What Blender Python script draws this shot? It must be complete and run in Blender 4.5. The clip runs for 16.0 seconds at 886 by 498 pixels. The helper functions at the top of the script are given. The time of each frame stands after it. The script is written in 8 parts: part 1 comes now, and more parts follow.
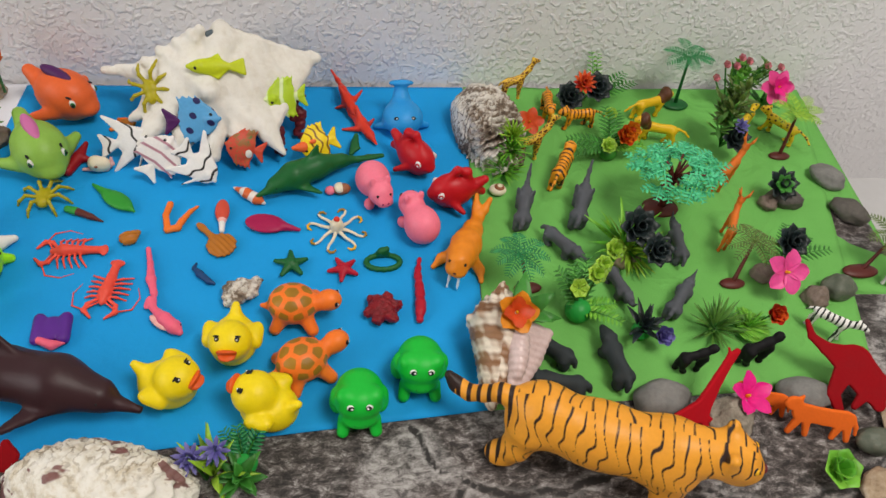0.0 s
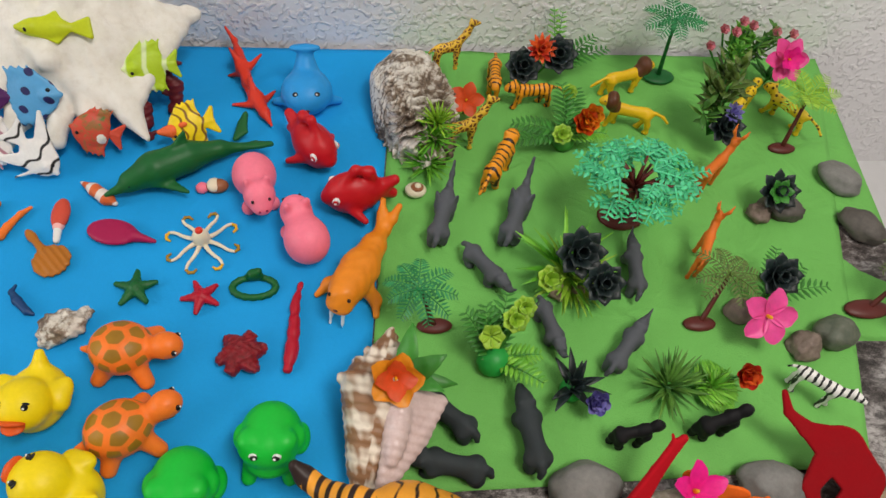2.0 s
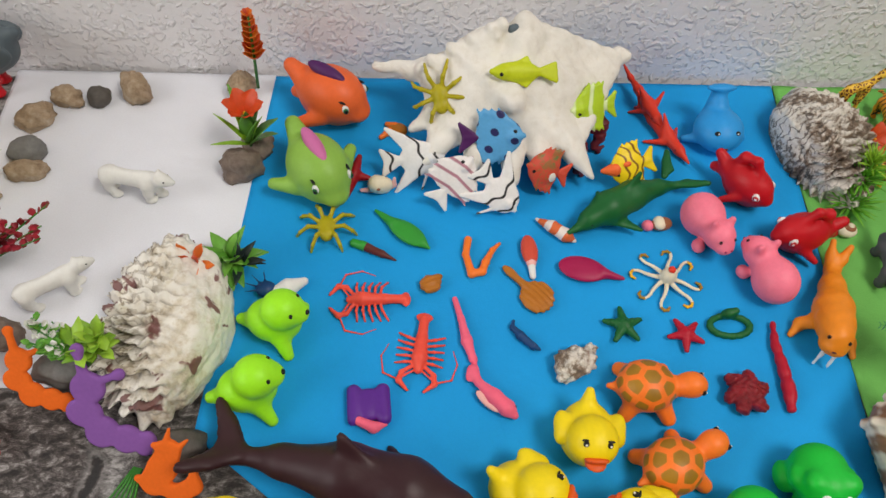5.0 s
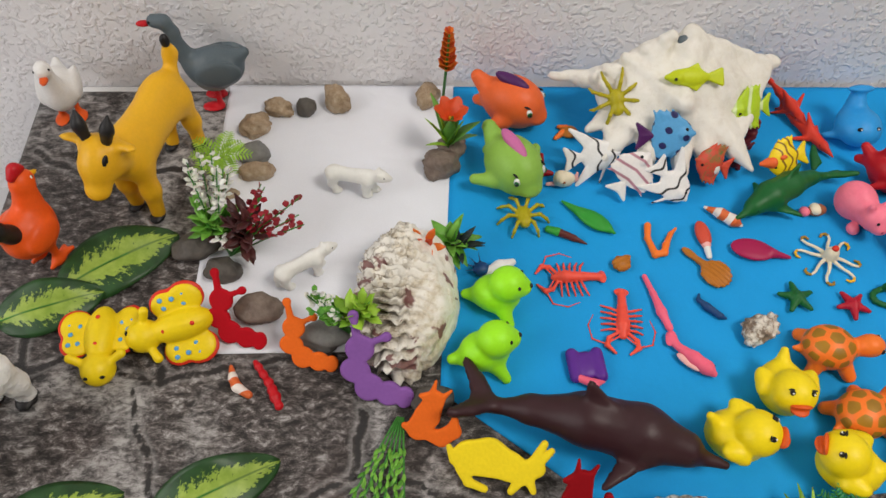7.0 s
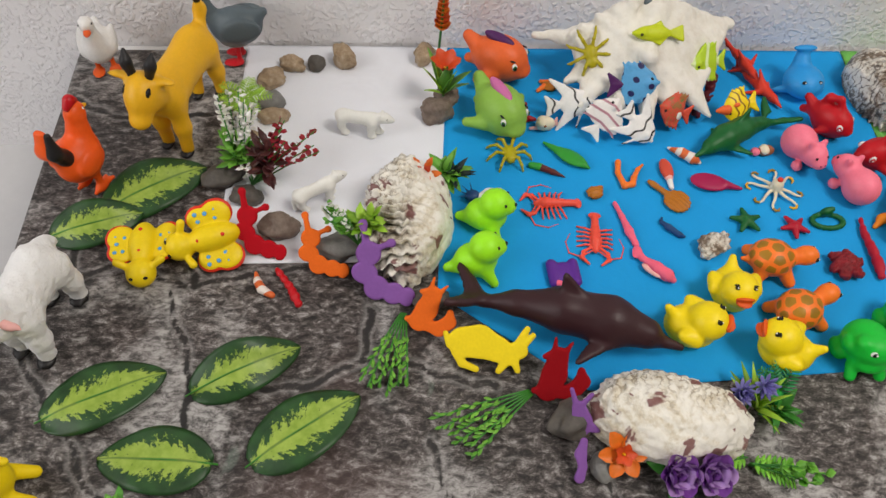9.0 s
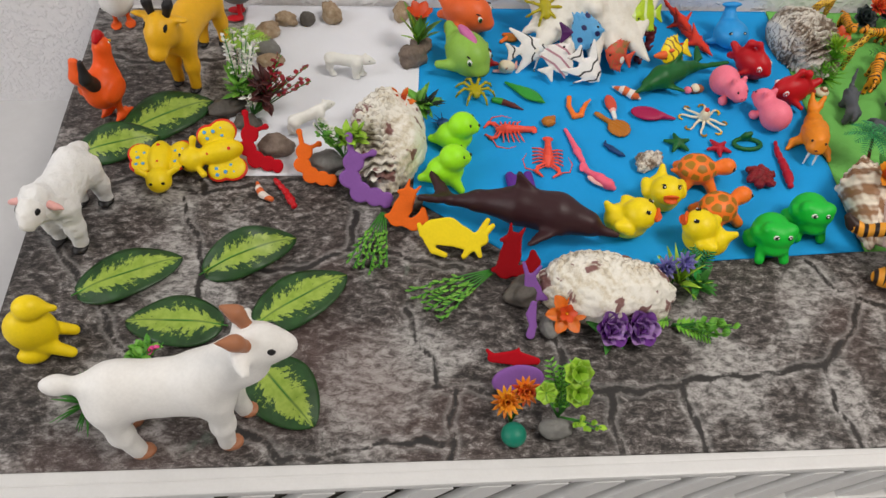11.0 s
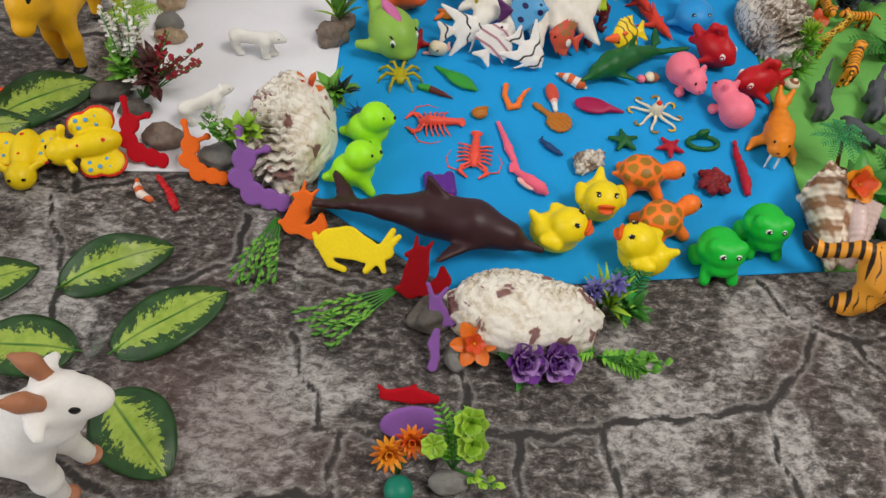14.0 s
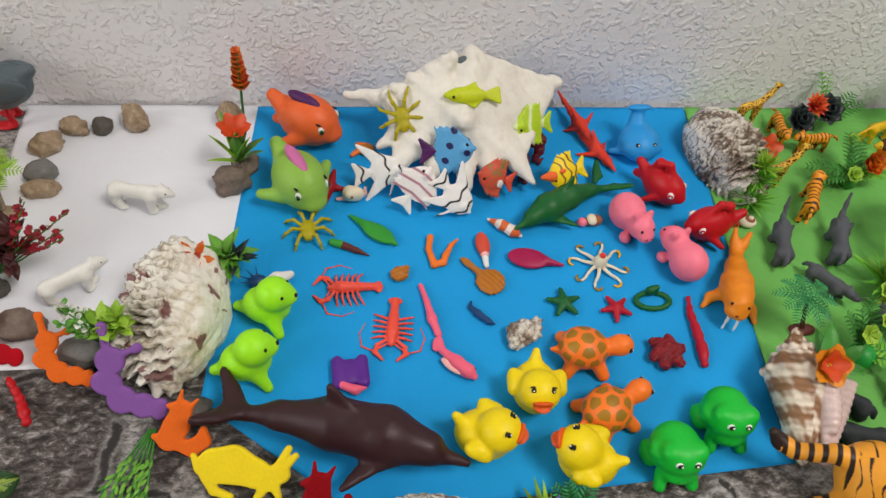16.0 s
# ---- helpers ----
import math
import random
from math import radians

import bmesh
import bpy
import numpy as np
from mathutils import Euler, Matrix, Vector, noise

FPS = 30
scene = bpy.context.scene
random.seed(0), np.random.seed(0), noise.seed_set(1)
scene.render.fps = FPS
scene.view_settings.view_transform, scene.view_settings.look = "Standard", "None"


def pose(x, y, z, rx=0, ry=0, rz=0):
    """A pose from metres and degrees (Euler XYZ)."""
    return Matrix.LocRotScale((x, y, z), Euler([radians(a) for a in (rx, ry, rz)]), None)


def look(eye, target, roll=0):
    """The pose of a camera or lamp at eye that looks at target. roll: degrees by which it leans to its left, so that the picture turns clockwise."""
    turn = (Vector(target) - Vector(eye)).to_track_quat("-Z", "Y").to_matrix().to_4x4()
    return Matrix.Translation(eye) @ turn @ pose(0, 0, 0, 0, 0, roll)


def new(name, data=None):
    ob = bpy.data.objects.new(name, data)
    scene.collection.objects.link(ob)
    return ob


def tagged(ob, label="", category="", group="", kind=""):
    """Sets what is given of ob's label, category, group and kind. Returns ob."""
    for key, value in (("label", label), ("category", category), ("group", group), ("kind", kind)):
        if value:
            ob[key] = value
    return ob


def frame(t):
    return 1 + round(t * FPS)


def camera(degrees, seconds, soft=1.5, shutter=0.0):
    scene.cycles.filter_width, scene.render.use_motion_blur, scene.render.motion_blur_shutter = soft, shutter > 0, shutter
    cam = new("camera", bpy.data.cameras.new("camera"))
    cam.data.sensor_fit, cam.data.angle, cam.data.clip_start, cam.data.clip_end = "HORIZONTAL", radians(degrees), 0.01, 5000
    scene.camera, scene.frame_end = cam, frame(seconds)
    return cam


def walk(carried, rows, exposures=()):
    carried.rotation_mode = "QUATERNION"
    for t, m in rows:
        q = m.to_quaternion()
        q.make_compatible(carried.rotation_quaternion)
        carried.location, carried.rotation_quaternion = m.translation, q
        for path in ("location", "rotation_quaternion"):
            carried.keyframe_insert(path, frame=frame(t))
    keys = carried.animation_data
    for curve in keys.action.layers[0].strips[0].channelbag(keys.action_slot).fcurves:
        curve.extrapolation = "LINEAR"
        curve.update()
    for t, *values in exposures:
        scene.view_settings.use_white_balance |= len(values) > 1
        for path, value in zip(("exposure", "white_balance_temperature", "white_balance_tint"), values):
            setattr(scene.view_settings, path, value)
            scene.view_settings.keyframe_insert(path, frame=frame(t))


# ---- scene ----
cam = camera(63.1, 16.0)
PATH = [
    (0, (-0.115, 0.215, 0.471), (0.206, 1.482, -1.042), 9.1),
    (0.5, (-0.077, 0.256, 0.458), (0.232, 1.473, -1.099), 9.7),
    (1, (-0.035, 0.299, 0.436), (0.248, 1.468, -1.162), 9.9),
    (1.5, (-0.005, 0.332, 0.425), (0.255, 1.462, -1.205), 9.8),
    (2, (-0.002, 0.34, 0.424), (0.243, 1.447, -1.223), 9.5),
    (2.5, (-0.024, 0.34, 0.425), (0.211, 1.442, -1.228), 9.2),
    (3, (-0.083, 0.347, 0.425), (0.145, 1.44, -1.235), 9.2),
    (3.5, (-0.146, 0.354, 0.43), (0.058, 1.45, -1.231), 8.5),
    (4, (-0.201, 0.358, 0.425), (-0.021, 1.462, -1.233), 7.8),
    (4.5, (-0.256, 0.365, 0.426), (-0.09, 1.472, -1.232), 7.3),
    (5, (-0.302, 0.372, 0.432), (-0.151, 1.477, -1.228), 6.6),
    (5.2, (-0.32, 0.368, 0.436), (-0.176, 1.478, -1.222), 6.2),
    (7.3, (-0.445, 0.307, 0.472), (-0.354, 1.457, -1.162), 3.1),
    (7.5, (-0.447, 0.3, 0.473), (-0.351, 1.45, -1.16), 3.2),
    (8, (-0.454, 0.275, 0.479), (-0.347, 1.424, -1.154), 3.6),
    (8.5, (-0.457, 0.244, 0.483), (-0.34, 1.405, -1.141), 4.0),
    (9, (-0.449, 0.211, 0.492), (-0.327, 1.387, -1.121), 4.3),
    (9.5, (-0.434, 0.163, 0.495), (-0.309, 1.353, -1.107), 4.3),
    (10, (-0.434, 0.119, 0.5), (-0.306, 1.323, -1.092), 4.0),
    (10.2, (-0.437, 0.105, 0.502), (-0.307, 1.316, -1.084), 3.8),
    (12.3, (-0.447, 0.058, 0.526), (-0.226, 1.273, -1.047), 7.9),
    (12.5, (-0.432, 0.067, 0.523), (-0.214, 1.281, -1.052), 8.1),
    (13, (-0.401, 0.092, 0.504), (-0.202, 1.293, -1.083), 8.0),
    (13.5, (-0.375, 0.112, 0.486), (-0.202, 1.283, -1.127), 7.3),
    (14, (-0.362, 0.145, 0.475), (-0.196, 1.287, -1.158), 6.8),
    (14.5, (-0.357, 0.195, 0.467), (-0.169, 1.325, -1.172), 6.9),
    (15, (-0.349, 0.234, 0.473), (-0.164, 1.364, -1.167), 6.3),
    (15.5, (-0.338, 0.263, 0.484), (-0.139, 1.429, -1.129), 6.1),
    (16, (-0.313, 0.287, 0.477), (-0.054, 1.499, -1.093), 8.2),
]
walk(cam, [(t, look(eye, target, roll)) for t, eye, target, roll in PATH])

# ---- light ----
world = bpy.data.worlds.new("sky")
scene.world = world
world.use_nodes = True
wn = world.node_tree.nodes
sky = wn.new("ShaderNodeTexSky")
sky.sky_type, sky.sun_disc = "NISHITA", False
sky.sun_elevation, sky.sun_rotation = radians(40), radians(250)
wn["Background"].inputs["Strength"].default_value = 0.1
world.node_tree.links.new(sky.outputs[0], wn["Background"].inputs["Color"])


def area_lamp(name, eye, target, w, h, power, colour):
    lamp = bpy.data.lights.new(name, "AREA")
    lamp.shape, lamp.size, lamp.size_y, lamp.energy, lamp.color = "RECTANGLE", w, h, power, colour
    ob = new(name, lamp)
    ob.matrix_world = look(eye, target)
    return ob


# Daylight in the opening of the window, and the lamp on the ceiling.
area_lamp("window_light", (-1.97, -0.15, 1.15), (0, 0.1, 0.6), 1.3, 1.3, 16.5, (1.0, 0.97, 0.93))
area_lamp("ceiling_lamp_light", (0.62, -0.05, 1.98), (0.55, 0.05, 0), 0.7, 0.7, 30.5, (1.0, 0.93, 0.85))


# ---- materials ----
def base_material(name, rough=0.5, spec=0.5):
    m = bpy.data.materials.new(name)
    m.use_nodes = True
    b = m.node_tree.nodes["Principled BSDF"]
    b.inputs["Roughness"].default_value = rough
    b.inputs["Specular IOR Level"].default_value = spec
    return m, m.node_tree.nodes, m.node_tree.links, b


def coords(n, l, kind="Object", scale=(1, 1, 1)):
    tc, mp = n.new("ShaderNodeTexCoord"), n.new("ShaderNodeMapping")
    mp.inputs["Scale"].default_value = scale
    l.new(tc.outputs[kind], mp.inputs["Vector"])
    return mp.outputs["Vector"]


def tex_noise(n, l, v, scale, detail=3.0, rough=0.55, distort=0.0):
    t = n.new("ShaderNodeTexNoise")
    t.inputs["Scale"].default_value, t.inputs["Detail"].default_value = scale, detail
    t.inputs["Roughness"].default_value, t.inputs["Distortion"].default_value = rough, distort
    l.new(v, t.inputs["Vector"])
    return t.outputs["Fac"]


def ramp(n, l, fac, stops):
    r = n.new("ShaderNodeValToRGB")
    e = r.color_ramp.elements
    while len(e) < len(stops):
        e.new(0.5)
    for k, (at, c) in enumerate(stops):
        e[k].position, e[k].color = at, (*c, 1) if len(c) == 3 else c
    l.new(fac, r.inputs["Fac"])
    return r.outputs["Color"]


def mix(n, l, fac, a, b, mode="MIX"):
    x = n.new("ShaderNodeMix")
    x.data_type, x.blend_type = "RGBA", mode
    for value, sock in ((fac, x.inputs[0]), (a, x.inputs[6]), (b, x.inputs[7])):
        if isinstance(value, (int, float)):
            sock.default_value = value
        elif isinstance(value, tuple):
            sock.default_value = (*value, 1)
        else:
            l.new(value, sock)
    return x.outputs[2]


def bump(n, l, b, height, strength, dist):
    k = n.new("ShaderNodeBump")
    k.inputs["Strength"].default_value, k.inputs["Distance"].default_value = strength, dist
    l.new(height, k.inputs["Height"])
    l.new(k.outputs[0], b.inputs["Normal"])


def shade(c, f):
    return tuple(min(1.0, v * f) for v in c)


def plastic(name, c, rough=0.46, vary=0.07, grain=0.15, soft=0.0, spec=0.35):
    """Moulded toy vinyl: slightly uneven colour, fine mould grain, worn gloss."""
    m, n, l, b = base_material(name, rough, spec)
    v = coords(n, l)
    big, fine = tex_noise(n, l, v, 45, 4), tex_noise(n, l, v, 420, 3)
    col = ramp(n, l, big, [(0.3, shade(c, 1 - vary)), (0.7, shade(c, 1 + vary))])
    col = mix(n, l, 0.35, col, ramp(n, l, fine, [(0.35, shade(c, 1 - vary)), (0.65, shade(c, 1 + vary))]))
    l.new(col, b.inputs["Base Color"])
    l.new(ramp(n, l, big, [(0.2, (rough * 0.8,) * 3), (0.8, (min(1, rough * 1.25),) * 3)]), b.inputs["Roughness"])
    bump(n, l, b, fine, grain, 0.0006)
    if soft:
        b.inputs["Subsurface Weight"].default_value = soft
        b.inputs["Subsurface Radius"].default_value = (0.004, 0.003, 0.002)
        b.inputs["Subsurface Scale"].default_value = 0.4
    return m


def striped(name, c, dark, freq, width=0.42, axis="X", rough=0.45, broken=0.5, wander=3.2):
    """Painted stripes across an animal's body, uneven and broken up."""
    m, n, l, b = base_material(name, rough, 0.4)
    v = coords(n, l)
    w = n.new("ShaderNodeTexWave")
    w.bands_direction = axis
    w.inputs["Scale"].default_value, w.inputs["Distortion"].default_value = freq, wander
    w.inputs["Detail"].default_value, w.inputs["Detail Scale"].default_value = 2.0, 1.6
    l.new(v, w.inputs["Vector"])
    stripe = ramp(n, l, w.outputs["Fac"], [(width, (1, 1, 1)), (width + 0.06, (0, 0, 0))])
    gaps = ramp(n, l, tex_noise(n, l, v, freq * 4.2, 2), [(broken - 0.08, (0, 0, 0)), (broken, (1, 1, 1))])
    big = tex_noise(n, l, v, 40, 4)
    ground = ramp(n, l, big, [(0.3, shade(c, 0.85)), (0.7, shade(c, 1.12))])
    l.new(mix(n, l, mix(n, l, 1.0, stripe, gaps, "MULTIPLY"), ground, dark), b.inputs["Base Color"])
    bump(n, l, b, tex_noise(n, l, v, 300, 4), 0.3, 0.0008)
    return m


def spotted(name, c, dark, scale, edge=True, size=0.12, rough=0.45):
    """Painted patches (giraffe) or spots (leopard)."""
    m, n, l, b = base_material(name, rough, 0.4)
    v = coords(n, l)
    t = n.new("ShaderNodeTexVoronoi")
    t.feature = "DISTANCE_TO_EDGE" if edge else "F1"
    t.inputs["Scale"].default_value = scale
    l.new(v, t.inputs["Vector"])
    f = ramp(n, l, t.outputs["Distance"], [(size, (0, 0, 0)), (size + 0.04, (1, 1, 1))])
    f = f if edge else mix(n, l, 1.0, (1, 1, 1), f, "SUBTRACT")
    ground = ramp(n, l, tex_noise(n, l, v, 60, 4), [(0.3, shade(c, 0.85)), (0.7, shade(c, 1.1))])
    l.new(mix(n, l, f, ground, dark), b.inputs["Base Color"])
    bump(n, l, b, tex_noise(n, l, v, 350, 3), 0.25, 0.0006)
    return m


def painted(name, c, dark, rough=0.45, vary=0.1, edge=0.12):
    """Moulded vinyl with hand-painted marks; the mesh carries where the marks lie."""
    m, n, l, b = base_material(name, rough, 0.35)
    v = coords(n, l)
    at = n.new("ShaderNodeAttribute")
    at.attribute_name = "paint"
    big, fine = tex_noise(n, l, v, 50, 4), tex_noise(n, l, v, 420, 3)
    ground = ramp(n, l, mix(n, l, 0.3, big, fine), [(0.3, shade(c, 1 - vary)), (0.7, shade(c, 1 + vary))])
    mark = ramp(n, l, mix(n, l, 0.12, at.outputs["Fac"], fine), [(0.5 - edge, (0, 0, 0)), (0.5 + edge, (1, 1, 1))])
    l.new(mix(n, l, mark, ground, ramp(n, l, big, [(0.3, shade(dark, 0.8)), (0.7, shade(dark, 1.2))])), b.inputs["Base Color"])
    bump(n, l, b, fine, 0.25, 0.0006)
    return m


def blotched(name, stops, scale, rough=0.7, detail=6.0, relief=0.5, fine=300, distort=0.6, spots=None, dist=0.002):
    """Stone, shell and bark: several tones in patches, with fine relief."""
    m, n, l, b = base_material(name, rough, 0.35)
    v = coords(n, l)
    big = tex_noise(n, l, v, scale, detail, 0.6, distort)
    small = tex_noise(n, l, v, fine, 5, 0.65)
    col = mix(n, l, 0.45, ramp(n, l, big, stops), ramp(n, l, small, stops))
    if spots:
        s = tex_noise(n, l, v, spots[1], 2, 0.5, 0.4)
        col = mix(n, l, ramp(n, l, s, [(spots[2], (0, 0, 0)), (spots[2] + 0.03, (1, 1, 1))]), col, spots[0])
    l.new(col, b.inputs["Base Color"])
    bump(n, l, b, mix(n, l, 0.5, big, small), relief, dist)
    return m


def layered(name, stops, spot, amount=0.45):
    """Old bivalve: thin dark growth lines that wander over a chalky ground, worn pale on the high parts."""
    m, n, l, b = base_material(name, 0.6, 0.35)
    v = coords(n, l)
    w = n.new("ShaderNodeTexWave")
    w.inputs["Scale"].default_value, w.inputs["Distortion"].default_value = 38, 16.0
    w.inputs["Detail"].default_value, w.inputs["Detail Scale"].default_value = 5.0, 2.2
    l.new(v, w.inputs["Vector"])
    big, small = tex_noise(n, l, v, 26, 5, 0.6, 0.8), tex_noise(n, l, v, 240, 5, 0.65)
    col = ramp(n, l, mix(n, l, 0.35, big, small), stops)
    sep = n.new("ShaderNodeSeparateXYZ")
    l.new(v, sep.inputs[0])
    old = n.new("ShaderNodeMath")
    old.operation = "MULTIPLY_ADD"
    old.inputs[1].default_value = -9.0
    l.new(sep.outputs["Y"], old.inputs[0])
    l.new(big, old.inputs[2])
    lines = mix(n, l, 1.0, ramp(n, l, w.outputs["Fac"], [(0.10, (1, 1, 1)), (0.26, (0, 0, 0))]), ramp(n, l, old.outputs[0], [(0.28, (amount * 2,) * 3), (0.55, (amount * 0.1,) * 3)]), "MULTIPLY")
    col = mix(n, l, lines, col, stops[0][1])
    if spot:
        s = tex_noise(n, l, v, 48, 3, 0.55, 0.5)
        col = mix(n, l, ramp(n, l, s, [(0.60, (0, 0, 0)), (0.63, (0.9,) * 3)]), col, spot)
    # Painted shade: dark tan where the mesh marks gaps between plates.
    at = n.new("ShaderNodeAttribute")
    at.attribute_name = "gap_shade"
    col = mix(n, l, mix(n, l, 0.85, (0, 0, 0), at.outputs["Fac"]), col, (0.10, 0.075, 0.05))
    l.new(col, b.inputs["Base Color"])
    bump(n, l, b, mix(n, l, 0.8, w.outputs["Fac"], small), 0.28, 0.002)
    return m


def leafy(name, c, tip=None, rough=0.45):
    """Plastic foliage: each leaf its own tone, a little light shining through."""
    m, n, l, b = base_material(name, rough, 0.4)
    g = n.new("ShaderNodeNewGeometry")
    v = coords(n, l)
    a = ramp(n, l, g.outputs["Random Per Island"], [(0.0, shade(c, 0.6)), (1.0, tip or shade(c, 1.45))])
    l.new(mix(n, l, 0.3, a, ramp(n, l, tex_noise(n, l, v, 200, 3), [(0.3, shade(c, 0.6)), (0.7, shade(c, 1.4))])), b.inputs["Base Color"])
    bump(n, l, b, tex_noise(n, l, v, 500, 2), 0.2, 0.0004)
    b.inputs["Subsurface Weight"].default_value = 0.12
    b.inputs["Subsurface Radius"].default_value = (0.002, 0.003, 0.001)
    b.inputs["Subsurface Scale"].default_value = 0.5
    return m


def paper(name, c, rough=0.75, crease=0.22):
    m, n, l, b = base_material(name, rough, 0.25)
    v = coords(n, l)
    big, fibre = tex_noise(n, l, v, 9, 4), tex_noise(n, l, v, 900, 3)
    l.new(mix(n, l, 0.25, ramp(n, l, big, [(0.3, shade(c, 0.93)), (0.7, shade(c, 1.06))]),
              ramp(n, l, fibre, [(0.3, shade(c, 0.9)), (0.7, shade(c, 1.1))])), b.inputs["Base Color"])
    bump(n, l, b, mix(n, l, 0.06, tex_noise(n, l, v, 20, 3, 0.5, 0.5), fibre), crease, 0.010)
    return m


def stucco():
    """White knock-down plaster: flattened ridges and pits."""
    m, n, l, b = base_material("white knock-down plaster", 0.55, 0.4)
    v = coords(n, l)
    a = tex_noise(n, l, v, 190, 3, 0.5, 0.15)
    where = tex_noise(n, l, v, 60, 2, 0.5, 0.2)
    blob = ramp(n, l, mix(n, l, 0.35, a, where), [(0.50, (0, 0, 0)), (0.57, (0.8,) * 3), (0.68, (1, 1, 1))])
    flat = mix(n, l, 0.25, blob, a)
    fine = tex_noise(n, l, v, 260, 4)
    l.new(mix(n, l, 0.5, ramp(n, l, tex_noise(n, l, v, 4, 3), [(0.3, (0.80, 0.79, 0.81)), (0.7, (0.87, 0.86, 0.885))]),
              ramp(n, l, fine, [(0.3, (0.80, 0.79, 0.81)), (0.7, (0.87, 0.86, 0.88))])), b.inputs["Base Color"])
    bump(n, l, b, mix(n, l, 0.15, flat, fine), 0.6, 0.003)
    return m


def stone_print():
    """Vinyl cloth printed with grey-brown quarry stone; the mesh carries the print's distance to the nearest joint, in cm."""
    m, n, l, b = base_material("stone-print vinyl", 0.42, 0.4)
    v = coords(n, l)
    at = n.new("ShaderNodeAttribute")
    at.attribute_name = "joint"
    hatch = n.new("ShaderNodeMapping")
    hatch.inputs["Scale"].default_value, hatch.inputs["Rotation"].default_value = (95, 165, 1), (0, 0, 0.30)
    l.new(v, hatch.inputs["Vector"])
    strokes = tex_noise(n, l, hatch.outputs[0], 1.0, 12, 0.80, 0.35)
    crack = n.new("ShaderNodeTexNoise")
    crack.noise_type = "RIDGED_MULTIFRACTAL"
    crack.inputs["Scale"].default_value, crack.inputs["Detail"].default_value, crack.inputs["Distortion"].default_value = 0.55, 8, 0.5
    l.new(hatch.outputs[0], crack.inputs["Vector"])
    broad, tint = tex_noise(n, l, v, 7, 4, 0.55, 0.5), tex_noise(n, l, v, 5, 3, 0.5, 0.3)
    rock = ramp(n, l, strokes, [(0.40, (0.012, 0.010, 0.009)), (0.46, (0.050, 0.042, 0.039)), (0.51, (0.125, 0.107, 0.101)), (0.555, (0.24, 0.216, 0.206)), (0.61, (0.56, 0.54, 0.53))])
    rock = mix(n, l, ramp(n, l, crack.outputs["Fac"], [(0.35, (0, 0, 0)), (0.75, (0.55,) * 3)]), rock, ramp(n, l, strokes, [(0.4, (0.10, 0.09, 0.086)), (0.6, (0.40, 0.375, 0.365))]))
    rock = mix(n, l, 0.75, rock, ramp(n, l, broad, [(0.36, (0.26, 0.25, 0.243)), (0.62, (0.72, 0.72, 0.72))]), "MULTIPLY")
    pale = mix(n, l, 1.0, ramp(n, l, tex_noise(n, l, v, 10, 6, 0.6, 0.7), [(0.51, (0, 0, 0)), (0.60, (1, 1, 1))]), ramp(n, l, strokes, [(0.42, (0.15,) * 3), (0.58, (1, 1, 1))]), "MULTIPLY")
    rock = mix(n, l, pale, rock, (0.46, 0.445, 0.435))
    rock = mix(n, l, ramp(n, l, tint, [(0.52, (0, 0, 0)), (0.68, (0.30,) * 3)]), rock, (0.17, 0.095, 0.085))
    moss = ramp(n, l, tex_noise(n, l, v, 15, 4, 0.6, 0.7), [(0.67, (0, 0, 0)), (0.72, (0.5,) * 3)])
    rock = mix(n, l, moss, rock, (0.15, 0.20, 0.165))
    rag = n.new("ShaderNodeMath")
    rag.operation = "MULTIPLY_ADD"
    rag.inputs[1].default_value, rag.inputs[2].default_value = 0.80, -0.37
    l.new(tex_noise(n, l, v, 42, 6, 0.7, 0.6), rag.inputs[0])
    gap = n.new("ShaderNodeMath")
    l.new(at.outputs["Fac"], gap.inputs[0])
    l.new(rag.outputs[0], gap.inputs[1])
    lip = ramp(n, l, gap.outputs[0], [(0.28, (0, 0, 0)), (0.40, (0.5,) * 3), (0.75, (0, 0, 0))])
    rock = mix(n, l, mix(n, l, 1.0, lip, strokes, "MULTIPLY"), rock, (0.52, 0.51, 0.50))
    joint = ramp(n, l, gap.outputs[0], [(0.16, (1, 1, 1)), (0.28, (0, 0, 0))])
    l.new(mix(n, l, joint, rock, mix(n, l, strokes, (0.004, 0.004, 0.004), (0.034, 0.031, 0.030))), b.inputs["Base Color"])
    bump(n, l, b, mix(n, l, 0.45, tex_noise(n, l, v, 14, 3), strokes), 0.55, 0.004)
    return m


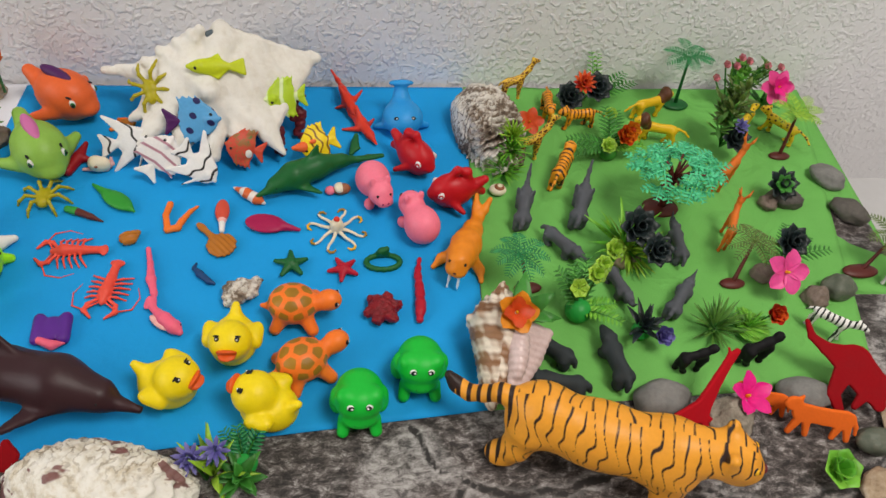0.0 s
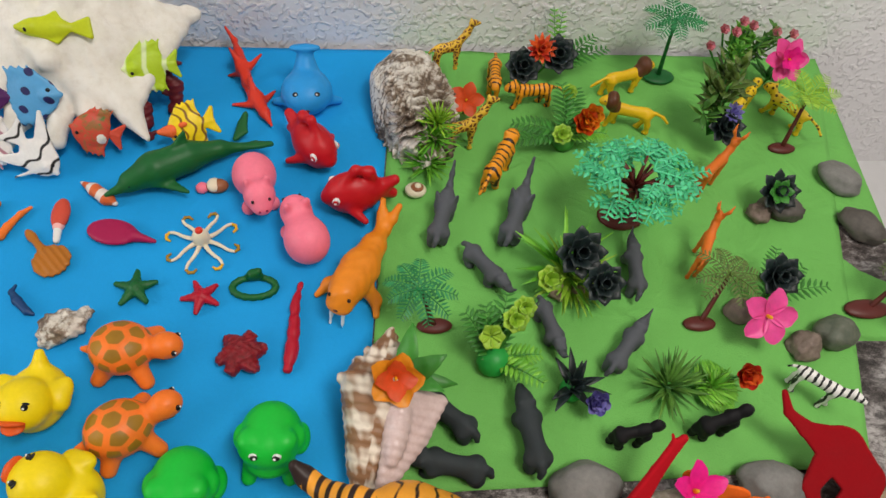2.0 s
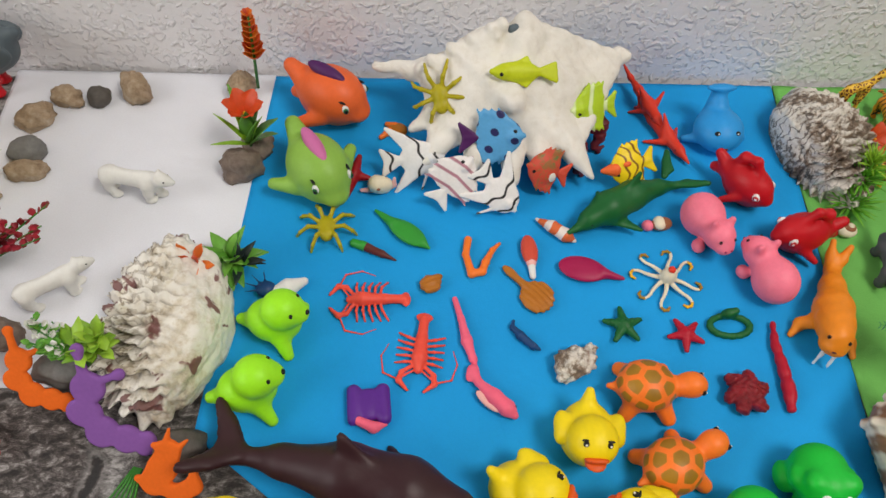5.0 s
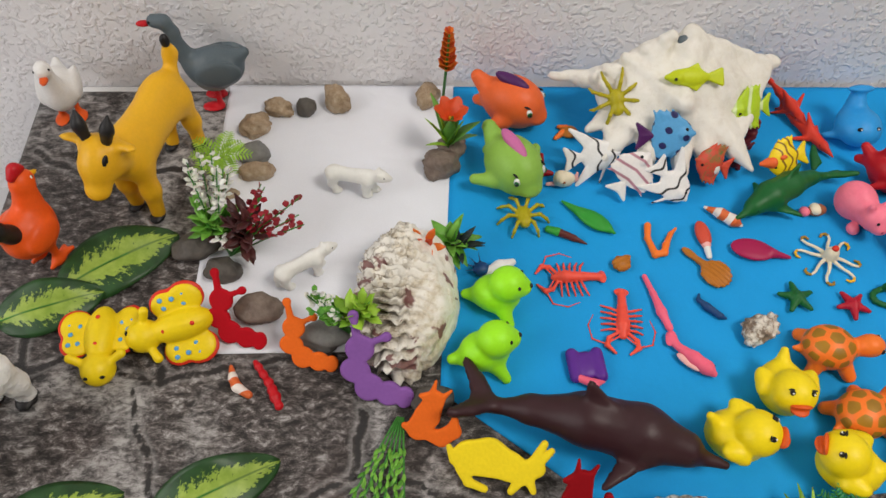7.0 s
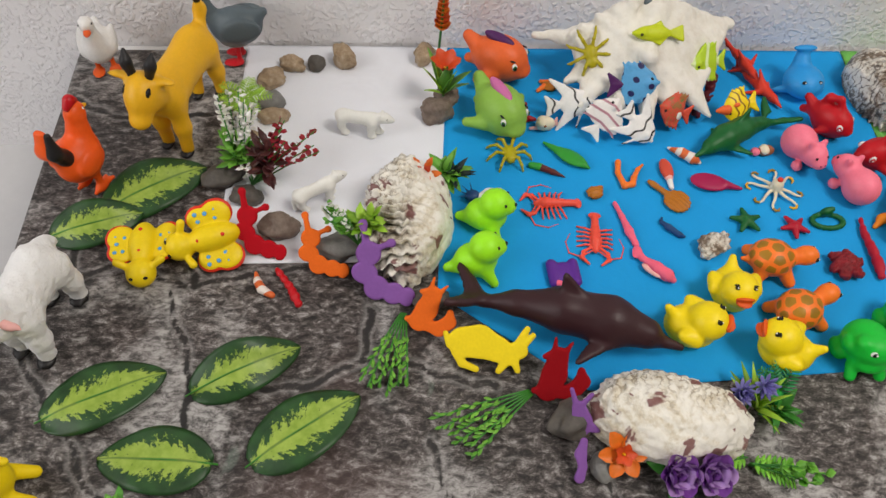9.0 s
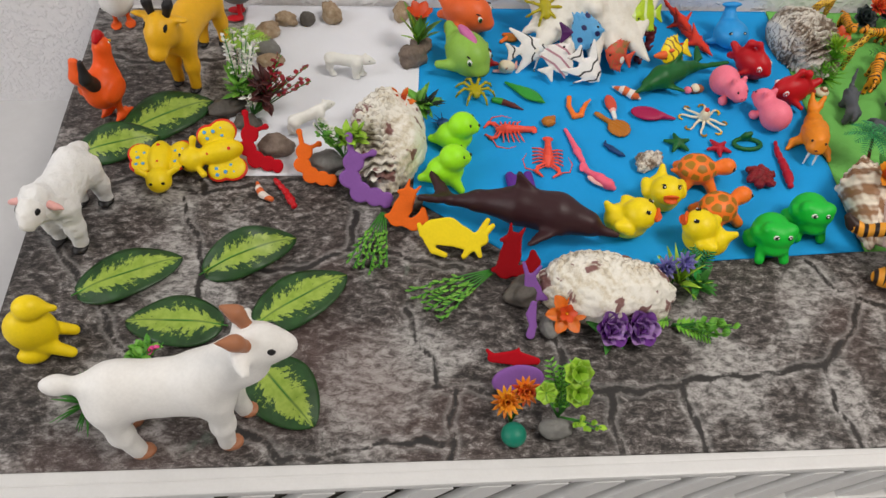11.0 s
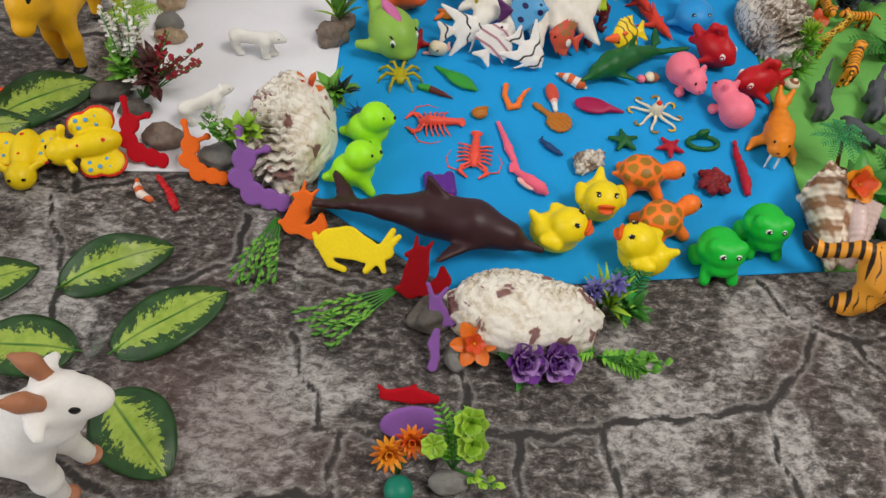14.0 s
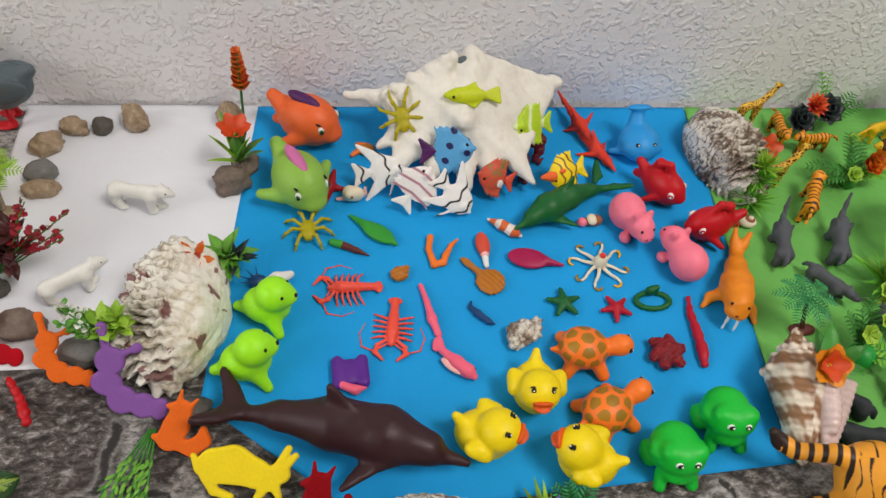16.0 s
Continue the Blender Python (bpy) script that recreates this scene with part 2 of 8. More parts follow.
def variegated():
    """Dumb-cane leaf: dark green rim, ragged yellow-green middle, darker midrib; UV x along, y across (-1..1)."""
    m, n, l, b = base_material("variegated leaf", 0.42, 0.4)
    tc, sx = n.new("ShaderNodeTexCoord"), n.new("ShaderNodeSeparateXYZ")
    l.new(tc.outputs["UV"], sx.inputs[0])

    def op(kind, a, c):
        x = n.new("ShaderNodeMath")
        x.operation = kind
        for k, value in enumerate((a, c)):
            if isinstance(value, (int, float)):
                x.inputs[k].default_value = value
            else:
                l.new(value, x.inputs[k])
        return x.outputs[0]

    across = op("ABSOLUTE", op("SUBTRACT", op("MULTIPLY", sx.outputs["Y"], 2.0), 1.0), 0.0)
    comb = n.new("ShaderNodeCombineXYZ")
    l.new(op("SUBTRACT", sx.outputs["X"], op("MULTIPLY", across, 0.12)), comb.inputs[0])
    l.new(op("MULTIPLY", sx.outputs["Y"], 0.35), comb.inputs[1])
    rag = tex_noise(n, l, comb.outputs[0], 15, 5, 0.75)
    taper = op("MULTIPLY", op("MULTIPLY", sx.outputs["X"], op("SUBTRACT", 1.0, sx.outputs["X"])), 1.5)
    edge = op("SUBTRACT", op("ADD", taper, op("MULTIPLY", op("SUBTRACT", rag, 0.52), 2.0)), op("SUBTRACT", across, 0.20))
    pale = ramp(n, l, edge, [(0.0, (0, 0, 0)), (0.035, (1, 1, 1))])
    v = coords(n, l)
    dark = ramp(n, l, tex_noise(n, l, v, 90, 4), [(0.3, (0.010, 0.040, 0.010)), (0.7, (0.026, 0.085, 0.022))])
    lime = ramp(n, l, tex_noise(n, l, v, 120, 4), [(0.3, (0.21, 0.33, 0.035)), (0.7, (0.36, 0.48, 0.085))])
    col = mix(n, l, pale, dark, lime)
    rib = ramp(n, l, across, [(0.02, (1, 1, 1)), (0.06, (0, 0, 0))])
    col = mix(n, l, op("MULTIPLY", rib, 0.75), col, (0.07, 0.15, 0.03))
    l.new(col, b.inputs["Base Color"])
    bump(n, l, b, rag, 0.12, 0.001)
    return m


M = {}


def P(key, c, **k):
    M[key] = plastic(key, c, **k)


for key, c in dict(
    yellow=(0.87, 0.64, 0.005), duck=(0.86, 0.66, 0.004), orange=(0.88, 0.19, 0.02), coral_orange=(0.80, 0.135, 0.03), beak=(0.72, 0.10, 0.01),
    frog=(0.005, 0.48, 0.035), lime=(0.34, 0.83, 0.015), pink=(0.90, 0.20, 0.29), red=(0.50, 0.005, 0.012), whale=(0.02, 0.30, 0.72),
    pear=(0.26, 0.48, 0.07), mauve=(0.58, 0.15, 0.36), plum=(0.075, 0.012, 0.10), teal_green=(0.006, 0.11, 0.022), walrus=(0.78, 0.24, 0.012),
    cocoa=(0.034, 0.010, 0.013), elephant=(0.085, 0.092, 0.105), hippo=(0.032, 0.040, 0.043), black=(0.008, 0.008, 0.009), ink=(0.004, 0.004, 0.005),
    white=(0.80, 0.79, 0.77), snow=(0.80, 0.80, 0.79), bear=(0.78, 0.78, 0.74), gold=(0.80, 0.43, 0.012), lion=(0.74, 0.46, 0.010), mane=(0.10, 0.035, 0.014),
    rooster=(0.85, 0.105, 0.010), tan=(0.30, 0.11, 0.045), fawn=(0.72, 0.17, 0.02), lobster=(0.85, 0.085, 0.05), olive=(0.42, 0.36, 0.008),
    leafgreen=(0.03, 0.30, 0.03), fuchsia=(0.36, 0.006, 0.07), ochre=(0.44, 0.15, 0.012), navy=(0.008, 0.05, 0.16), cream=(0.78, 0.70, 0.52),
    hotpink=(0.88, 0.13, 0.22), purple=(0.10, 0.018, 0.26), crimson=(0.42, 0.004, 0.022), maroon=(0.13, 0.012, 0.018), vermilion=(0.68, 0.035, 0.012),
    shellred=(0.62, 0.075, 0.04), chartreuse=(0.52, 0.60, 0.01), sky=(0.10, 0.36, 0.66), horn=(0.012, 0.011, 0.012), hoof=(0.36, 0.15, 0.075),
    grey=(0.16, 0.17, 0.18), spotolive=(0.36, 0.20, 0.015), brown=(0.10, 0.018, 0.014), tealball=(0.006, 0.20, 0.13), mint=(0.045, 0.55, 0.27), blush=(0.85, 0.45, 0.42),
    darkred=(0.30, 0.004, 0.008), steel=(0.10, 0.13, 0.15), sealblue=(0.03, 0.06, 0.11), spring=(0.02, 0.33, 0.05),
).items():
    P(key, c, **(dict(rough=0.68, spec=0.2) if key in ("hippo", "elephant", "black") else {}))
for key, c in dict(foam_red=(0.44, 0.006, 0.014), foam_orange=(0.82, 0.15, 0.018), foam_purple=(0.24, 0.10, 0.36), foam_yellow=(0.86, 0.66, 0.02), foam_crimson=(0.27, 0.004, 0.008)).items():
    M[key] = plastic(key, c, rough=0.8, vary=0.08, grain=0.35, spec=0.12)
M["smalltiger"] = striped("small tiger paint", (0.80, 0.30, 0.010), (0.03, 0.014, 0.008), 70, 0.20, broken=0.42)
M["zebra"] = striped("zebra paint", (0.80, 0.79, 0.76), (0.012, 0.012, 0.012), 75, 0.26, broken=0.25)
M["candy"] = striped("orange and white paint", (0.80, 0.72, 0.66), (0.66, 0.13, 0.03), 26, 0.5, broken=0.3)
M["giraffe"] = spotted("giraffe paint", (0.80, 0.50, 0.05), (0.16, 0.045, 0.01), 260, True, 0.11)
M["leopard"] = spotted("leopard paint", (0.76, 0.52, 0.015), (0.10, 0.05, 0.005), 260, False, 0.28)
M["tiger"] = painted("tiger paint", (0.80, 0.34, 0.03), (0.022, 0.010, 0.008))
M["turtle"] = painted("turtle paint", (0.88, 0.19, 0.02), (0.34, 0.17, 0.012))
M["angel"] = painted("angel fish paint", (0.80, 0.79, 0.77), (0.012, 0.012, 0.013))
M["pinkstripe"] = painted("pink striped fish paint", (0.80, 0.77, 0.75), (0.42, 0.20, 0.25))
M["bluefish"] = painted("blue fish paint", (0.10, 0.36, 0.66), (0.02, 0.02, 0.10))
M["limefish"] = painted("lime fish paint", (0.42, 0.60, 0.02), (0.66, 0.78, 0.40))
M["goldfish"] = painted("yellow fish paint", (0.86, 0.63, 0.01), (0.20, 0.09, 0.01))
M["turban"] = painted("brown banded shell", (0.72, 0.64, 0.53), (0.25, 0.13, 0.065), 0.42, 0.16, 0.3)
M["redgreen"] = blotched("red and green paint", [(0.4, (0.60, 0.075, 0.04)), (0.54, (0.60, 0.075, 0.04)), (0.6, (0.13, 0.19, 0.05))], 40, 0.5, 3, 0.2)
M["redwax"] = blotched("dark red coral", [(0.3, (0.10, 0.003, 0.006)), (0.7, (0.34, 0.012, 0.022))], 120, 0.4, 5, 0.9, 420)
M["wool"] = blotched("painted white fleece", [(0.3, (0.80, 0.80, 0.80)), (0.7, (0.90, 0.90, 0.89))], 60, 0.55, 5, 0.9, 230, dist=0.004)
M["shellwhite"] = blotched("chalky white shell", [(0.25, (0.62, 0.57, 0.48)), (0.5, (0.80, 0.77, 0.70)), (0.75, (0.84, 0.82, 0.77))], 30, 0.6, 5, 0.5, 160, dist=0.003)
M["oyster"] = layered("oyster shell", [(0.28, (0.20, 0.15, 0.09)), (0.40, (0.62, 0.55, 0.42)), (0.50, (0.80, 0.77, 0.69)), (0.72, (0.86, 0.84, 0.79))], (0.17, 0.05, 0.05), 0.36)
M["oysterdark"] = layered("weathered oyster shell", [(0.36, (0.06, 0.042, 0.032)), (0.45, (0.24, 0.18, 0.13)), (0.51, (0.66, 0.62, 0.55)), (0.70, (0.82, 0.80, 0.75))], None, 0.40)
M["pearl"] = blotched("pink nacre", [(0.3, (0.52, 0.38, 0.36)), (0.7, (0.74, 0.60, 0.58))], 25, 0.22, 3, 0.15)
M["stone_grey"] = blotched("grey pebble", [(0.3, (0.13, 0.13, 0.125)), (0.7, (0.25, 0.245, 0.23))], 35, 0.6, 5, 0.35, 260)
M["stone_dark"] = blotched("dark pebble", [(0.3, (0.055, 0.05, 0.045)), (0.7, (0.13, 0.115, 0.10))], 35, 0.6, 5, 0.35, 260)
M["stone_green"] = blotched("green-grey pebble", [(0.3, (0.06, 0.085, 0.06)), (0.7, (0.16, 0.16, 0.12))], 35, 0.5, 5, 0.35, 260)
M["stone_tan"] = blotched("tan rock", [(0.28, (0.14, 0.085, 0.045)), (0.5, (0.38, 0.28, 0.18)), (0.72, (0.56, 0.48, 0.38))], 45, 0.65, 6, 0.7, 240)
M["stone_rough"] = blotched("rough pale rock", [(0.3, (0.15, 0.12, 0.09)), (0.55, (0.34, 0.30, 0.24)), (0.75, (0.48, 0.45, 0.39))], 60, 0.8, 7, 1.0, 320)
M["stone_brown"] = blotched("brown rock", [(0.3, (0.10, 0.07, 0.055)), (0.7, (0.28, 0.22, 0.18))], 55, 0.65, 6, 0.7, 260)
M["bark"] = blotched("pale bark", [(0.3, (0.20, 0.14, 0.09)), (0.7, (0.45, 0.36, 0.25))], 120, 0.8, 5, 0.8)
for key, c, tip in (
    ("fern", (0.04, 0.20, 0.025), None), ("bright", (0.10, 0.42, 0.025), (0.28, 0.62, 0.06)), ("darkleaf", (0.012, 0.022, 0.022), None),
    ("grass", (0.06, 0.20, 0.03), (0.18, 0.38, 0.06)), ("bronze", (0.07, 0.14, 0.02), (0.17, 0.24, 0.05)), ("palmgreen", (0.012, 0.19, 0.05), (0.04, 0.32, 0.11)),
    ("box", (0.08, 0.33, 0.025), (0.26, 0.55, 0.08)), ("limeleaf", (0.22, 0.46, 0.02), (0.40, 0.62, 0.06)), ("redpetal", (0.58, 0.018, 0.012), (0.85, 0.16, 0.02)),
    ("pinkpetal", (0.88, 0.03, 0.28), (0.92, 0.14, 0.40)), ("magenta", (0.78, 0.008, 0.22), None), ("violet", (0.28, 0.07, 0.46), (0.66, 0.46, 0.78)),
    ("flame", (0.72, 0.06, 0.01), (0.88, 0.32, 0.02)), ("berry", (0.28, 0.008, 0.02), None), ("whitepetal", (0.74, 0.76, 0.66), None), ("rosepink", (0.82, 0.30, 0.34), None),
    ("orangepetal", (0.82, 0.20, 0.01), (0.9, 0.42, 0.02)), ("burgundy", (0.07, 0.018, 0.018), None), ("mintleaf", (0.05, 0.52, 0.22), (0.13, 0.70, 0.36)), ("blueflower", (0.12, 0.10, 0.40), (0.30, 0.28, 0.62)),
):
    M[key] = leafy(key, c, tip)
M["variegated"] = variegated()
M["paper_blue"], M["paper_green"], M["paper_white"] = paper("blue craft paper", (0.008, 0.32, 0.74)), paper("green craft paper", (0.16, 0.47, 0.10), crease=1.0), paper("white paper", (0.77, 0.79, 0.85))
M["cloth"], M["wall"] = stone_print(), stucco()
M["basket"] = plastic("white basket plastic", (0.66, 0.66, 0.66), rough=0.4, vary=0.04)
M["floor"] = blotched("white painted board", [(0.3, (0.54, 0.54, 0.55)), (0.7, (0.60, 0.60, 0.61))], 6, 0.5, 4, 0.15, 90)
M["room"] = blotched("matt wall paint", [(0.3, (0.38, 0.37, 0.36)), (0.7, (0.44, 0.43, 0.41))], 3, 0.8, 4, 0.2, 80)


# ---- mesh tools ----
def mesh_from(name, v, f, mats=None, index=None, smooth=True):
    me = bpy.data.meshes.new(name)
    me.from_pydata([tuple(p) for p in v], [], [tuple(q) for q in f])
    for k in mats or ():
        me.materials.append(M[k])
    if index is not None:
        me.polygons.foreach_set("material_index", np.asarray(index, dtype=np.int32))
    if smooth:
        me.polygons.foreach_set("use_smooth", np.ones(len(me.polygons), dtype=bool))
    me.update()
    return me


def part(name, me, parent, label="", m=None):
    ob = new(name, me)
    ob.parent = parent
    if m is not None:
        ob.matrix_basis = m
    return tagged(ob, label)


def E(c, r, mat, rot=(0, 0, 0), k=None):
    return ("e", np.array(c, float), np.array((r, r, r) if isinstance(r, (int, float)) else r, float), mat, np.array(Euler([radians(a) for a in rot]).to_matrix()), k)


def C(a, b, ra, rb, mat, k=None):
    return ("c", np.array(a, float), np.array(b, float), mat, (ra, rb), k)


def T(a, b, c, r, mat, k=None):
    """A three-cornered fin or flap, r thick to each side."""
    return ("t", np.array(a, float), np.array(b, float), mat, (np.array(c, float), r), k)


def chain(points, radii, mat, k=None):
    return [C(points[i], points[i + 1], radii[i], radii[i + 1], mat, k) for i in range(len(points) - 1)]


def mirror(prims):
    """The same pieces on the other side (y -> -y)."""
    out, s = [], np.array((1, -1, 1.0))
    for t, a, b, mat, x, k in prims:
        if t == "e":
            d = np.diag(s)
            out.append((t, a * s, b, mat, d @ x @ d, k))
        elif t == "t":
            out.append((t, a * s, b * s, mat, (x[0] * s, x[1]), k))
        else:
            out.append((t, a * s, b * s, mat, x, k))
    return prims + out


def bounds(q):
    t, a, b, _, x, _ = q
    if t == "e":
        ext = np.abs(x) @ b
        return a - ext, a + ext
    if t == "t":
        return np.min([a, b, x[0]], axis=0) - x[1], np.max([a, b, x[0]], axis=0) + x[1]
    r = max(x)
    return np.minimum(a, b) - r, np.maximum(a, b) + r


def off_segment(p, a, b):
    ab = b - a
    h = np.clip((p - a) @ ab / max(ab @ ab, 1e-9), 0, 1)
    return np.linalg.norm(p - a - h[:, None] * ab, axis=1)


def off_triangle(p, a, b, c):
    """Distance from the points to a triangle."""
    n = np.cross(b - a, c - a)
    n = n / max(np.linalg.norm(n), 1e-9)
    inside = np.ones(len(p), bool)
    for u, w in ((a, b), (b, c), (c, a)):
        inside &= (p - u) @ np.cross(n, w - u) >= 0
    edge = np.minimum(np.minimum(off_segment(p, a, b), off_segment(p, b, c)), off_segment(p, c, a))
    return np.where(inside, np.abs((p - a) @ n), edge)


def field(prims, p, k0):
    d = None
    for t, a, b, _, x, k in prims:
        if t == "e":
            q = (p - a) @ x
            k1 = np.linalg.norm(q / b, axis=1)
            k2 = np.linalg.norm(q / (b * b), axis=1)
            e = np.where(k2 > 1e-9, k1 * (k1 - 1) / np.maximum(k2, 1e-9), -b.min())
        elif t == "t":
            e = off_triangle(p, a, b, x[0]) - x[1]
        else:
            ab = b - a
            h = np.clip((p - a) @ ab / max(ab @ ab, 1e-9), 0, 1)
            e = np.linalg.norm(p - a - h[:, None] * ab, axis=1) - (x[0] + (x[1] - x[0]) * h)
        if d is None:
            d = e
        else:
            s = k0 if k is None else k
            h = np.clip(0.5 + 0.5 * (d - e) / s, 0, 1)
            d = d * (1 - h) + e * h - s * h * (1 - h)
    return d


def surface(prims, step, k, slab=None, rough=None):
    """Quads on the smooth union of the pieces, by surface nets on a regular grid."""
    lo = np.min([bounds(q)[0] for q in prims], axis=0) - 2 * step - k * 0.3
    hi = np.max([bounds(q)[1] for q in prims], axis=0) + 2 * step + k * 0.3
    if slab:
        lo[1], hi[1] = -slab - 2 * step, slab + 2 * step
    n = np.maximum(4, np.ceil((hi - lo) / step).astype(int) + 1)
    ax = [lo[i] + step * np.arange(n[i]) for i in range(3)]
    g = np.stack(np.meshgrid(*ax, indexing="ij"), -1).reshape(-1, 3)
    d = field(prims, g, k)
    if slab:
        e = np.abs(g[:, 1]) - slab
        w = 0.06
        h = np.clip(0.5 + 0.5 * (e - d) / w, 0, 1)
        d = d * (1 - h) + e * h + w * h * (1 - h)
    if rough is not None:
        d = d + rough(g)
    d = d.reshape(n)
    inside = d < 0
    num, acc = np.zeros(n - 1), np.zeros((*(n - 1), 3))
    base = np.stack(np.meshgrid(*[np.arange(m - 1) for m in n], indexing="ij"), -1).astype(float)
    cor = [(i, j, q) for i in (0, 1) for j in (0, 1) for q in (0, 1)]

    def sub(a, c):
        return a[c[0]:n[0] - 1 + c[0], c[1]:n[1] - 1 + c[1], c[2]:n[2] - 1 + c[2]]

    for c0 in cor:
        for axis in range(3):
            if c0[axis]:
                continue
            c1 = tuple(v + (i == axis) for i, v in enumerate(c0))
            a, b = sub(d, c0), sub(d, c1)
            cross = (a < 0) != (b < 0)
            t = np.where(cross, a / np.where(a == b, 1, a - b), 0)
            pt = base + np.array(c0)
            pt[..., axis] += t
            acc += pt * cross[..., None]
            num += cross
    live = num > 0
    ids = np.full(n - 1, -1)
    ids[live] = np.arange(live.sum())
    verts = lo + step * (acc[live] / num[live][:, None])
    quads = []
    for axis in range(3):
        u, w = [(1, 2), (2, 0), (0, 1)][axis]
        s0, s1 = [slice(1, -1)] * 3, [slice(1, -1)] * 3
        s0[axis], s1[axis] = slice(0, -1), slice(1, None)
        a, b = inside[tuple(s0)], inside[tuple(s1)]
        at = np.argwhere(a != b)
        if not len(at):
            continue
        flip = a[tuple(at.T)]
        off = np.ones(3, int)
        off[axis] = 0
        at = at + off

        def idx(du, dw):
            q = at.copy()
            q[:, u] -= du
            q[:, w] -= dw
            q = np.minimum(q, np.array(n) - 2)
            return ids[tuple(q.T)]

        q = np.stack([idx(1, 1), idx(0, 1), idx(0, 0), idx(1, 0)], -1)
        q[~flip] = q[~flip][:, ::-1]
        quads.append(q[(q >= 0).all(1)])
    return verts, np.concatenate(quads) if quads else np.zeros((0, 4), int)


def ball(c, r, seg=10, ring=7):
    c, r = np.array(c, float), np.array((r, r, r) if isinstance(r, (int, float)) else r, float)
    v = [c + r * np.array((0, 0, 1))]
    for i in range(1, ring):
        for j in range(seg):
            a, b = math.pi * i / ring, 2 * math.pi * j / seg
            v.append(c + r * np.array((math.sin(a) * math.cos(b), math.sin(a) * math.sin(b), math.cos(a))))
    v.append(c - r * np.array((0, 0, 1)))
    f = [(0, 1 + j, 1 + (j + 1) % seg) for j in range(seg)]
    for i in range(ring - 2):
        for j in range(seg):
            a, b = 1 + i * seg + j, 1 + i * seg + (j + 1) % seg
            f.append((a, a + seg, b + seg, b))
    last = 1 + (ring - 2) * seg
    f += [(last + j, len(v) - 1, last + (j + 1) % seg) for j in range(seg)]
    return v, f


GROUND = 0.0018


def figure(name, prims, step=0.11, k=0.35, eyes=(), slab=None, rough=None, scale=1.0, paint=None):
    """A moulded figure as one mesh: pieces (in cm) of each colour melt together; eyes are small balls."""
    v, f, mi, mats = [], [], [], []
    for mat in dict.fromkeys(q[3] for q in prims):
        vs, fs = surface([q for q in prims if q[3] == mat], step, k, slab, rough)
        mats.append(mat)
        mi += [len(mats) - 1] * len(fs)
        f += (np.asarray(fs) + len(v)).tolist()
        v += np.asarray(vs).tolist()
    for c, r, mat in eyes:
        if mat not in mats:
            mats.append(mat)
        vs, fs = ball(c, r)
        mi += [mats.index(mat)] * len(fs)
        f += [tuple(i + len(v) for i in q) for q in fs]
        v += vs
    me = mesh_from(name, np.array(v) * 0.01 * scale, f, mats, mi)
    if paint is not None:
        me.attributes.new("paint", "FLOAT", "POINT").data.foreach_set("value", paint(np.array(v)).astype(np.float32))
    return me


def rest(me, m, ground=GROUND):
    """m lifted or lowered so that the mesh's lowest point stands on the ground."""
    co = np.empty(len(me.vertices) * 3)
    me.vertices.foreach_get("co", co)
    low = (co.reshape(-1, 3) @ np.array(m.to_3x3()).T)[:, 2].min()
    m = m.copy()
    m.translation.z = ground - low - 0.0004
    return m


def toy(name, me, x, y, yaw, label, category, group="", z=None, rx=0, ry=0, scale=1.0, ground=GROUND):
    """Places a figure; with no z it stands on the sheet or cloth."""
    m = Matrix.LocRotScale((x, y, z or 0), (Matrix.Rotation(radians(yaw), 3, "Z") @ Euler((radians(rx), radians(ry), 0)).to_matrix()).to_quaternion(), (scale,) * 3)
    ob = new(name, me)
    ob.matrix_basis = rest(me, m, ground) if z is None else m
    return tagged(ob, label, category, group)


def laid(name, me, p, normal, yaw, label, category, group="", scale=1.0, flat=True):
    """Lays a figure on a sloping surface: its flank (flat) or its feet towards the surface."""
    m = Vector((0, 0, 1)).rotation_difference(Vector(normal)).to_matrix() @ Matrix.Rotation(radians(yaw), 3, "Z")
    if flat:
        m = m @ Matrix.Rotation(radians(-90), 3, "X")
    ob = new(name, me)
    ob.matrix_basis = Matrix.LocRotScale(Vector(p) + Vector(normal).normalized() * (0.002 if flat else 0.0), m.to_quaternion(), (scale,) * 3)
    return tagged(ob, label, category, group)


def eyepair(x, y, z, r, white=True, iris="ink"):
    out = []
    for s in (1, -1):
        if white:
            out.append(((x, s * y, z), (r, r, r * 1.1), "snow"))
        out.append(((x + r * 0.5, s * (y + r * 0.2), z), (r * 0.7, r * 0.72, r * 0.8), iris))
    return out


def box(name, x0, x1, y0, y1, z0, z1, mat, bevel=0.0):
    bm = bmesh.new()
    bmesh.ops.create_cube(bm, size=1.0, matrix=Matrix.LocRotScale(((x0 + x1) / 2, (y0 + y1) / 2, (z0 + z1) / 2), None, (x1 - x0, y1 - y0, z1 - z0)))
    if bevel:
        bmesh.ops.bevel(bm, geom=bm.edges[:], offset=bevel, segments=2, affect="EDGES", profile=0.6)
    me = bpy.data.meshes.new(name)
    bm.to_mesh(me)
    bm.free()
    me.materials.append(M[mat])
    return me


# ---- setting ----
def setting(name, me, label):
    return tagged(new(name, me), label, "", "", "structure")


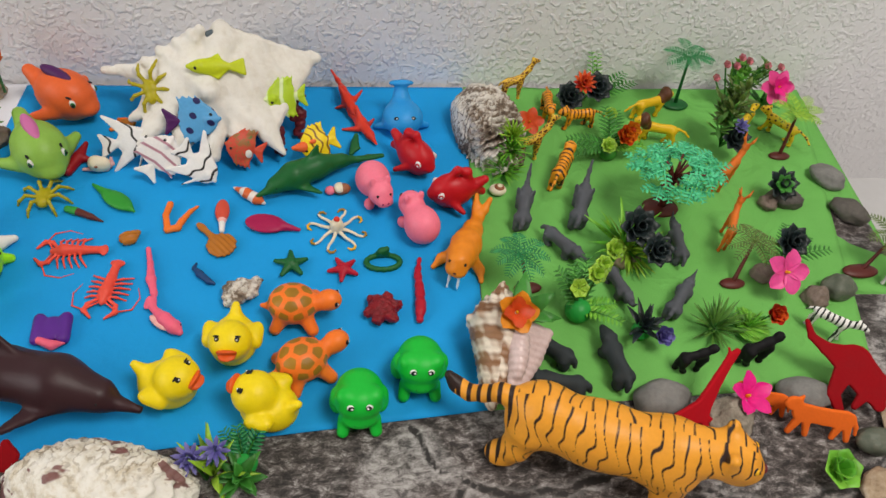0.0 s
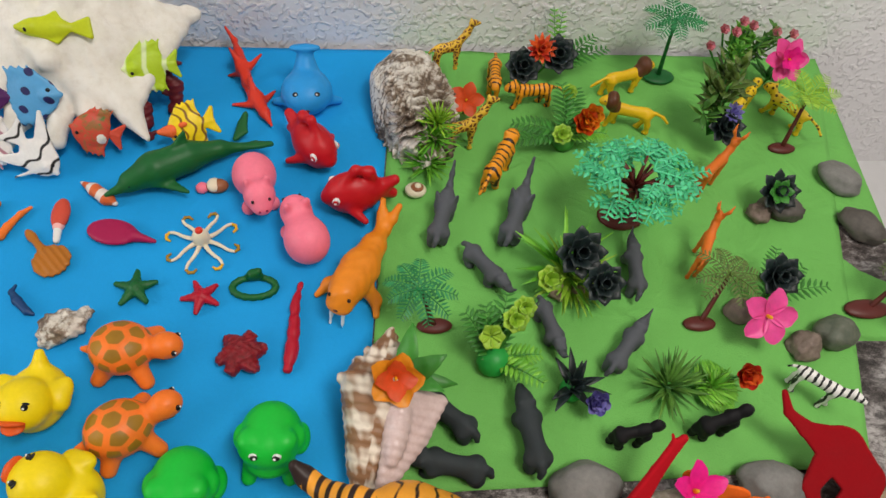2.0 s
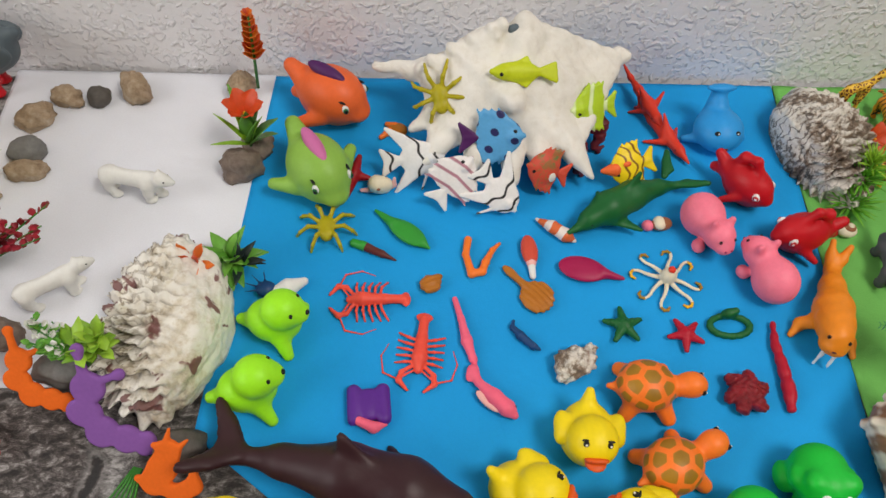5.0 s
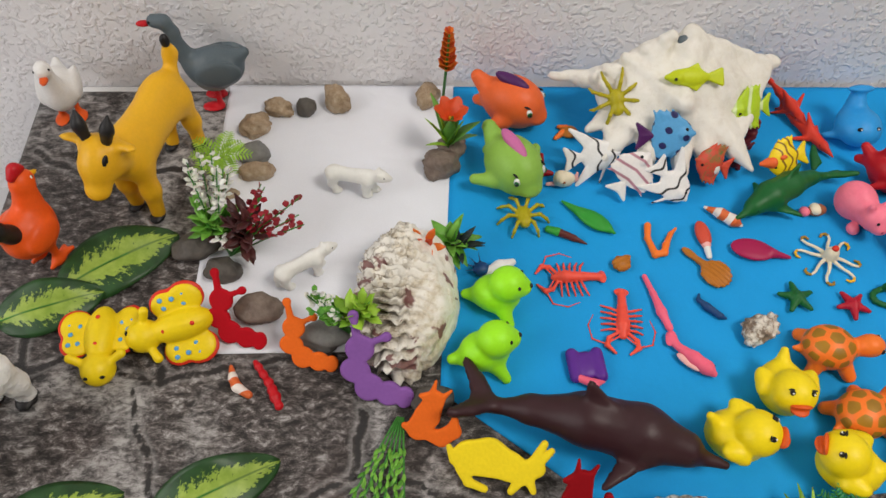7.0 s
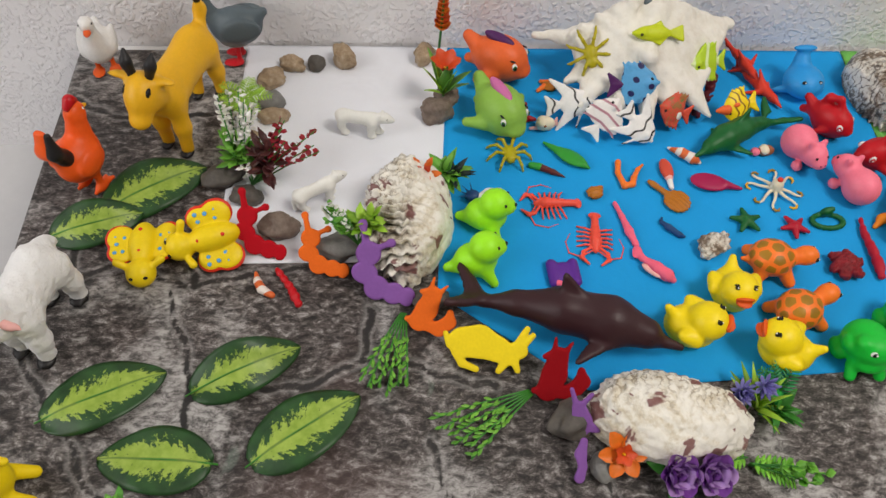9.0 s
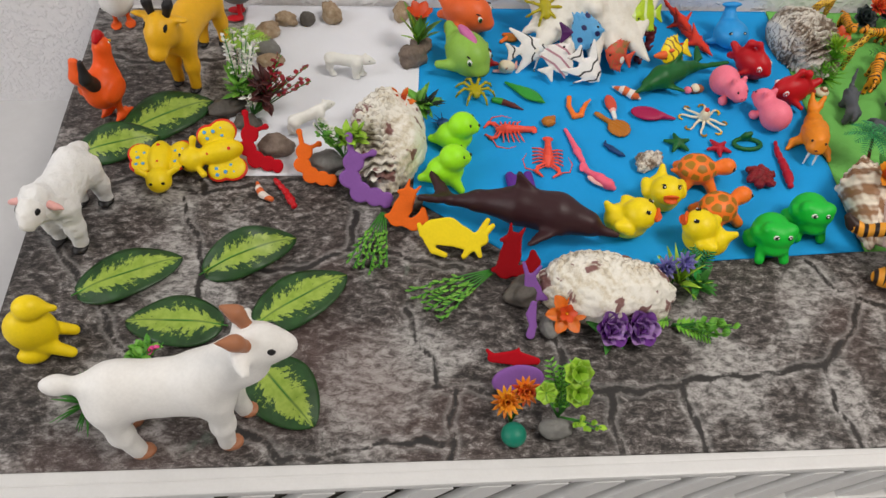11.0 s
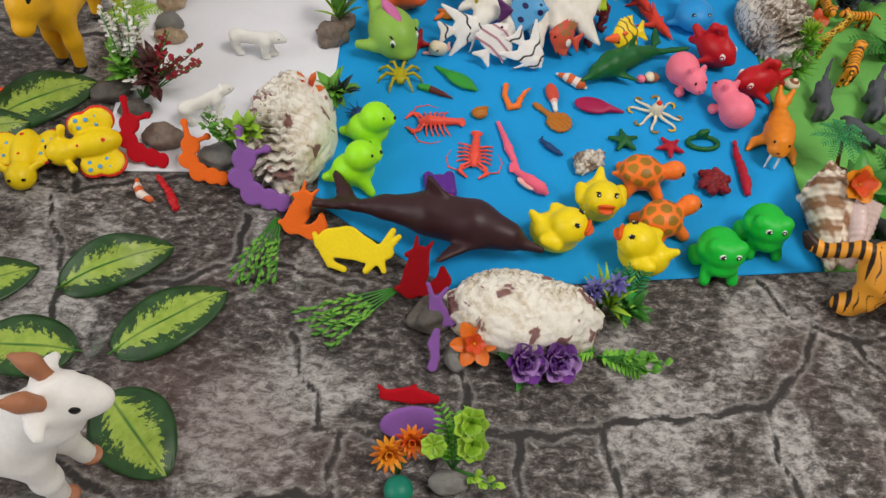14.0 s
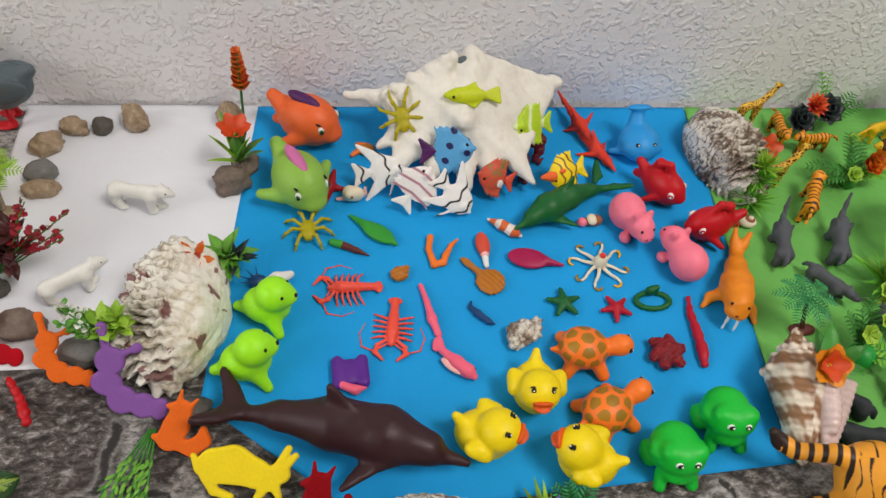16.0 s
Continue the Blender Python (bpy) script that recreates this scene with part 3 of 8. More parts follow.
WALL = 0.838
FLOOR = -0.15
setting("wall_north", box("wall_north", -2.2, 2.2, WALL, WALL + 0.12, FLOOR, 2.1, "wall"), "white knock-down textured plaster wall behind the display")
setting("wall_east", box("wall_east", 2.0, 2.12, -2.2, WALL, FLOOR, 2.1, "room"), "plain pale painted wall closing the room")
setting("wall_south", box("wall_south", -2.0, 2.0, -2.12, -2.0, FLOOR, 2.1, "room"), "plain pale painted wall closing the room")
west = setting("wall_west", box("wall_west", -2.12, -2.0, -2.2, -0.85, FLOOR, 2.1, "room"), "plain pale painted wall with a window opening")
for y0, y1, z0, z1 in ((0.55, WALL, FLOOR, 2.1), (-0.85, 0.55, FLOOR, 0.45), (-0.85, 0.55, 1.85, 2.1)):
    part("wall_panel", box("wall_panel", -2.12, -2.0, y0, y1, z0, z1, "room"), west)
setting("ceiling", box("ceiling", -2.2, 2.2, -2.2, WALL + 0.12, 2.1, 2.2, "room"), "plain white ceiling")
setting("floor", box("floor", -2.2, 2.2, -2.2, WALL + 0.12, FLOOR - 0.1, FLOOR, "floor"), "smooth white board under the basket")


def sheet(name, corners, mat, label, z, amp, cut=None, n=70, seed=0.0):
    """A sheet of paper or cloth between four corners, gently wavy, with thickness."""
    a, b, c, d = (np.array(q) for q in corners)
    v = []
    for i in range(n + 1):
        for j in range(n + 1):
            u, w = i / n, j / n
            p = (a * (1 - u) + b * u) * (1 - w) + (d * (1 - u) + c * u) * w
            s = noise.noise((p[0] * 13 + seed, p[1] * 13, 2)) * 0.6 + noise.noise((p[0] * 34, p[1] * 34 + seed, 5)) * 0.4
            v.append((p[0], p[1], z + amp * max(s, -0.15)))
    f = [(i * (n + 1) + j, (i + 1) * (n + 1) + j, (i + 1) * (n + 1) + j + 1, i * (n + 1) + j + 1) for i in range(n) for j in range(n)]
    me = mesh_from(name, v, f, [mat])
    if cut:
        bm = bmesh.new()
        bm.from_mesh(me)
        for at, way in cut:
            bmesh.ops.bisect_plane(bm, geom=bm.verts[:] + bm.edges[:] + bm.faces[:], plane_co=(*at, 0), plane_no=(*way, 0), clear_outer=True)
        bm.to_mesh(me)
        bm.free()
    ob = tagged(new(name, me), label, "sheet" if "paper" in name else "tablecloth")
    mod = ob.modifiers.new("thickness", "SOLIDIFY")
    mod.thickness, mod.offset = 0.0006, -1
    return ob


# The joints of the printed stones, as lines in plan.
FRONT_JOINTS = [[(-0.41, 0.326), (-0.29, 0.32), (-0.22, 0.323), (-0.13, 0.334), (-0.08, 0.337)], [(-0.08, 0.336), (-0.09, 0.298), (-0.08, 0.262), (0.02, 0.26)], [(-0.21, 0.32), (-0.21, 0.288), (-0.2, 0.263)],
                [(-0.27, 0.32), (-0.27, 0.264)], [(-0.06, 0.444), (-0.04, 0.41), (0.0, 0.388), (0.03, 0.34), (0.0, 0.313), (-0.02, 0.27)], [(-0.03, 0.394), (-0.07, 0.347), (-0.08, 0.337)], [(-0.43, 0.40), (-0.41, 0.356), (-0.405, 0.326)],
                [(-0.39, 0.324), (-0.4, 0.268)], [(-0.31, 0.39), (-0.30, 0.32)], [(0.0, 0.388), (0.10, 0.40), (0.20, 0.36), (0.21, 0.27)], [(0.20, 0.36), (0.31, 0.40), (0.40, 0.38)]]
LEFT_JOINTS = [[(-0.75, 0.494), (-0.71, 0.452), (-0.67, 0.4), (-0.66, 0.374), (-0.52, 0.275), (-0.4, 0.285)], [(-0.63, 0.571), (-0.61, 0.537), (-0.56, 0.544), (-0.49, 0.563)], [(-0.63, 0.53), (-0.61, 0.473), (-0.6, 0.441), (-0.6, 0.40)],
               [(-0.6, 0.44), (-0.52, 0.446), (-0.48, 0.465), (-0.47, 0.512)], [(-0.48, 0.465), (-0.43, 0.459), (-0.38, 0.441)], [(-0.71, 0.547), (-0.72, 0.594)], [(-0.75, 0.562), (-0.71, 0.547), (-0.67, 0.554), (-0.62, 0.537)], [(-0.76, 0.749), (-0.7, 0.724), (-0.6, 0.738)]]


def tablecloth():
    n1, n2 = 330, 160
    gx, gy = np.meshgrid(np.linspace(0, 1, n1 + 1), np.linspace(0, 1, n2 + 1), indexing="ij")
    x = (-0.752 - 0.020 * gy) * (1 - gx) + 0.405 * gx
    y = (0.272 * (1 - gx) + 0.262 * gx) * (1 - gy) + (0.826 * (1 - gx) + 0.832 * gx) * gy
    wx = x + 0.0022 * np.sin(y * 70 + 3 * np.sin(x * 23)) + 0.0015 * np.sin(y * 190 + x * 60)
    wy = y + 0.0022 * np.sin(x * 64 + 3 * np.sin(y * 31)) + 0.0015 * np.sin(x * 210 - y * 50)
    d = np.full(x.shape, 9.0)
    for line in FRONT_JOINTS + LEFT_JOINTS:
        for (ax, ay), (bx, by) in zip(line, line[1:]):
            t = np.clip(((wx - ax) * (bx - ax) + (wy - ay) * (by - ay)) / ((bx - ax) ** 2 + (by - ay) ** 2), 0, 1)
            d = np.minimum(d, 100 * np.hypot(wx - ax - t * (bx - ax), wy - ay - t * (by - ay)))
    z = 0.0002 + 0.0003 * np.sin(x * 17 + 2 * np.sin(y * 11)) * np.sin(y * 23)
    idx = np.arange((n1 + 1) * (n2 + 1)).reshape(n1 + 1, n2 + 1)
    f = np.stack([idx[:-1, :-1], idx[1:, :-1], idx[1:, 1:], idx[:-1, 1:]], -1).reshape(-1, 4)
    me = mesh_from("tablecloth", np.stack([x, y, z], -1).reshape(-1, 3).tolist(), f.tolist(), ["cloth"])
    me.attributes.new("joint", "FLOAT", "POINT").data.foreach_set("value", d.astype(np.float32).ravel())
    ob = tagged(new("tablecloth", me), "grey stone-print vinyl tablecloth laid over the basket", "tablecloth")
    mod = ob.modifiers.new("thickness", "SOLIDIFY")
    mod.thickness, mod.offset = 0.0006, -1


tablecloth()
sheet("blue_paper", [(-0.425, 0.431), (0.000, 0.454), (0.034, 0.832), (-0.396, 0.832)], "paper_blue", "blue craft paper sheet with a cut corner lying on the cloth", 0.0016, 0.0003,
      cut=[((-0.435, 0.537), (-0.620, -0.784))], seed=3)
sheet("white_paper", [(-0.60, 0.556), (-0.412, 0.556), (-0.394, 0.834), (-0.604, 0.834)], "paper_white", "white paper sheet lying on the stone-print cloth", 0.0012, 0.0002, seed=7)
sheet("green_paper", [(0.001, 0.454), (0.318, 0.456), (0.428, 0.832), (0.035, 0.832)], "paper_green", "green craft paper sheet, softly crinkled", 0.0012, 0.0030, seed=11)
sheet("green_paper", [(0.27, 0.546), (0.402, 0.540), (0.428, 0.831), (0.27, 0.831)], "paper_green", "green craft paper sheet jutting past the other", 0.0004, 0.0002, n=24, seed=5)


def build_basket():
    """Upturned white plastic basket: rim along the front, slotted sides, flat top."""
    root = tagged(new("storage_basket"), "white plastic storage basket with slanted slots, upturned as a stand", "basket")
    part("top_panel", box("top_panel", -0.745, 0.40, 0.262, 0.834, -0.010, -0.0008, "basket", 0.001), root)
    part("rim", box("rim", -0.80, 0.42, 0.2505, 0.2615, -0.005, 0.0028, "basket", 0.002), root)
    part("side_wall", box("side_wall", -0.744, -0.738, 0.270, 0.825, FLOOR, -0.0105, "basket"), root)
    part("side_wall", box("side_wall", 0.392, 0.398, 0.270, 0.825, FLOOR, -0.0105, "basket"), root)
    part("back_wall", box("back_wall", -0.744, 0.398, 0.826, 0.832, FLOOR, -0.0105, "basket"), root)
    part("lower_rail", box("lower_rail", -0.79, 0.41, 0.2475, 0.2575, FLOOR, -0.0605, "basket", 0.002), root)
    bm = bmesh.new()
    bmesh.ops.create_cube(bm, size=1.0, matrix=Matrix.LocRotScale(None, None, (0.023, 0.007, 0.0545)))
    for q in bm.verts:
        q.co.x += q.co.z * 0.75
    me = bpy.data.meshes.new("slat")
    bm.to_mesh(me)
    bm.free()
    me.materials.append(M["basket"])
    for i in range(28):
        part("slat", me, root, m=Matrix.Translation((-0.770 + i * 0.0425, 0.2535, -0.0330)))
    # Dark sheet added behind the slats to make the slots look dark.
    part("slot_backing", box("slot_backing", -0.79, 0.41, 0.2585, 0.2615, FLOOR, -0.0055, "stone_dark"), root)


build_basket()


# ---- figures on the blue sheet ----
def duck():
    q = [E((-0.4, 0, 1.45), (2.0, 1.7, 1.45), "duck"), E((0.5, 0, 2.75), (1.5, 1.5, 1.4), "duck"), C((-1.6, 0, 1.9), (-2.5, 0, 2.9), 0.7, 0.28, "duck")]
    q += mirror([E((-0.35, 1.55, 2.15), (0.95, 0.55, 0.62), "duck", (0, 18, 16)), E((-0.9, 1.8, 2.3), (0.5, 0.32, 0.35), "duck", (0, 20, 16))])
    q += [E((1.80, 0, 3.28), (0.50, 0.74, 0.17), "beak", (0, -58, 0)), E((1.98, 0, 2.92), (0.46, 0.62, 0.15), "beak", (0, -18, 0)), E((1.82, 0, 3.08), (0.3, 0.5, 0.14), "darkred")]
    eyes = []
    for s in (1, -1):
        eyes += [((1.12, s * 0.68, 3.86), (0.18, 0.18, 0.20), "ink"), ((1.24, s * 0.70, 3.99), (0.06, 0.07, 0.08), "snow"), ((0.95, s * 0.74, 3.98), (0.08, 0.22, 0.06), "ink")]
    return figure("rubber_duck", q, 0.1, 0.35, eyes)


def frog():
    q = [E((-0.4, 0, 1.9), (1.75, 1.7, 1.75), "frog"), E((0.5, 0, 2.5), (1.35, 1.7, 1.3), "frog"), E((1.25, 0, 1.55), (0.85, 1.25, 0.7), "frog")]
    q += mirror([C((1.1, 1.0, 1.0), (1.75, 1.15, 0.4), 0.5, 0.42, "frog"), E((-0.5, 1.5, 0.75), (0.95, 0.6, 0.7), "frog"), E((0.55, 1.0, 3.3), (0.6, 0.6, 0.5), "frog"), E((0.0, 1.65, 2.3), (0.6, 0.35, 0.5), "frog")])
    eyes = []
    for s in (1, -1):
        eyes += [((1.42, s * 0.60, 3.18), (0.20, 0.29, 0.26), "snow"), ((1.52, s * 0.59, 3.24), (0.17, 0.22, 0.20), "ink"), ((1.64, s * 0.53, 3.36), (0.07, 0.09, 0.08), "snow"), ((1.62, s * 0.34, 1.75), (0.5, 0.06, 0.05), "teal_green")]
    return figure("rubber_frog", q, 0.1, 0.35, eyes)


def turtle():
    mid, rad = np.array((-0.5, 0, 1.6)), np.array((1.95, 1.75, 1.5))
    q = [E(mid, rad, "turtle"), C((1.0, 0, 1.6), (2.1, 0, 2.0), 0.7, 0.68, "turtle"), E((2.35, 0, 2.15), (1.0, 0.86, 0.86), "turtle"), C((-2.2, 0, 1.2), (-2.9, 0, 1.3), 0.4, 0.18, "turtle")]
    q += mirror([C((0.7, 1.2, 0.9), (1.1, 1.7, 0.4), 0.58, 0.5, "turtle"), C((-1.4, 1.2, 0.9), (-1.8, 1.65, 0.4), 0.58, 0.48, "turtle")])
    seeds = [(math.sin(radians(a)) * math.cos(radians(b)), math.sin(radians(a)) * math.sin(radians(b)), math.cos(radians(a))) for a, n, o in ((0, 1, 0), (42, 6, 30), (78, 10, 0)) for b in [o + 360 * i / n for i in range(n)]]

    def patches(p):
        d = (p - mid) / rad
        size = np.linalg.norm(d, axis=1)
        near = np.sort(np.linalg.norm((d / size[:, None])[:, None, :] - np.array(seeds)[None], axis=2), axis=1)
        on = 0.5 + (near[:, 1] - near[:, 0] - 0.20) * 4
        return np.where((size < 1.03) & (d[:, 2] > 0.05), on, 0)
    return figure("rubber_turtle", q, 0.075, 0.28, [((2.95, s * 0.62, 2.35), (0.17, 0.17, 0.24), "ink") for s in (1, -1)] + [((3.08, s * 0.66, 2.45), (0.06, 0.07, 0.08), "snow") for s in (1, -1)], paint=patches)


def seal(mat="lime"):
    q = [E((-0.3, 0, 1.5), (1.9, 1.55, 1.5), mat), E((0.45, 0, 3.15), (1.45, 1.4, 1.35), mat), E((1.65, 0, 3.1), (0.6, 0.7, 0.5), mat), C((-1.6, 0, 0.9), (-2.7, 0, 0.7), 0.8, 0.4, mat)]
    q += mirror([C((0.5, 1.2, 1.0), (1.1, 1.9, 0.35), 0.6, 0.38, mat)])
    return figure("rubber_seal", q, 0.1, 0.4, [((1.3, s * 0.78, 3.85), (0.14, 0.15, 0.18), "ink") for s in (1, -1)] + [((2.15, 0, 3.4), (0.15, 0.2, 0.15), "ink")])


def pink_hippo():
    q = [E((-1.0, 0, 1.5), (1.5, 1.4, 1.5), "pink"), C((-0.6, 0, 1.7), (0.9, 0, 1.8), 1.1, 0.8, "pink"), E((1.05, 0, 1.95), (1.05, 0.98, 1.0), "pink"), E((1.95, 0, 1.7), (0.42, 0.58, 0.45), "pink")]
    q += mirror([E((0.75, 0.62, 2.95), (0.22, 0.26, 0.36), "pink"), E((0.7, 0.8, 0.45), (0.5, 0.42, 0.45), "pink")])
    return figure("rubber_hippo", q, 0.1, 0.35, [((1.85, s * 0.52, 2.35), (0.10, 0.10, 0.13), "ink") for s in (1, -1)] + [((2.33, s * 0.22, 1.85), (0.06, 0.09, 0.07), "fuchsia") for s in (1, -1)])


def red_fish():
    q = [E((0, 0, 1.9), (2.2, 1.45, 1.75), "red"), C((-1.7, 0, 2.0), (-3.1, 0, 2.8), 0.7, 0.4, "red"), C((-1.7, 0, 2.0), (-3.0, 0, 1.3), 0.7, 0.4, "red")]
    q += chain([(0.6, 0, 3.3), (-0.2, 0, 4.4), (-1.2, 0, 4.0), (-1.6, 0, 2.8)], [0.4, 0.3, 0.4, 0.4], "red")
    q += mirror([C((0.2, 1.3, 1.4), (-0.6, 2.1, 0.9), 0.4, 0.25, "red")]) + [E((0, 0, 0.6), (1.3, 0.9, 0.5), "red"), E((2.05, 0, 1.7), (0.35, 0.5, 0.4), "red")]
    eyes = []
    for s in (1, -1):
        eyes += [((1.35, s * 1.05, 2.3), (0.36, 0.2, 0.38), "snow"), ((1.42, s * 1.14, 2.3), (0.25, 0.16, 0.27), "red"), ((1.47, s * 1.2, 2.3), (0.14, 0.13, 0.15), "snow")]
    return figure("rubber_fish", q, 0.1, 0.35, eyes)


def squeeze_fish(body, fin):
    q = [E((0.1, 0, 2.2), (2.6, 2.0, 2.15), body), C((-1.8, 0, 2.4), (-3.2, 0, 3.4), 1.0, 0.55, body), E((2.4, 0, 1.7), (0.65, 0.85, 0.6), body), C((-1.6, 0, 1.6), (-3.0, 0, 1.0), 0.8, 0.45, body)]
    q += mirror([C((0.2, 1.8, 1.6), (-0.8, 2.9, 1.5), 0.6, 0.4, body)])
    q += [E((-0.2, 0, 4.2), (1.5, 0.5, 0.5), fin, (0, 8, 0))]
    eyes = []
    for s in (1, -1):
        eyes += [((1.95, s * 1.2, 2.75), (0.3, 0.22, 0.36), "snow"), ((2.06, s * 1.28, 2.73), (0.22, 0.17, 0.28), "teal_green"), ((2.14, s * 1.34, 2.74), (0.13, 0.12, 0.17), "ink"),
                 ((1.75, s * 1.24, 3.3), (0.32, 0.1, 0.07), "ink")]
    return figure("squeeze_fish", q, 0.12, 0.45, eyes)


def whale():
    q = [E((0.4, 0, 1.7), (2.3, 2.2, 1.7), "whale"), C((-1.0, 0, 2.0), (-2.0, 0, 3.6), 1.3, 0.75, "whale"), E((-2.1, 0, 4.4), (0.6, 1.35, 0.35), "whale", (0, -25, 0))]
    q += mirror([C((0.6, 1.9, 0.9), (0.2, 2.8, 0.4), 0.45, 0.3, "whale")])
    return figure("rubber_whale", q, 0.11, 0.4, [((1.85, s * 0.9, 2.75), (0.2, 0.27, 0.22), "ink") for s in (1, -1)] + [((2.0, s * 0.88, 2.86), (0.07, 0.1, 0.08), "snow") for s in (1, -1)] + [((2.68, 0, 1.6), (0.16, 0.22, 0.16), "maroon")])


def walrus():
    q = chain([(-3.9, 0, 0.7), (-2.2, 0, 1.0), (0.0, 0, 1.5), (1.6, 0, 2.0)], [0.42, 0.8, 1.2, 1.2], "walrus") + [E((2.5, 0, 2.3), (1.05, 0.98, 0.98), "walrus"), E((3.2, 0, 1.95), (0.6, 0.85, 0.55), "walrus")]
    q += mirror(chain([(-3.8, 0.15, 0.7), (-4.6, 0.35, 1.2), (-5.3, 0.6, 1.9)], [0.36, 0.32, 0.2], "walrus") + chain([(1.1, 1.0, 1.0), (1.3, 1.6, 0.55), (2.2, 2.0, 0.3)], [0.5, 0.36, 0.2], "walrus") + [C((3.45, 0.36, 1.8), (3.75, 0.4, 0.35), 0.16, 0.08, "snow")])
    return figure("toy_walrus", q, 0.1, 0.35, [((3.15, s * 0.62, 2.75), (0.12, 0.12, 0.14), "ink") for s in (1, -1)] + [((3.74, 0, 2.15), (0.08, 0.16, 0.1), "brown")], rough=lambda p: 0.025 * np.sin(p[:, 0] * 5 + 2 * np.sin(p[:, 1] * 3)) * np.sin(p[:, 2] * 6))


def dolphin(mat, L, fat=1.0, sway=0.0):
    s = L / 16.0
    q = chain([(-7.2 * s, sway, 0.9 * s), (-4.5 * s, sway * 0.4, 1.5 * s), (-1 * s, 0, 1.9 * s), (2.5 * s, 0, 1.9 * s), (5.2 * s, 0, 1.6 * s)], [0.35 * s, 0.95 * s * fat, 1.75 * s * fat, 1.9 * s * fat, 1.2 * s * fat], mat)
    q += [C((6.0 * s, 0, 1.25 * s), (8.0 * s, 0, 1.1 * s), 0.6 * s, 0.26 * s, mat)]
    q += [T((1.0 * s, 0, 3.0 * s), (-1.2 * s, 0, 2.7 * s), (-1.5 * s, 0, 5.0 * s), 0.22 * s, mat)]
    q += mirror([T((3.4 * s, 1.2 * s, 1.2 * s), (1.7 * s, 1.3 * s, 1.0 * s), (0.7 * s, 3.6 * s, 0.4 * s), 0.24 * s, mat), T((-6.6 * s, sway, 1.0 * s), (-8.2 * s, 0.1 * s + sway, 1.2 * s), (-9.3 * s, 2.4 * s + sway, 1.9 * s), 0.2 * s, mat), T((-6.9 * s, sway, 1.0 * s), (-8.0 * s, 1.6 * s + sway, 1.5 * s), (-9.3 * s, 2.4 * s + sway, 1.9 * s), 0.2 * s, mat)])
    return figure("toy_dolphin", q, 0.016 * L, 0.5 * s, [((5.6 * s, e * 0.95 * s, 1.75 * s), 0.13 * s, "ink") for e in (1, -1)])


def lobster():
    q = chain([(-2.4, 0, 0.45), (-1.0, 0, 0.5), (0.6, 0, 0.6), (1.5, 0, 0.5)], [0.32, 0.36, 0.5, 0.25], "lobster")
    q += [E((-2.55, 0, 0.4), (0.35, 0.6, 0.16), "lobster")]
    for i, x in enumerate((0.9, 0.5, 0.1, -0.3, -0.7)):
        q += mirror(chain([(x, 0.3, 0.45), (x + 0.1 - i * 0.06, 0.95, 0.55), (x + 0.05 - i * 0.16, 1.6, 0.12)], [0.11, 0.1, 0.08], "lobster", 0.1))
    q += mirror(chain([(1.1, 0.25, 0.5), (1.7, 1.1, 0.4), (2.3, 1.2, 0.35), (2.9, 0.55, 0.3)], [0.14, 0.15, 0.2, 0.1], "lobster", 0.12))
    q += mirror(chain([(1.4, 0.1, 0.5), (2.2, 1.3, 0.3), (1.8, 2.3, 0.15), (0.6, 2.6, 0.12), (-0.4, 2.2, 0.12)], [0.08, 0.075, 0.07, 0.06, 0.05], "lobster", 0.08))
    return figure("toy_lobster", q, 0.075, 0.18)


def crab(mat="olive"):
    q = [E((0, 0, 0.7), (0.8, 0.62, 0.5), mat), E((-0.75, 0, 0.75), (0.55, 0.5, 0.45), mat)]
    for a in (22, 62, 105, 150):
        c, s = math.cos(radians(a)), math.sin(radians(a))
        q += mirror(chain([(0.4 * c, 0.4 * s, 0.7), (1.3 * c, 1.3 * s, 1.15), (1.9 * c, 1.9 * s, 0.7), (2.3 * c + 0.15, 2.2 * s, 0.12)], [0.17, 0.15, 0.13, 0.1], mat, 0.12))
    return figure("toy_crab", q, 0.08, 0.2)


def octopus():
    q = [E((0, 0, 0.9), (0.62, 0.58, 0.85), "cream"), E((0, 0, 1.75), (0.28, 0.28, 0.25), "vermilion")]
    for i in range(8):
        a = radians(45 * i + 12)
        way = 1 if i % 2 else -1
        p, pts = np.array((0.45 * math.cos(a), 0.45 * math.sin(a), 0.55)), []
        for j in range(11):
            pts.append(p.copy())
            p = p + 0.30 * np.array((math.cos(a), math.sin(a), -0.11))
            a += way * (-0.10 if j < 4 else 0.25 if j < 6 else 0.9)
        q += chain(pts[:8], [0.19, 0.16, 0.14, 0.13, 0.12, 0.115, 0.11, 0.105], "cream", 0.06) + chain(pts[7:], [0.11, 0.105, 0.1, 0.09], "spotolive" if i % 3 else "gold", 0.08)
    return figure("toy_octopus", q, 0.06, 0.14)


def starfish(mat):
    q = [E((0, 0, 0.28), (0.6, 0.6, 0.28), mat)]
    for i in range(5):
        a = radians(72 * i + 18)
        q.append(C((0, 0, 0.28), (1.3 * math.cos(a), 1.3 * math.sin(a), 0.2), 0.42, 0.17, mat))
    return figure("toy_starfish", q, 0.07, 0.12, rough=lambda p: 0.03 * np.sin(p[:, 0] * 19) * np.sin(p[:, 1] * 19))


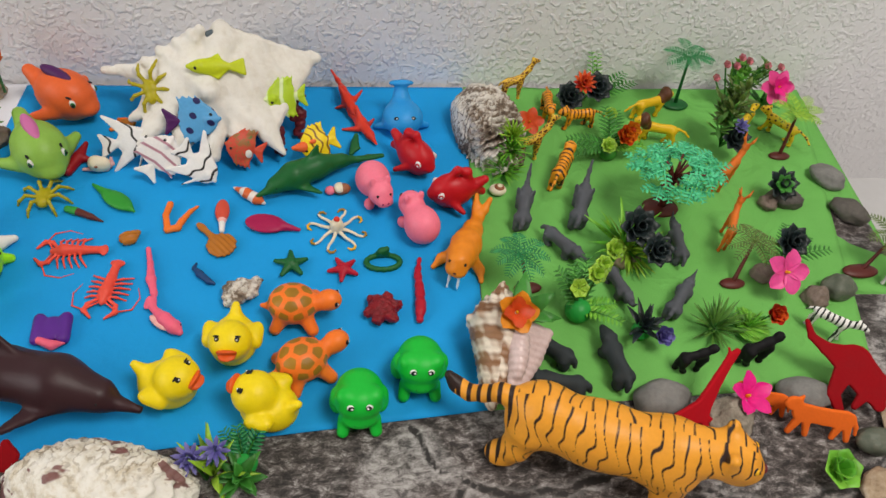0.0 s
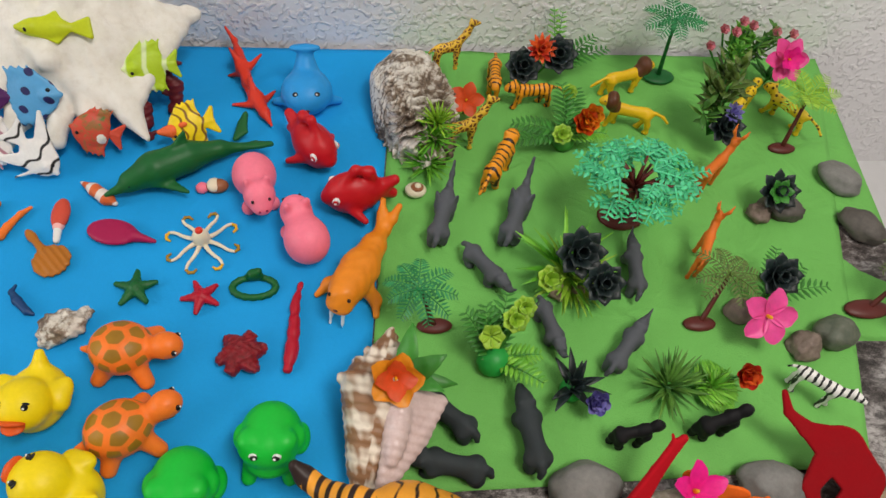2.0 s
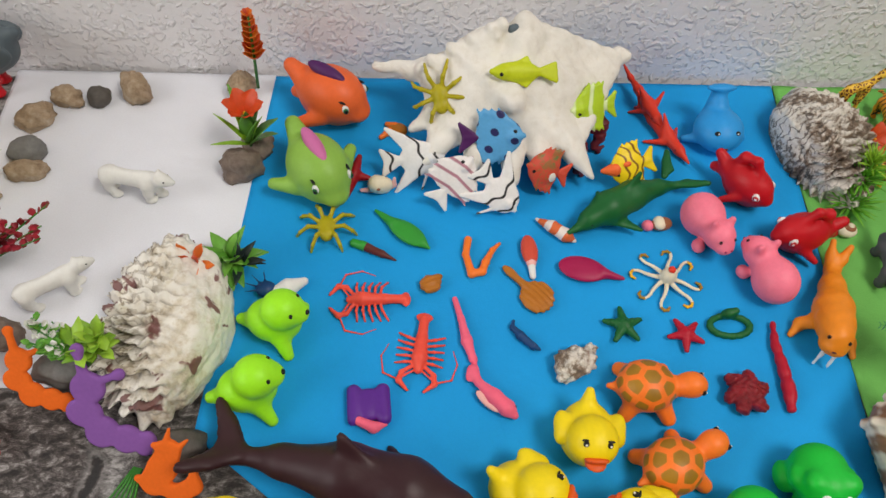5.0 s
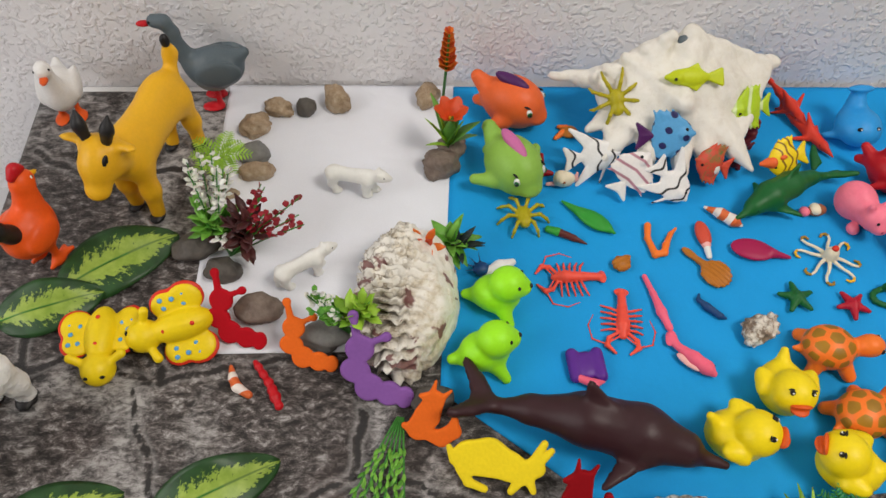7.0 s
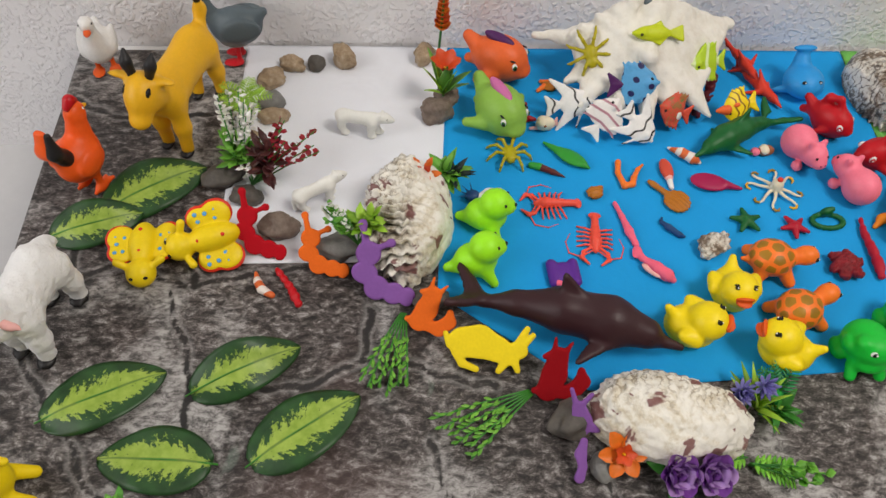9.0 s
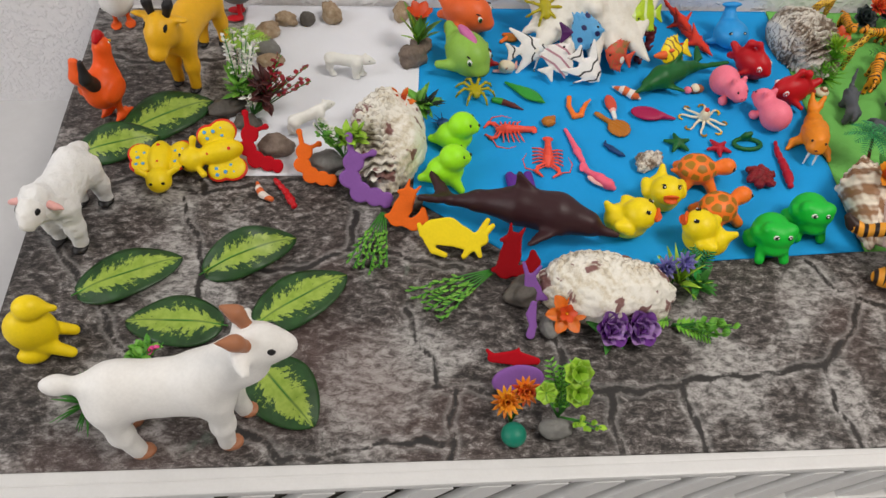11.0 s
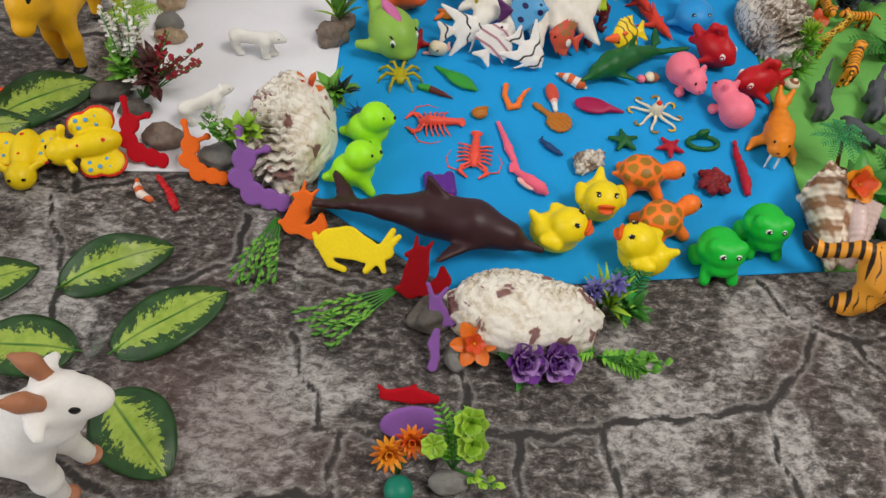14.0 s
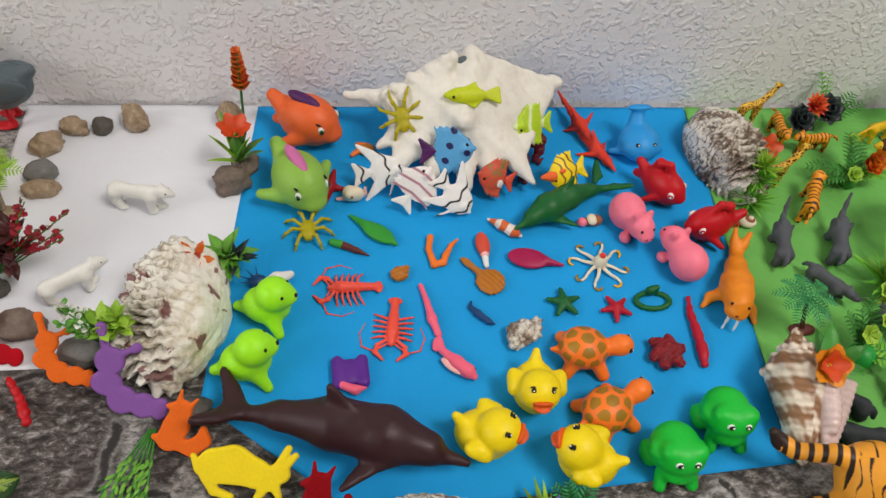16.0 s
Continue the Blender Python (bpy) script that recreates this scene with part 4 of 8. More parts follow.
def ray_toy():
    q = [E((0.5, 0, 0.3), (1.15, 1.2, 0.3), "ochre", (0, 0, 45)), C((-0.6, 0, 0.3), (-2.5, 0, 0.22), 0.28, 0.16, "ochre"), E((-2.0, 0, 0.28), (0.5, 0.3, 0.18), "ochre")]
    return figure("toy_stingray", q, 0.07, 0.2, rough=lambda p: 0.045 * np.sin(p[:, 1] * 16) * (p[:, 0] > -0.5))


def flatfish(body, tail, L=4.0, H=1.2, T_=0.3, shape="fish", eye=True, paint=None):
    """A thin cast fish, upright in x-z, nose along x. shape: angel (long swept fins), fish (fringed fins) or slim."""
    t = L / 4
    q = [E((0.25 * t, 0, 0), (1.35 * t, T_, H), body), C((1.0 * t, 0, 0), (1.65 * t, 0, 0), 0.42 * t, 0.16 * t, body)]
    if shape == "angel":
        q += [T((0.9 * t, 0, H * 0.6), (-0.7 * t, 0, H * 0.7), (-1.7 * t, 0, H * 2.0), 0.13, body), T((0.7 * t, 0, -H * 0.6), (-0.7 * t, 0, -H * 0.7), (-1.6 * t, 0, -H * 1.9), 0.13, body), T((-0.8 * t, 0, 0), (-2.2 * t, 0, H * 0.75), (-2.0 * t, 0, 0.1), 0.13, tail), T((-0.8 * t, 0, 0), (-2.2 * t, 0, -H * 0.75), (-2.0 * t, 0, -0.1), 0.13, tail),
              C((0.6 * t, 0, -H * 0.9), (0.1 * t, 0, -H * 1.9), 0.13, 0.07, body)]
    elif shape == "fish":
        for s in (1, -1):
            q += [T((0.9 * t, 0, s * H * 0.7), (-0.9 * t, 0, s * H * 0.5), (-0.6 * t, 0, s * H * 1.25), 0.13, body), T((0.9 * t, 0, s * H * 0.7), (-0.6 * t, 0, s * H * 1.25), (0.5 * t, 0, s * H * 1.15), 0.13, body)]
            q += [C((x * t, 0, s * H * 0.9), ((x - 0.25) * t, 0, s * H * 1.4), 0.13, 0.07, body) for x in (0.5, 0.1, -0.3, -0.7)]
            q.append(T((-0.9 * t, 0, 0), (-1.95 * t, 0, s * H * 0.7), (-1.7 * t, 0, 0), 0.13, tail))
    else:
        q += [T((-0.8 * t, 0, 0), (-2.0 * t, 0, 0.6), (-1.9 * t, 0, -0.6), 0.16, tail), T((0.6 * t, 0, H * 0.6), (-0.8 * t, 0, H * 0.4), (-0.3 * t, 0, H * 1.4), 0.12, body), T((0.5 * t, 0, -H * 0.6), (-0.6 * t, 0, -H * 0.4), (-0.3 * t, 0, -H * 1.4), 0.12, body)]
    return figure("toy_fish", q, 0.07, 0.16, [((1.15 * t, s * T_ * 0.75, 0.25 * H), 0.13 * t, "ink") for s in (1, -1)] if eye else (), paint=paint)


def bars(places, wide, bow=0.25):
    """Curved cross bars at the given x."""
    def fn(p):
        d = np.min([np.abs(p[:, 0] - x + bow * p[:, 2] ** 2 - 0.12 * np.sin(p[:, 2] * 5 + x * 7)) for x in places], axis=0)
        return 0.5 + (wide - d) * 4
    return fn


def ribs(freq):
    return lambda p: 0.5 + 0.8 * (np.sin(p[:, 0] * freq + 0.9 * np.abs(p[:, 2])) - 0.72)


def dashes(p):
    """Short slanting strokes."""
    return 0.5 + 2.2 * (np.sin(p[:, 0] * 3.1 + p[:, 2] * 1.6 + 1.0) * np.sin(p[:, 2] * 3.0 - p[:, 0] * 0.9 + 0.5) - 0.62)


def seahorse():
    q = chain([(0.9, 0, 3.4), (0.25, 0, 3.6), (-0.2, 0, 2.9), (0.2, 0, 2.0), (0.0, 0, 1.1), (-0.5, 0, 0.5), (-0.2, 0, 0.1), (0.25, 0, 0.3)], [0.14, 0.36, 0.3, 0.5, 0.4, 0.25, 0.18, 0.12], "maroon")
    q += [E((-0.45, 0, 1.9), (0.4, 0.12, 0.5), "maroon"), E((-0.2, 0, 4.0), (0.2, 0.12, 0.3), "maroon")]
    return figure("toy_seahorse", q, 0.08, 0.2, rough=lambda p: 0.03 * np.sin(p[:, 2] * 14))


def shark():
    q = chain([(-3.3, 0, 0.9), (-1.5, 0, 0.9), (0.6, 0, 0.95), (2.4, 0, 0.8), (3.8, 0, 0.6)], [0.16, 0.42, 0.62, 0.42, 0.1], "vermilion")
    q += [C((0.2, 0, 1.5), (-0.6, 0, 2.5), 0.35, 0.1, "vermilion"), C((-3.2, 0, 0.9), (-4.2, 0, 2.0), 0.25, 0.12, "vermilion"), C((-3.2, 0, 0.9), (-3.9, 0, 0.25), 0.22, 0.1, "vermilion")]
    q += mirror([C((0.9, 0.6, 0.7), (-0.1, 1.9, 0.35), 0.3, 0.12, "vermilion")])
    return figure("toy_shark", q, 0.09, 0.3, [((2.3, s * 0.42, 0.95), 0.09, "ink") for s in (1, -1)])


duck_me, seal_me, rf, hip, turt, fr = duck(), seal(), red_fish(), pink_hippo(), turtle(), frog()
for x, y, yaw, s in ((-0.183, 0.512, -95, 1.0), (-0.221, 0.481, -22, 1.02), (-0.160, 0.462, 158, 1.03)):
    toy("rubber_duck", duck_me, x, y, yaw, "glossy yellow rubber duck with an orange beak on blue paper", "rubber duck", "rubber ducks", scale=s)
for x, y, yaw in ((-0.050, 0.484, -94), (-0.095, 0.460, -92)):
    toy("rubber_frog", fr, x, y, yaw, "bright green rubber frog with white-rimmed eyes on blue paper", "rubber frog", "rubber frogs")
for x, y, yaw in ((-0.136, 0.545, -4), (-0.130, 0.497, 24)):
    toy("rubber_turtle", turt, x, y, yaw, "orange rubber turtle with olive shell patches on blue paper", "rubber turtle", "rubber turtles", scale=0.96)
for x, y, yaw in ((-0.372, 0.594, -12), (-0.384, 0.548, 6)):
    toy("rubber_seal", seal_me, x, y, yaw, "lime green rubber seal on blue paper", "rubber seal", "rubber seals", scale=0.95)
for x, y, yaw in ((-0.069, 0.668, -76), (-0.037, 0.632, 110)):
    toy("rubber_hippo", hip, x, y, yaw, "pink rubber hippo with small ears on blue paper", "rubber hippo", "rubber hippos", scale=1.1)
toy("rubber_fish", rf, -0.030, 0.707, -52, "dark red rubber fish with ringed eyes on blue paper", "rubber fish", "red fish", scale=0.95)
toy("rubber_fish", rf, -0.002, 0.662, -172, "dark red rubber fish with ringed eyes on blue paper", "rubber fish", "red fish", scale=0.95)
toy("squeeze_fish", squeeze_fish("coral_orange", "plum"), -0.347, 0.788, -30, "orange squeeze fish with a dark purple back fin", "rubber fish", scale=1.1)
toy("squeeze_fish", squeeze_fish("pear", "mauve"), -0.353, 0.714, -58, "pale green squeeze fish with a pink back fin", "rubber fish", scale=1.1)
toy("rubber_whale", whale(), -0.037, 0.768, -88, "light blue rubber whale with raised tail by the wall", "rubber whale", scale=0.9)
toy("toy_walrus", walrus(), 0.002, 0.600, -114, "orange plastic walrus with white tusks on blue paper", "toy walrus", scale=1.05)
toy("toy_dolphin", dolphin("cocoa", 16.4, 0.96), -0.318, 0.481, -17, "large dark brown plastic dolphin lying on blue paper", "toy dolphin", rx=-20)
toy("toy_dolphin", dolphin("teal_green", 10.8, 0.95, 0.6), -0.125, 0.692, -150, "green plastic dolphin lying on blue paper", "toy dolphin", rx=10)
lob = lobster()
toy("toy_lobster", lob, -0.314, 0.615, 181, "coral red plastic lobster on blue paper", "toy lobster", "lobsters", scale=0.94)
toy("toy_lobster", lob, -0.281, 0.577, -98, "coral red plastic lobster on blue paper", "toy lobster", "lobsters", scale=0.96)
cr = crab()
toy("toy_crab", cr, -0.346, 0.674, 92, "mustard yellow plastic spider crab on blue paper", "toy crab", "spider crabs", scale=1.0)
toy("toy_octopus", octopus(), -0.105, 0.631, 20, "cream plastic octopus with orange arm tips", "toy octopus", scale=0.95)
toy("toy_starfish", starfish("teal_green"), -0.143, 0.594, 2, "dark green plastic starfish on blue paper", "toy starfish", "starfish")
toy("toy_starfish", starfish("crimson"), -0.101, 0.587, 25, "crimson plastic starfish on blue paper", "toy starfish", "starfish", scale=0.92)
toy("toy_stingray", ray_toy(), -0.203, 0.621, -50, "ochre plastic stingray with ribbed fins", "toy stingray", scale=1.05)
toy("toy_flounder", figure("toy_flounder", [E((0.5, 0, 0.35), (1.75, 1.05, 0.35), "fuchsia"), C((-1.0, 0, 0.3), (-2.5, 0.1, 0.25), 0.4, 0.14, "fuchsia")], 0.08, 0.3), -0.160, 0.638, 167, "flat fuchsia plastic fish with a thin tail", "toy fish", scale=0.98)
toy("toy_eel", figure("toy_eel", chain([(-3.1, 0.1, 0.3), (-1.5, -0.1, 0.35), (0.3, 0.05, 0.4), (2.0, 0.1, 0.42), (3.1, 0, 0.35)], [0.15, 0.28, 0.36, 0.42, 0.3], "crimson"), 0.07, 0.2, rough=lambda p: 0.04 * np.sin(p[:, 0] * 7)), -0.041, 0.565, -95, "long crimson plastic eel on blue paper", "toy eel")
toy("toy_squid", figure("toy_squid", chain([(-2.4, 0, 0.28), (-0.8, 0.05, 0.32), (0.9, 0, 0.42), (2.2, 0.1, 0.3), (2.7, 0.15, 0.2)], [0.2, 0.22, 0.36, 0.24, 0.1], "hotpink"), 0.07, 0.2), -0.252, 0.592, -79, "thin pink plastic squid on blue paper", "toy squid")
toy("toy_koi", figure("toy_koi", chain([(-2.0, 0.5, 0.25), (-1.2, 0.1, 0.3), (0.2, 0, 0.42), (1.3, 0, 0.4), (1.9, 0, 0.3)], [0.35, 0.25, 0.5, 0.52, 0.25], "hotpink") + [E((0.1, -0.45, 0.3), (1.0, 0.35, 0.2), "blush"), E((-1.9, 0.3, 0.25), (0.35, 0.65, 0.18), "hotpink", (0, 0, 20))], 0.07, 0.2, [((1.6, 0.35, 0.6), 0.1, "ink")]), -0.237, 0.545, -45, "pink and white plastic fish on blue paper", "toy fish")
toy("toy_ray", figure("toy_ray", [E((0, 0, 0.35), (1.05, 1.05, 0.35), "purple", (0, 0, 45)), C((-0.9, 0.9, 0.3), (0.9, 0.95, 0.3), 0.45, 0.45, "purple"), C((-0.9, -0.9, 0.3), (0.9, -0.9, 0.3), 0.45, 0.4, "purple"), C((1.0, -0.7, 0.4), (1.5, 0.3, 0.4), 0.28, 0.34, "hotpink"), C((1.5, 0.3, 0.4), (1.3, 1.0, 0.3), 0.3, 0.15, "hotpink")], 0.08, 0.25), -0.314, 0.540, -88, "purple plastic manta ray with a pink front", "toy ray", scale=1.0)
toy("coral_lump", figure("coral_lump", [E((0, 0, 0.6), (1.15, 1.15, 0.7), "redwax")] + [E((1.15 * math.cos(a), 1.15 * math.sin(a), 0.5), (0.45, 0.45, 0.4), "redwax") for a in (0.2, 1.2, 2.3, 3.4, 4.3, 5.4)], 0.08, 0.25, rough=lambda p: 0.09 * np.sin(p[:, 0] * 9 + 2 * np.sin(p[:, 1] * 5)) * np.sin(p[:, 1] * 10)), -0.072, 0.544, 0, "rough dark red plastic coral lump on blue paper", "toy coral")
ring_q = [C((1.35 * math.cos(a), 0.75 * math.sin(a), 0.25), (1.35 * math.cos(a + 0.4), 0.75 * math.sin(a + 0.4), 0.25), 0.2, 0.2, "teal_green") for a in np.arange(0, 6.28, 0.3927)]
toy("toy_snake", figure("toy_snake", ring_q + chain([(0, 0.75, 0.3), (-0.1, 0.65, 0.8), (0.3, 0.7, 1.0)], [0.22, 0.3, 0.24], "teal_green") + [E((0, 0.7, 0.6), (0.55, 0.35, 0.3), "teal_green")], 0.07, 0.12), -0.068, 0.594, 0, "dark green coiled plastic snake on blue paper", "toy snake", scale=1.05)
toy("toy_fish", figure("toy_fish", chain([(-1.2, 0.1, 0.2), (-0.3, 0, 0.25), (0.8, 0.05, 0.25), (1.2, 0.2, 0.2)], [0.15, 0.3, 0.24, 0.12], "navy") + [C((-1.1, 0, 0.2), (-1.4, 0.5, 0.2), 0.15, 0.1, "navy")], 0.06, 0.12), -0.212, 0.585, -48, "small navy plastic fish on blue paper", "toy fish")
toy("toy_tadpole", figure("toy_tadpole", [E((0.5, 0, 0.35), (1.6, 0.8, 0.35), "leafgreen"), C((-0.8, 0, 0.3), (-2.6, 0.1, 0.2), 0.4, 0.12, "leafgreen"), C((1.9, 0, 0.3), (2.5, 0, 0.25), 0.3, 0.1, "leafgreen")], 0.08, 0.25), -0.292, 0.673, -40, "flat leaf-green plastic fish on blue paper", "toy fish")
hook = [(-0.9, -0.9, 0.3), (-0.4, -1.5, 0.3), (0.4, -1.3, 0.3), (0.7, -0.5, 0.3), (1.3, 0.6, 0.3), (1.9, 1.2, 0.3)]
toy("toy_worm", figure("toy_worm", chain([(-0.5, 1.5, 0.35), (-0.75, 0.2, 0.3), *hook[1:]], [0.3, 0.26, 0.3, 0.3, 0.28, 0.2, 0.12], "orange"), 0.07, 0.15), -0.240, 0.650, 0, "orange hook-shaped plastic worm on blue paper", "toy worm", scale=0.95)
toy("toy_fish", figure("toy_fish", [E((0.3, 0, 0.4), (1.3, 0.6, 0.4), "shellred"), E((-0.4, 0, 0.35), (0.8, 0.42, 0.34), "blush"), C((-1.0, 0, 0.3), (-1.8, 0, 0.2), 0.28, 0.22, "white")], 0.07, 0.2), -0.201, 0.652, 92, "small red and white plastic fish on blue paper", "toy fish", scale=1.0)
toy("seashell", figure("seashell", chain([(-1.6, 0, 0.3), (-0.3, 0, 0.5), (0.9, 0, 0.45), (1.6, 0.1, 0.25)], [0.12, 0.45, 0.5, 0.16], "candy"), 0.07, 0.15), -0.180, 0.673, -38, "orange and white pointed seashell on blue paper", "seashell")
toy("seashell", figure("seashell", chain([(-1.6, 0, 0.3), (-0.8, 0, 0.4)], [0.3, 0.36], "leafgreen") + chain([(-0.8, 0, 0.4), (0.6, 0, 0.3), (1.7, 0, 0.15)], [0.34, 0.26, 0.06], "brown"), 0.06, 0.1), -0.312, 0.655, -25, "slim brown cone shell with a green end", "seashell")
toy("seashell", figure("seashell", [E((0, 0, 0.4), (0.75, 0.7, 0.4), "ochre"), E((0.6, 0.3, 0.35), (0.4, 0.35, 0.3), "ochre")], 0.06, 0.12, rough=lambda p: 0.04 * np.sin(p[:, 1] * 14)), -0.273, 0.627, 20, "small ribbed orange seashell on blue paper", "seashell")
toy("lava_rock", figure("lava_rock", [E((0, 0, 0.7), (1.4, 1.05, 0.7), "oysterdark"), E((1.3, 0.7, 0.6), (0.4, 0.35, 0.3), "oysterdark"), E((-0.8, -0.6, 0.5), (0.7, 0.6, 0.5), "oysterdark")], 0.08, 0.25, rough=lambda p: 0.12 * np.sin(p[:, 0] * 6 + np.sin(p[:, 1] * 9)) * np.sin(p[:, 1] * 7 + p[:, 2] * 5)), -0.181, 0.566, 10, "rough grey sea-worn rock on blue paper", "rock", scale=1.02)
sn = [E((0.2, 0, 0.75), (0.95, 0.6, 0.75), "cream"), E((-0.1, 0, 1.0), (0.6, 0.66, 0.55), "cream"), E((0, 0, 1.0), (0.3, 0.74, 0.3), "tan")]
toy("toy_snail", figure("toy_snail", sn + chain([(-1.2, 0, 0.25), (0.6, 0, 0.25), (1.2, 0, 0.7), (1.25, 0.1, 1.3)], [0.15, 0.3, 0.2, 0.12], "blush"), 0.07, 0.15), -0.310, 0.710, 5, "cream and pink plastic snail on blue paper", "toy snail", "snails")
toy("toy_snail", figure("toy_snail", [E((0.3, 0, 0.5), (0.8, 0.55, 0.5), "tan"), E((0.1, 0, 0.65), (0.5, 0.58, 0.4), "cream"), E((-0.75, 0, 0.4), (0.45, 0.45, 0.38), "pink")], 0.07, 0.15), -0.102, 0.678, 5, "small tan and pink plastic hermit crab on blue paper", "toy crab")
toy("toy_fish", figure("toy_fish", [E((0.3, 0, 0.3), (0.8, 0.75, 0.3), "ochre"), C((-0.3, 0, 0.3), (-1.1, -0.5, 0.25), 0.3, 0.2, "orange"), C((0.2, 0.5, 0.3), (-0.4, 0.8, 0.25), 0.3, 0.2, "orange")], 0.07, 0.15), -0.298, 0.770, 10, "small flat orange plastic fish on blue paper", "toy fish")
toy("toy_starfish", figure("toy_starfish", chain([(-1.8, 0, 0.3), (0, 0.1, 0.4), (1.6, 0.4, 0.6)], [0.45, 0.5, 0.2], "darkred") + [C((0, 0, 0.3), (0.2, -1.0, 0.3), 0.4, 0.2, "darkred")], 0.08, 0.2), -0.327, 0.722, 66, "dark red plastic starfish beside the green fish", "toy starfish")
sh = shark()
toy("toy_shark", sh, -0.079, 0.770, -64, "orange-red plastic shark on blue paper", "toy shark", "sharks", scale=0.92)
toy("toy_shark", sh, -0.086, 0.800, -74, "orange-red plastic shark leaning by the white shell", "toy shark", "sharks", scale=0.85, rx=30)
shh = seahorse()
toy("toy_seahorse", shh, -0.150, 0.728, 30, "dark red plastic seahorse leaning on the white shell", "toy seahorse", "seahorses", rx=-38, scale=1.1)
toy("toy_seahorse", shh, -0.133, 0.752, 20, "dark red plastic seahorse leaning on the white shell", "toy seahorse", "seahorses", rx=-30, scale=1.1)

# The white conch and the cast fish laid on it.
W = "shellwhite"
cq = [E((0.2, 0.9, 2.7), (6.6, 3.9, 3.7), W), T((8.4, 2.5, 4.2), (5.0, -4.6, 1.3), (0.5, -2.0, 4.2), 0.6, W), T((-6.2, 1.8, 3.4), (-5.4, -3.8, 1.2), (-0.5, -2.0, 4.2), 0.6, W), C((0.6, 2.0, 4.0), (1.0, 2.6, 7.4), 2.9, 0.9, W), T((1.6, 2.4, 7.2), (8.8, 2.6, 4.4), (4.6, -1.4, 2.2), 0.55, W), T((-1.2, 2.4, 7.0), (-6.2, 1.8, 3.6), (-2.6, -2.2, 3.2), 0.7, W),
      C((8.0, 2.5, 4.6), (9.4, 2.7, 4.5), 0.55, 0.3, W), *chain([(-4.8, 1.8, 3.0), (-7.4, 2.3, 3.0), (-9.9, 2.8, 2.8)], [1.1, 0.72, 0.28], W), C((0.8, 1.4, 6.4), (0, -2.0, 4.6), 1.2, 0.9, W), E((0, -2.4, 4.6), (0.9, 0.8, 0.8), W)]
for x, y, z, r in ((6.4, -6.2, 0.5, 0.3), (3.0, -6.0, 0.6, 0.6), (0.2, -6.6, 0.6, 0.55), (-3.2, -6.6, 0.6, 0.6), (-6.2, -5.0, 0.7, 0.4), (-7.2, -2.2, 1.2, 0.4)):
    cq.append(C((x * 0.45, y * 0.25, 2.6), (x, y, z), 1.7, r, W))
for i in range(9):
    t = i / 8
    cq.append(E((-6.4 + 5.6 * t, 1.3 + 0.9 * t, 4.0 + 3.6 * t + 0.3 * (i % 2)), (0.55, 0.6, 0.55), W, k=0.25))
    cq.append(E((-6.0 + 4.9 * t, 0.4 + 1.2 * t, 3.9 + 3.2 * t - 0.3 * (i % 2)), (0.42, 0.45, 0.42), W, k=0.25))
rng = np.random.RandomState(4)
W1 = rng.uniform(-1, 1, (14, 3)) * 1.5


def knobbly(p):
    """Ribs that run from the middle knob to the rim, and chalky unevenness."""
    w = sum(0.035 * np.sin(p @ W1[i] * (0.8 + 0.13 * i) + i) for i in range(9))
    a, far = np.arctan2(p[:, 2] - 4.8, p[:, 0]), np.hypot(p[:, 0], p[:, 2] - 4.8)
    return w + 0.065 * np.clip(far / 4 - 0.4, 0, 1) * np.sin(a * 13 + 2 * w + 0.6 * np.sin(far)) + 0.04 * np.sin(p @ W1[11] * 4 + 5 * w)


toy("conch_shell", figure("conch_shell", cq, 0.17, 0.6, rough=knobbly), -0.212, 0.775, 0, "large chalky white spiny conch shell against the wall", "seashell", ground=0.0022)
FRONT = (0, -0.78, 0.62)
laid("toy_fish", flatfish("angel", "angel", 4.4, 1.15, shape="angel", paint=bars((1.35, 0.35, -1.75), 0.09)), (-0.281, 0.728, 0.020), FRONT, 8, "white cast angelfish with black marks resting on the shell", "toy fish", "white fish", 1.08)
laid("toy_fish", flatfish("pinkstripe", "white", 4.6, 1.35, shape="fish", paint=ribs(6.5)), (-0.254, 0.706, 0.024), FRONT, 52, "white cast fish with pink ribs resting on the shell", "toy fish", "white fish", 1.0)
laid("toy_fish", flatfish("angel", "angel", 4.0, 1.1, shape="angel", paint=bars((1.25, 0.2, -1.65), 0.09)), (-0.221, 0.698, 0.018), FRONT, -48, "white cast angelfish with black marks resting on the shell", "toy fish", "white fish", 1.08)
laid("toy_fish", flatfish("bluefish", "plum", 4.8, 1.35, paint=dashes), (-0.225, 0.731, 0.042), (-0.05, -0.82, 0.56), 2, "light blue cast fish with dark streaks on the white shell", "toy fish", "fish on the shell", 1.08)
laid("toy_fish", flatfish("redgreen", "shellred", 4.2, 1.35, 0.5), (-0.185, 0.717, 0.022), (0.2, -0.8, 0.55), 170, "red and green cast fish leaning on the white shell", "toy fish", "fish on the shell", 0.9)
laid("toy_fish", flatfish("limefish", "limefish", 4.2, 1.3, paint=ribs(4.5)), (-0.149, 0.760, 0.044), (0.3, -0.75, 0.6), 195, "lime green cast fish with pale ribs on the white shell", "toy fish", "fish on the shell", 1.0)
laid("toy_fish", flatfish("chartreuse", "chartreuse", 5.2, 0.72, 0.45, "slim"), (-0.207, 0.764, 0.074), (0.05, -0.7, 0.7), 182, "yellow-green cast fish lying across the white shell", "toy fish", "fish on the shell")
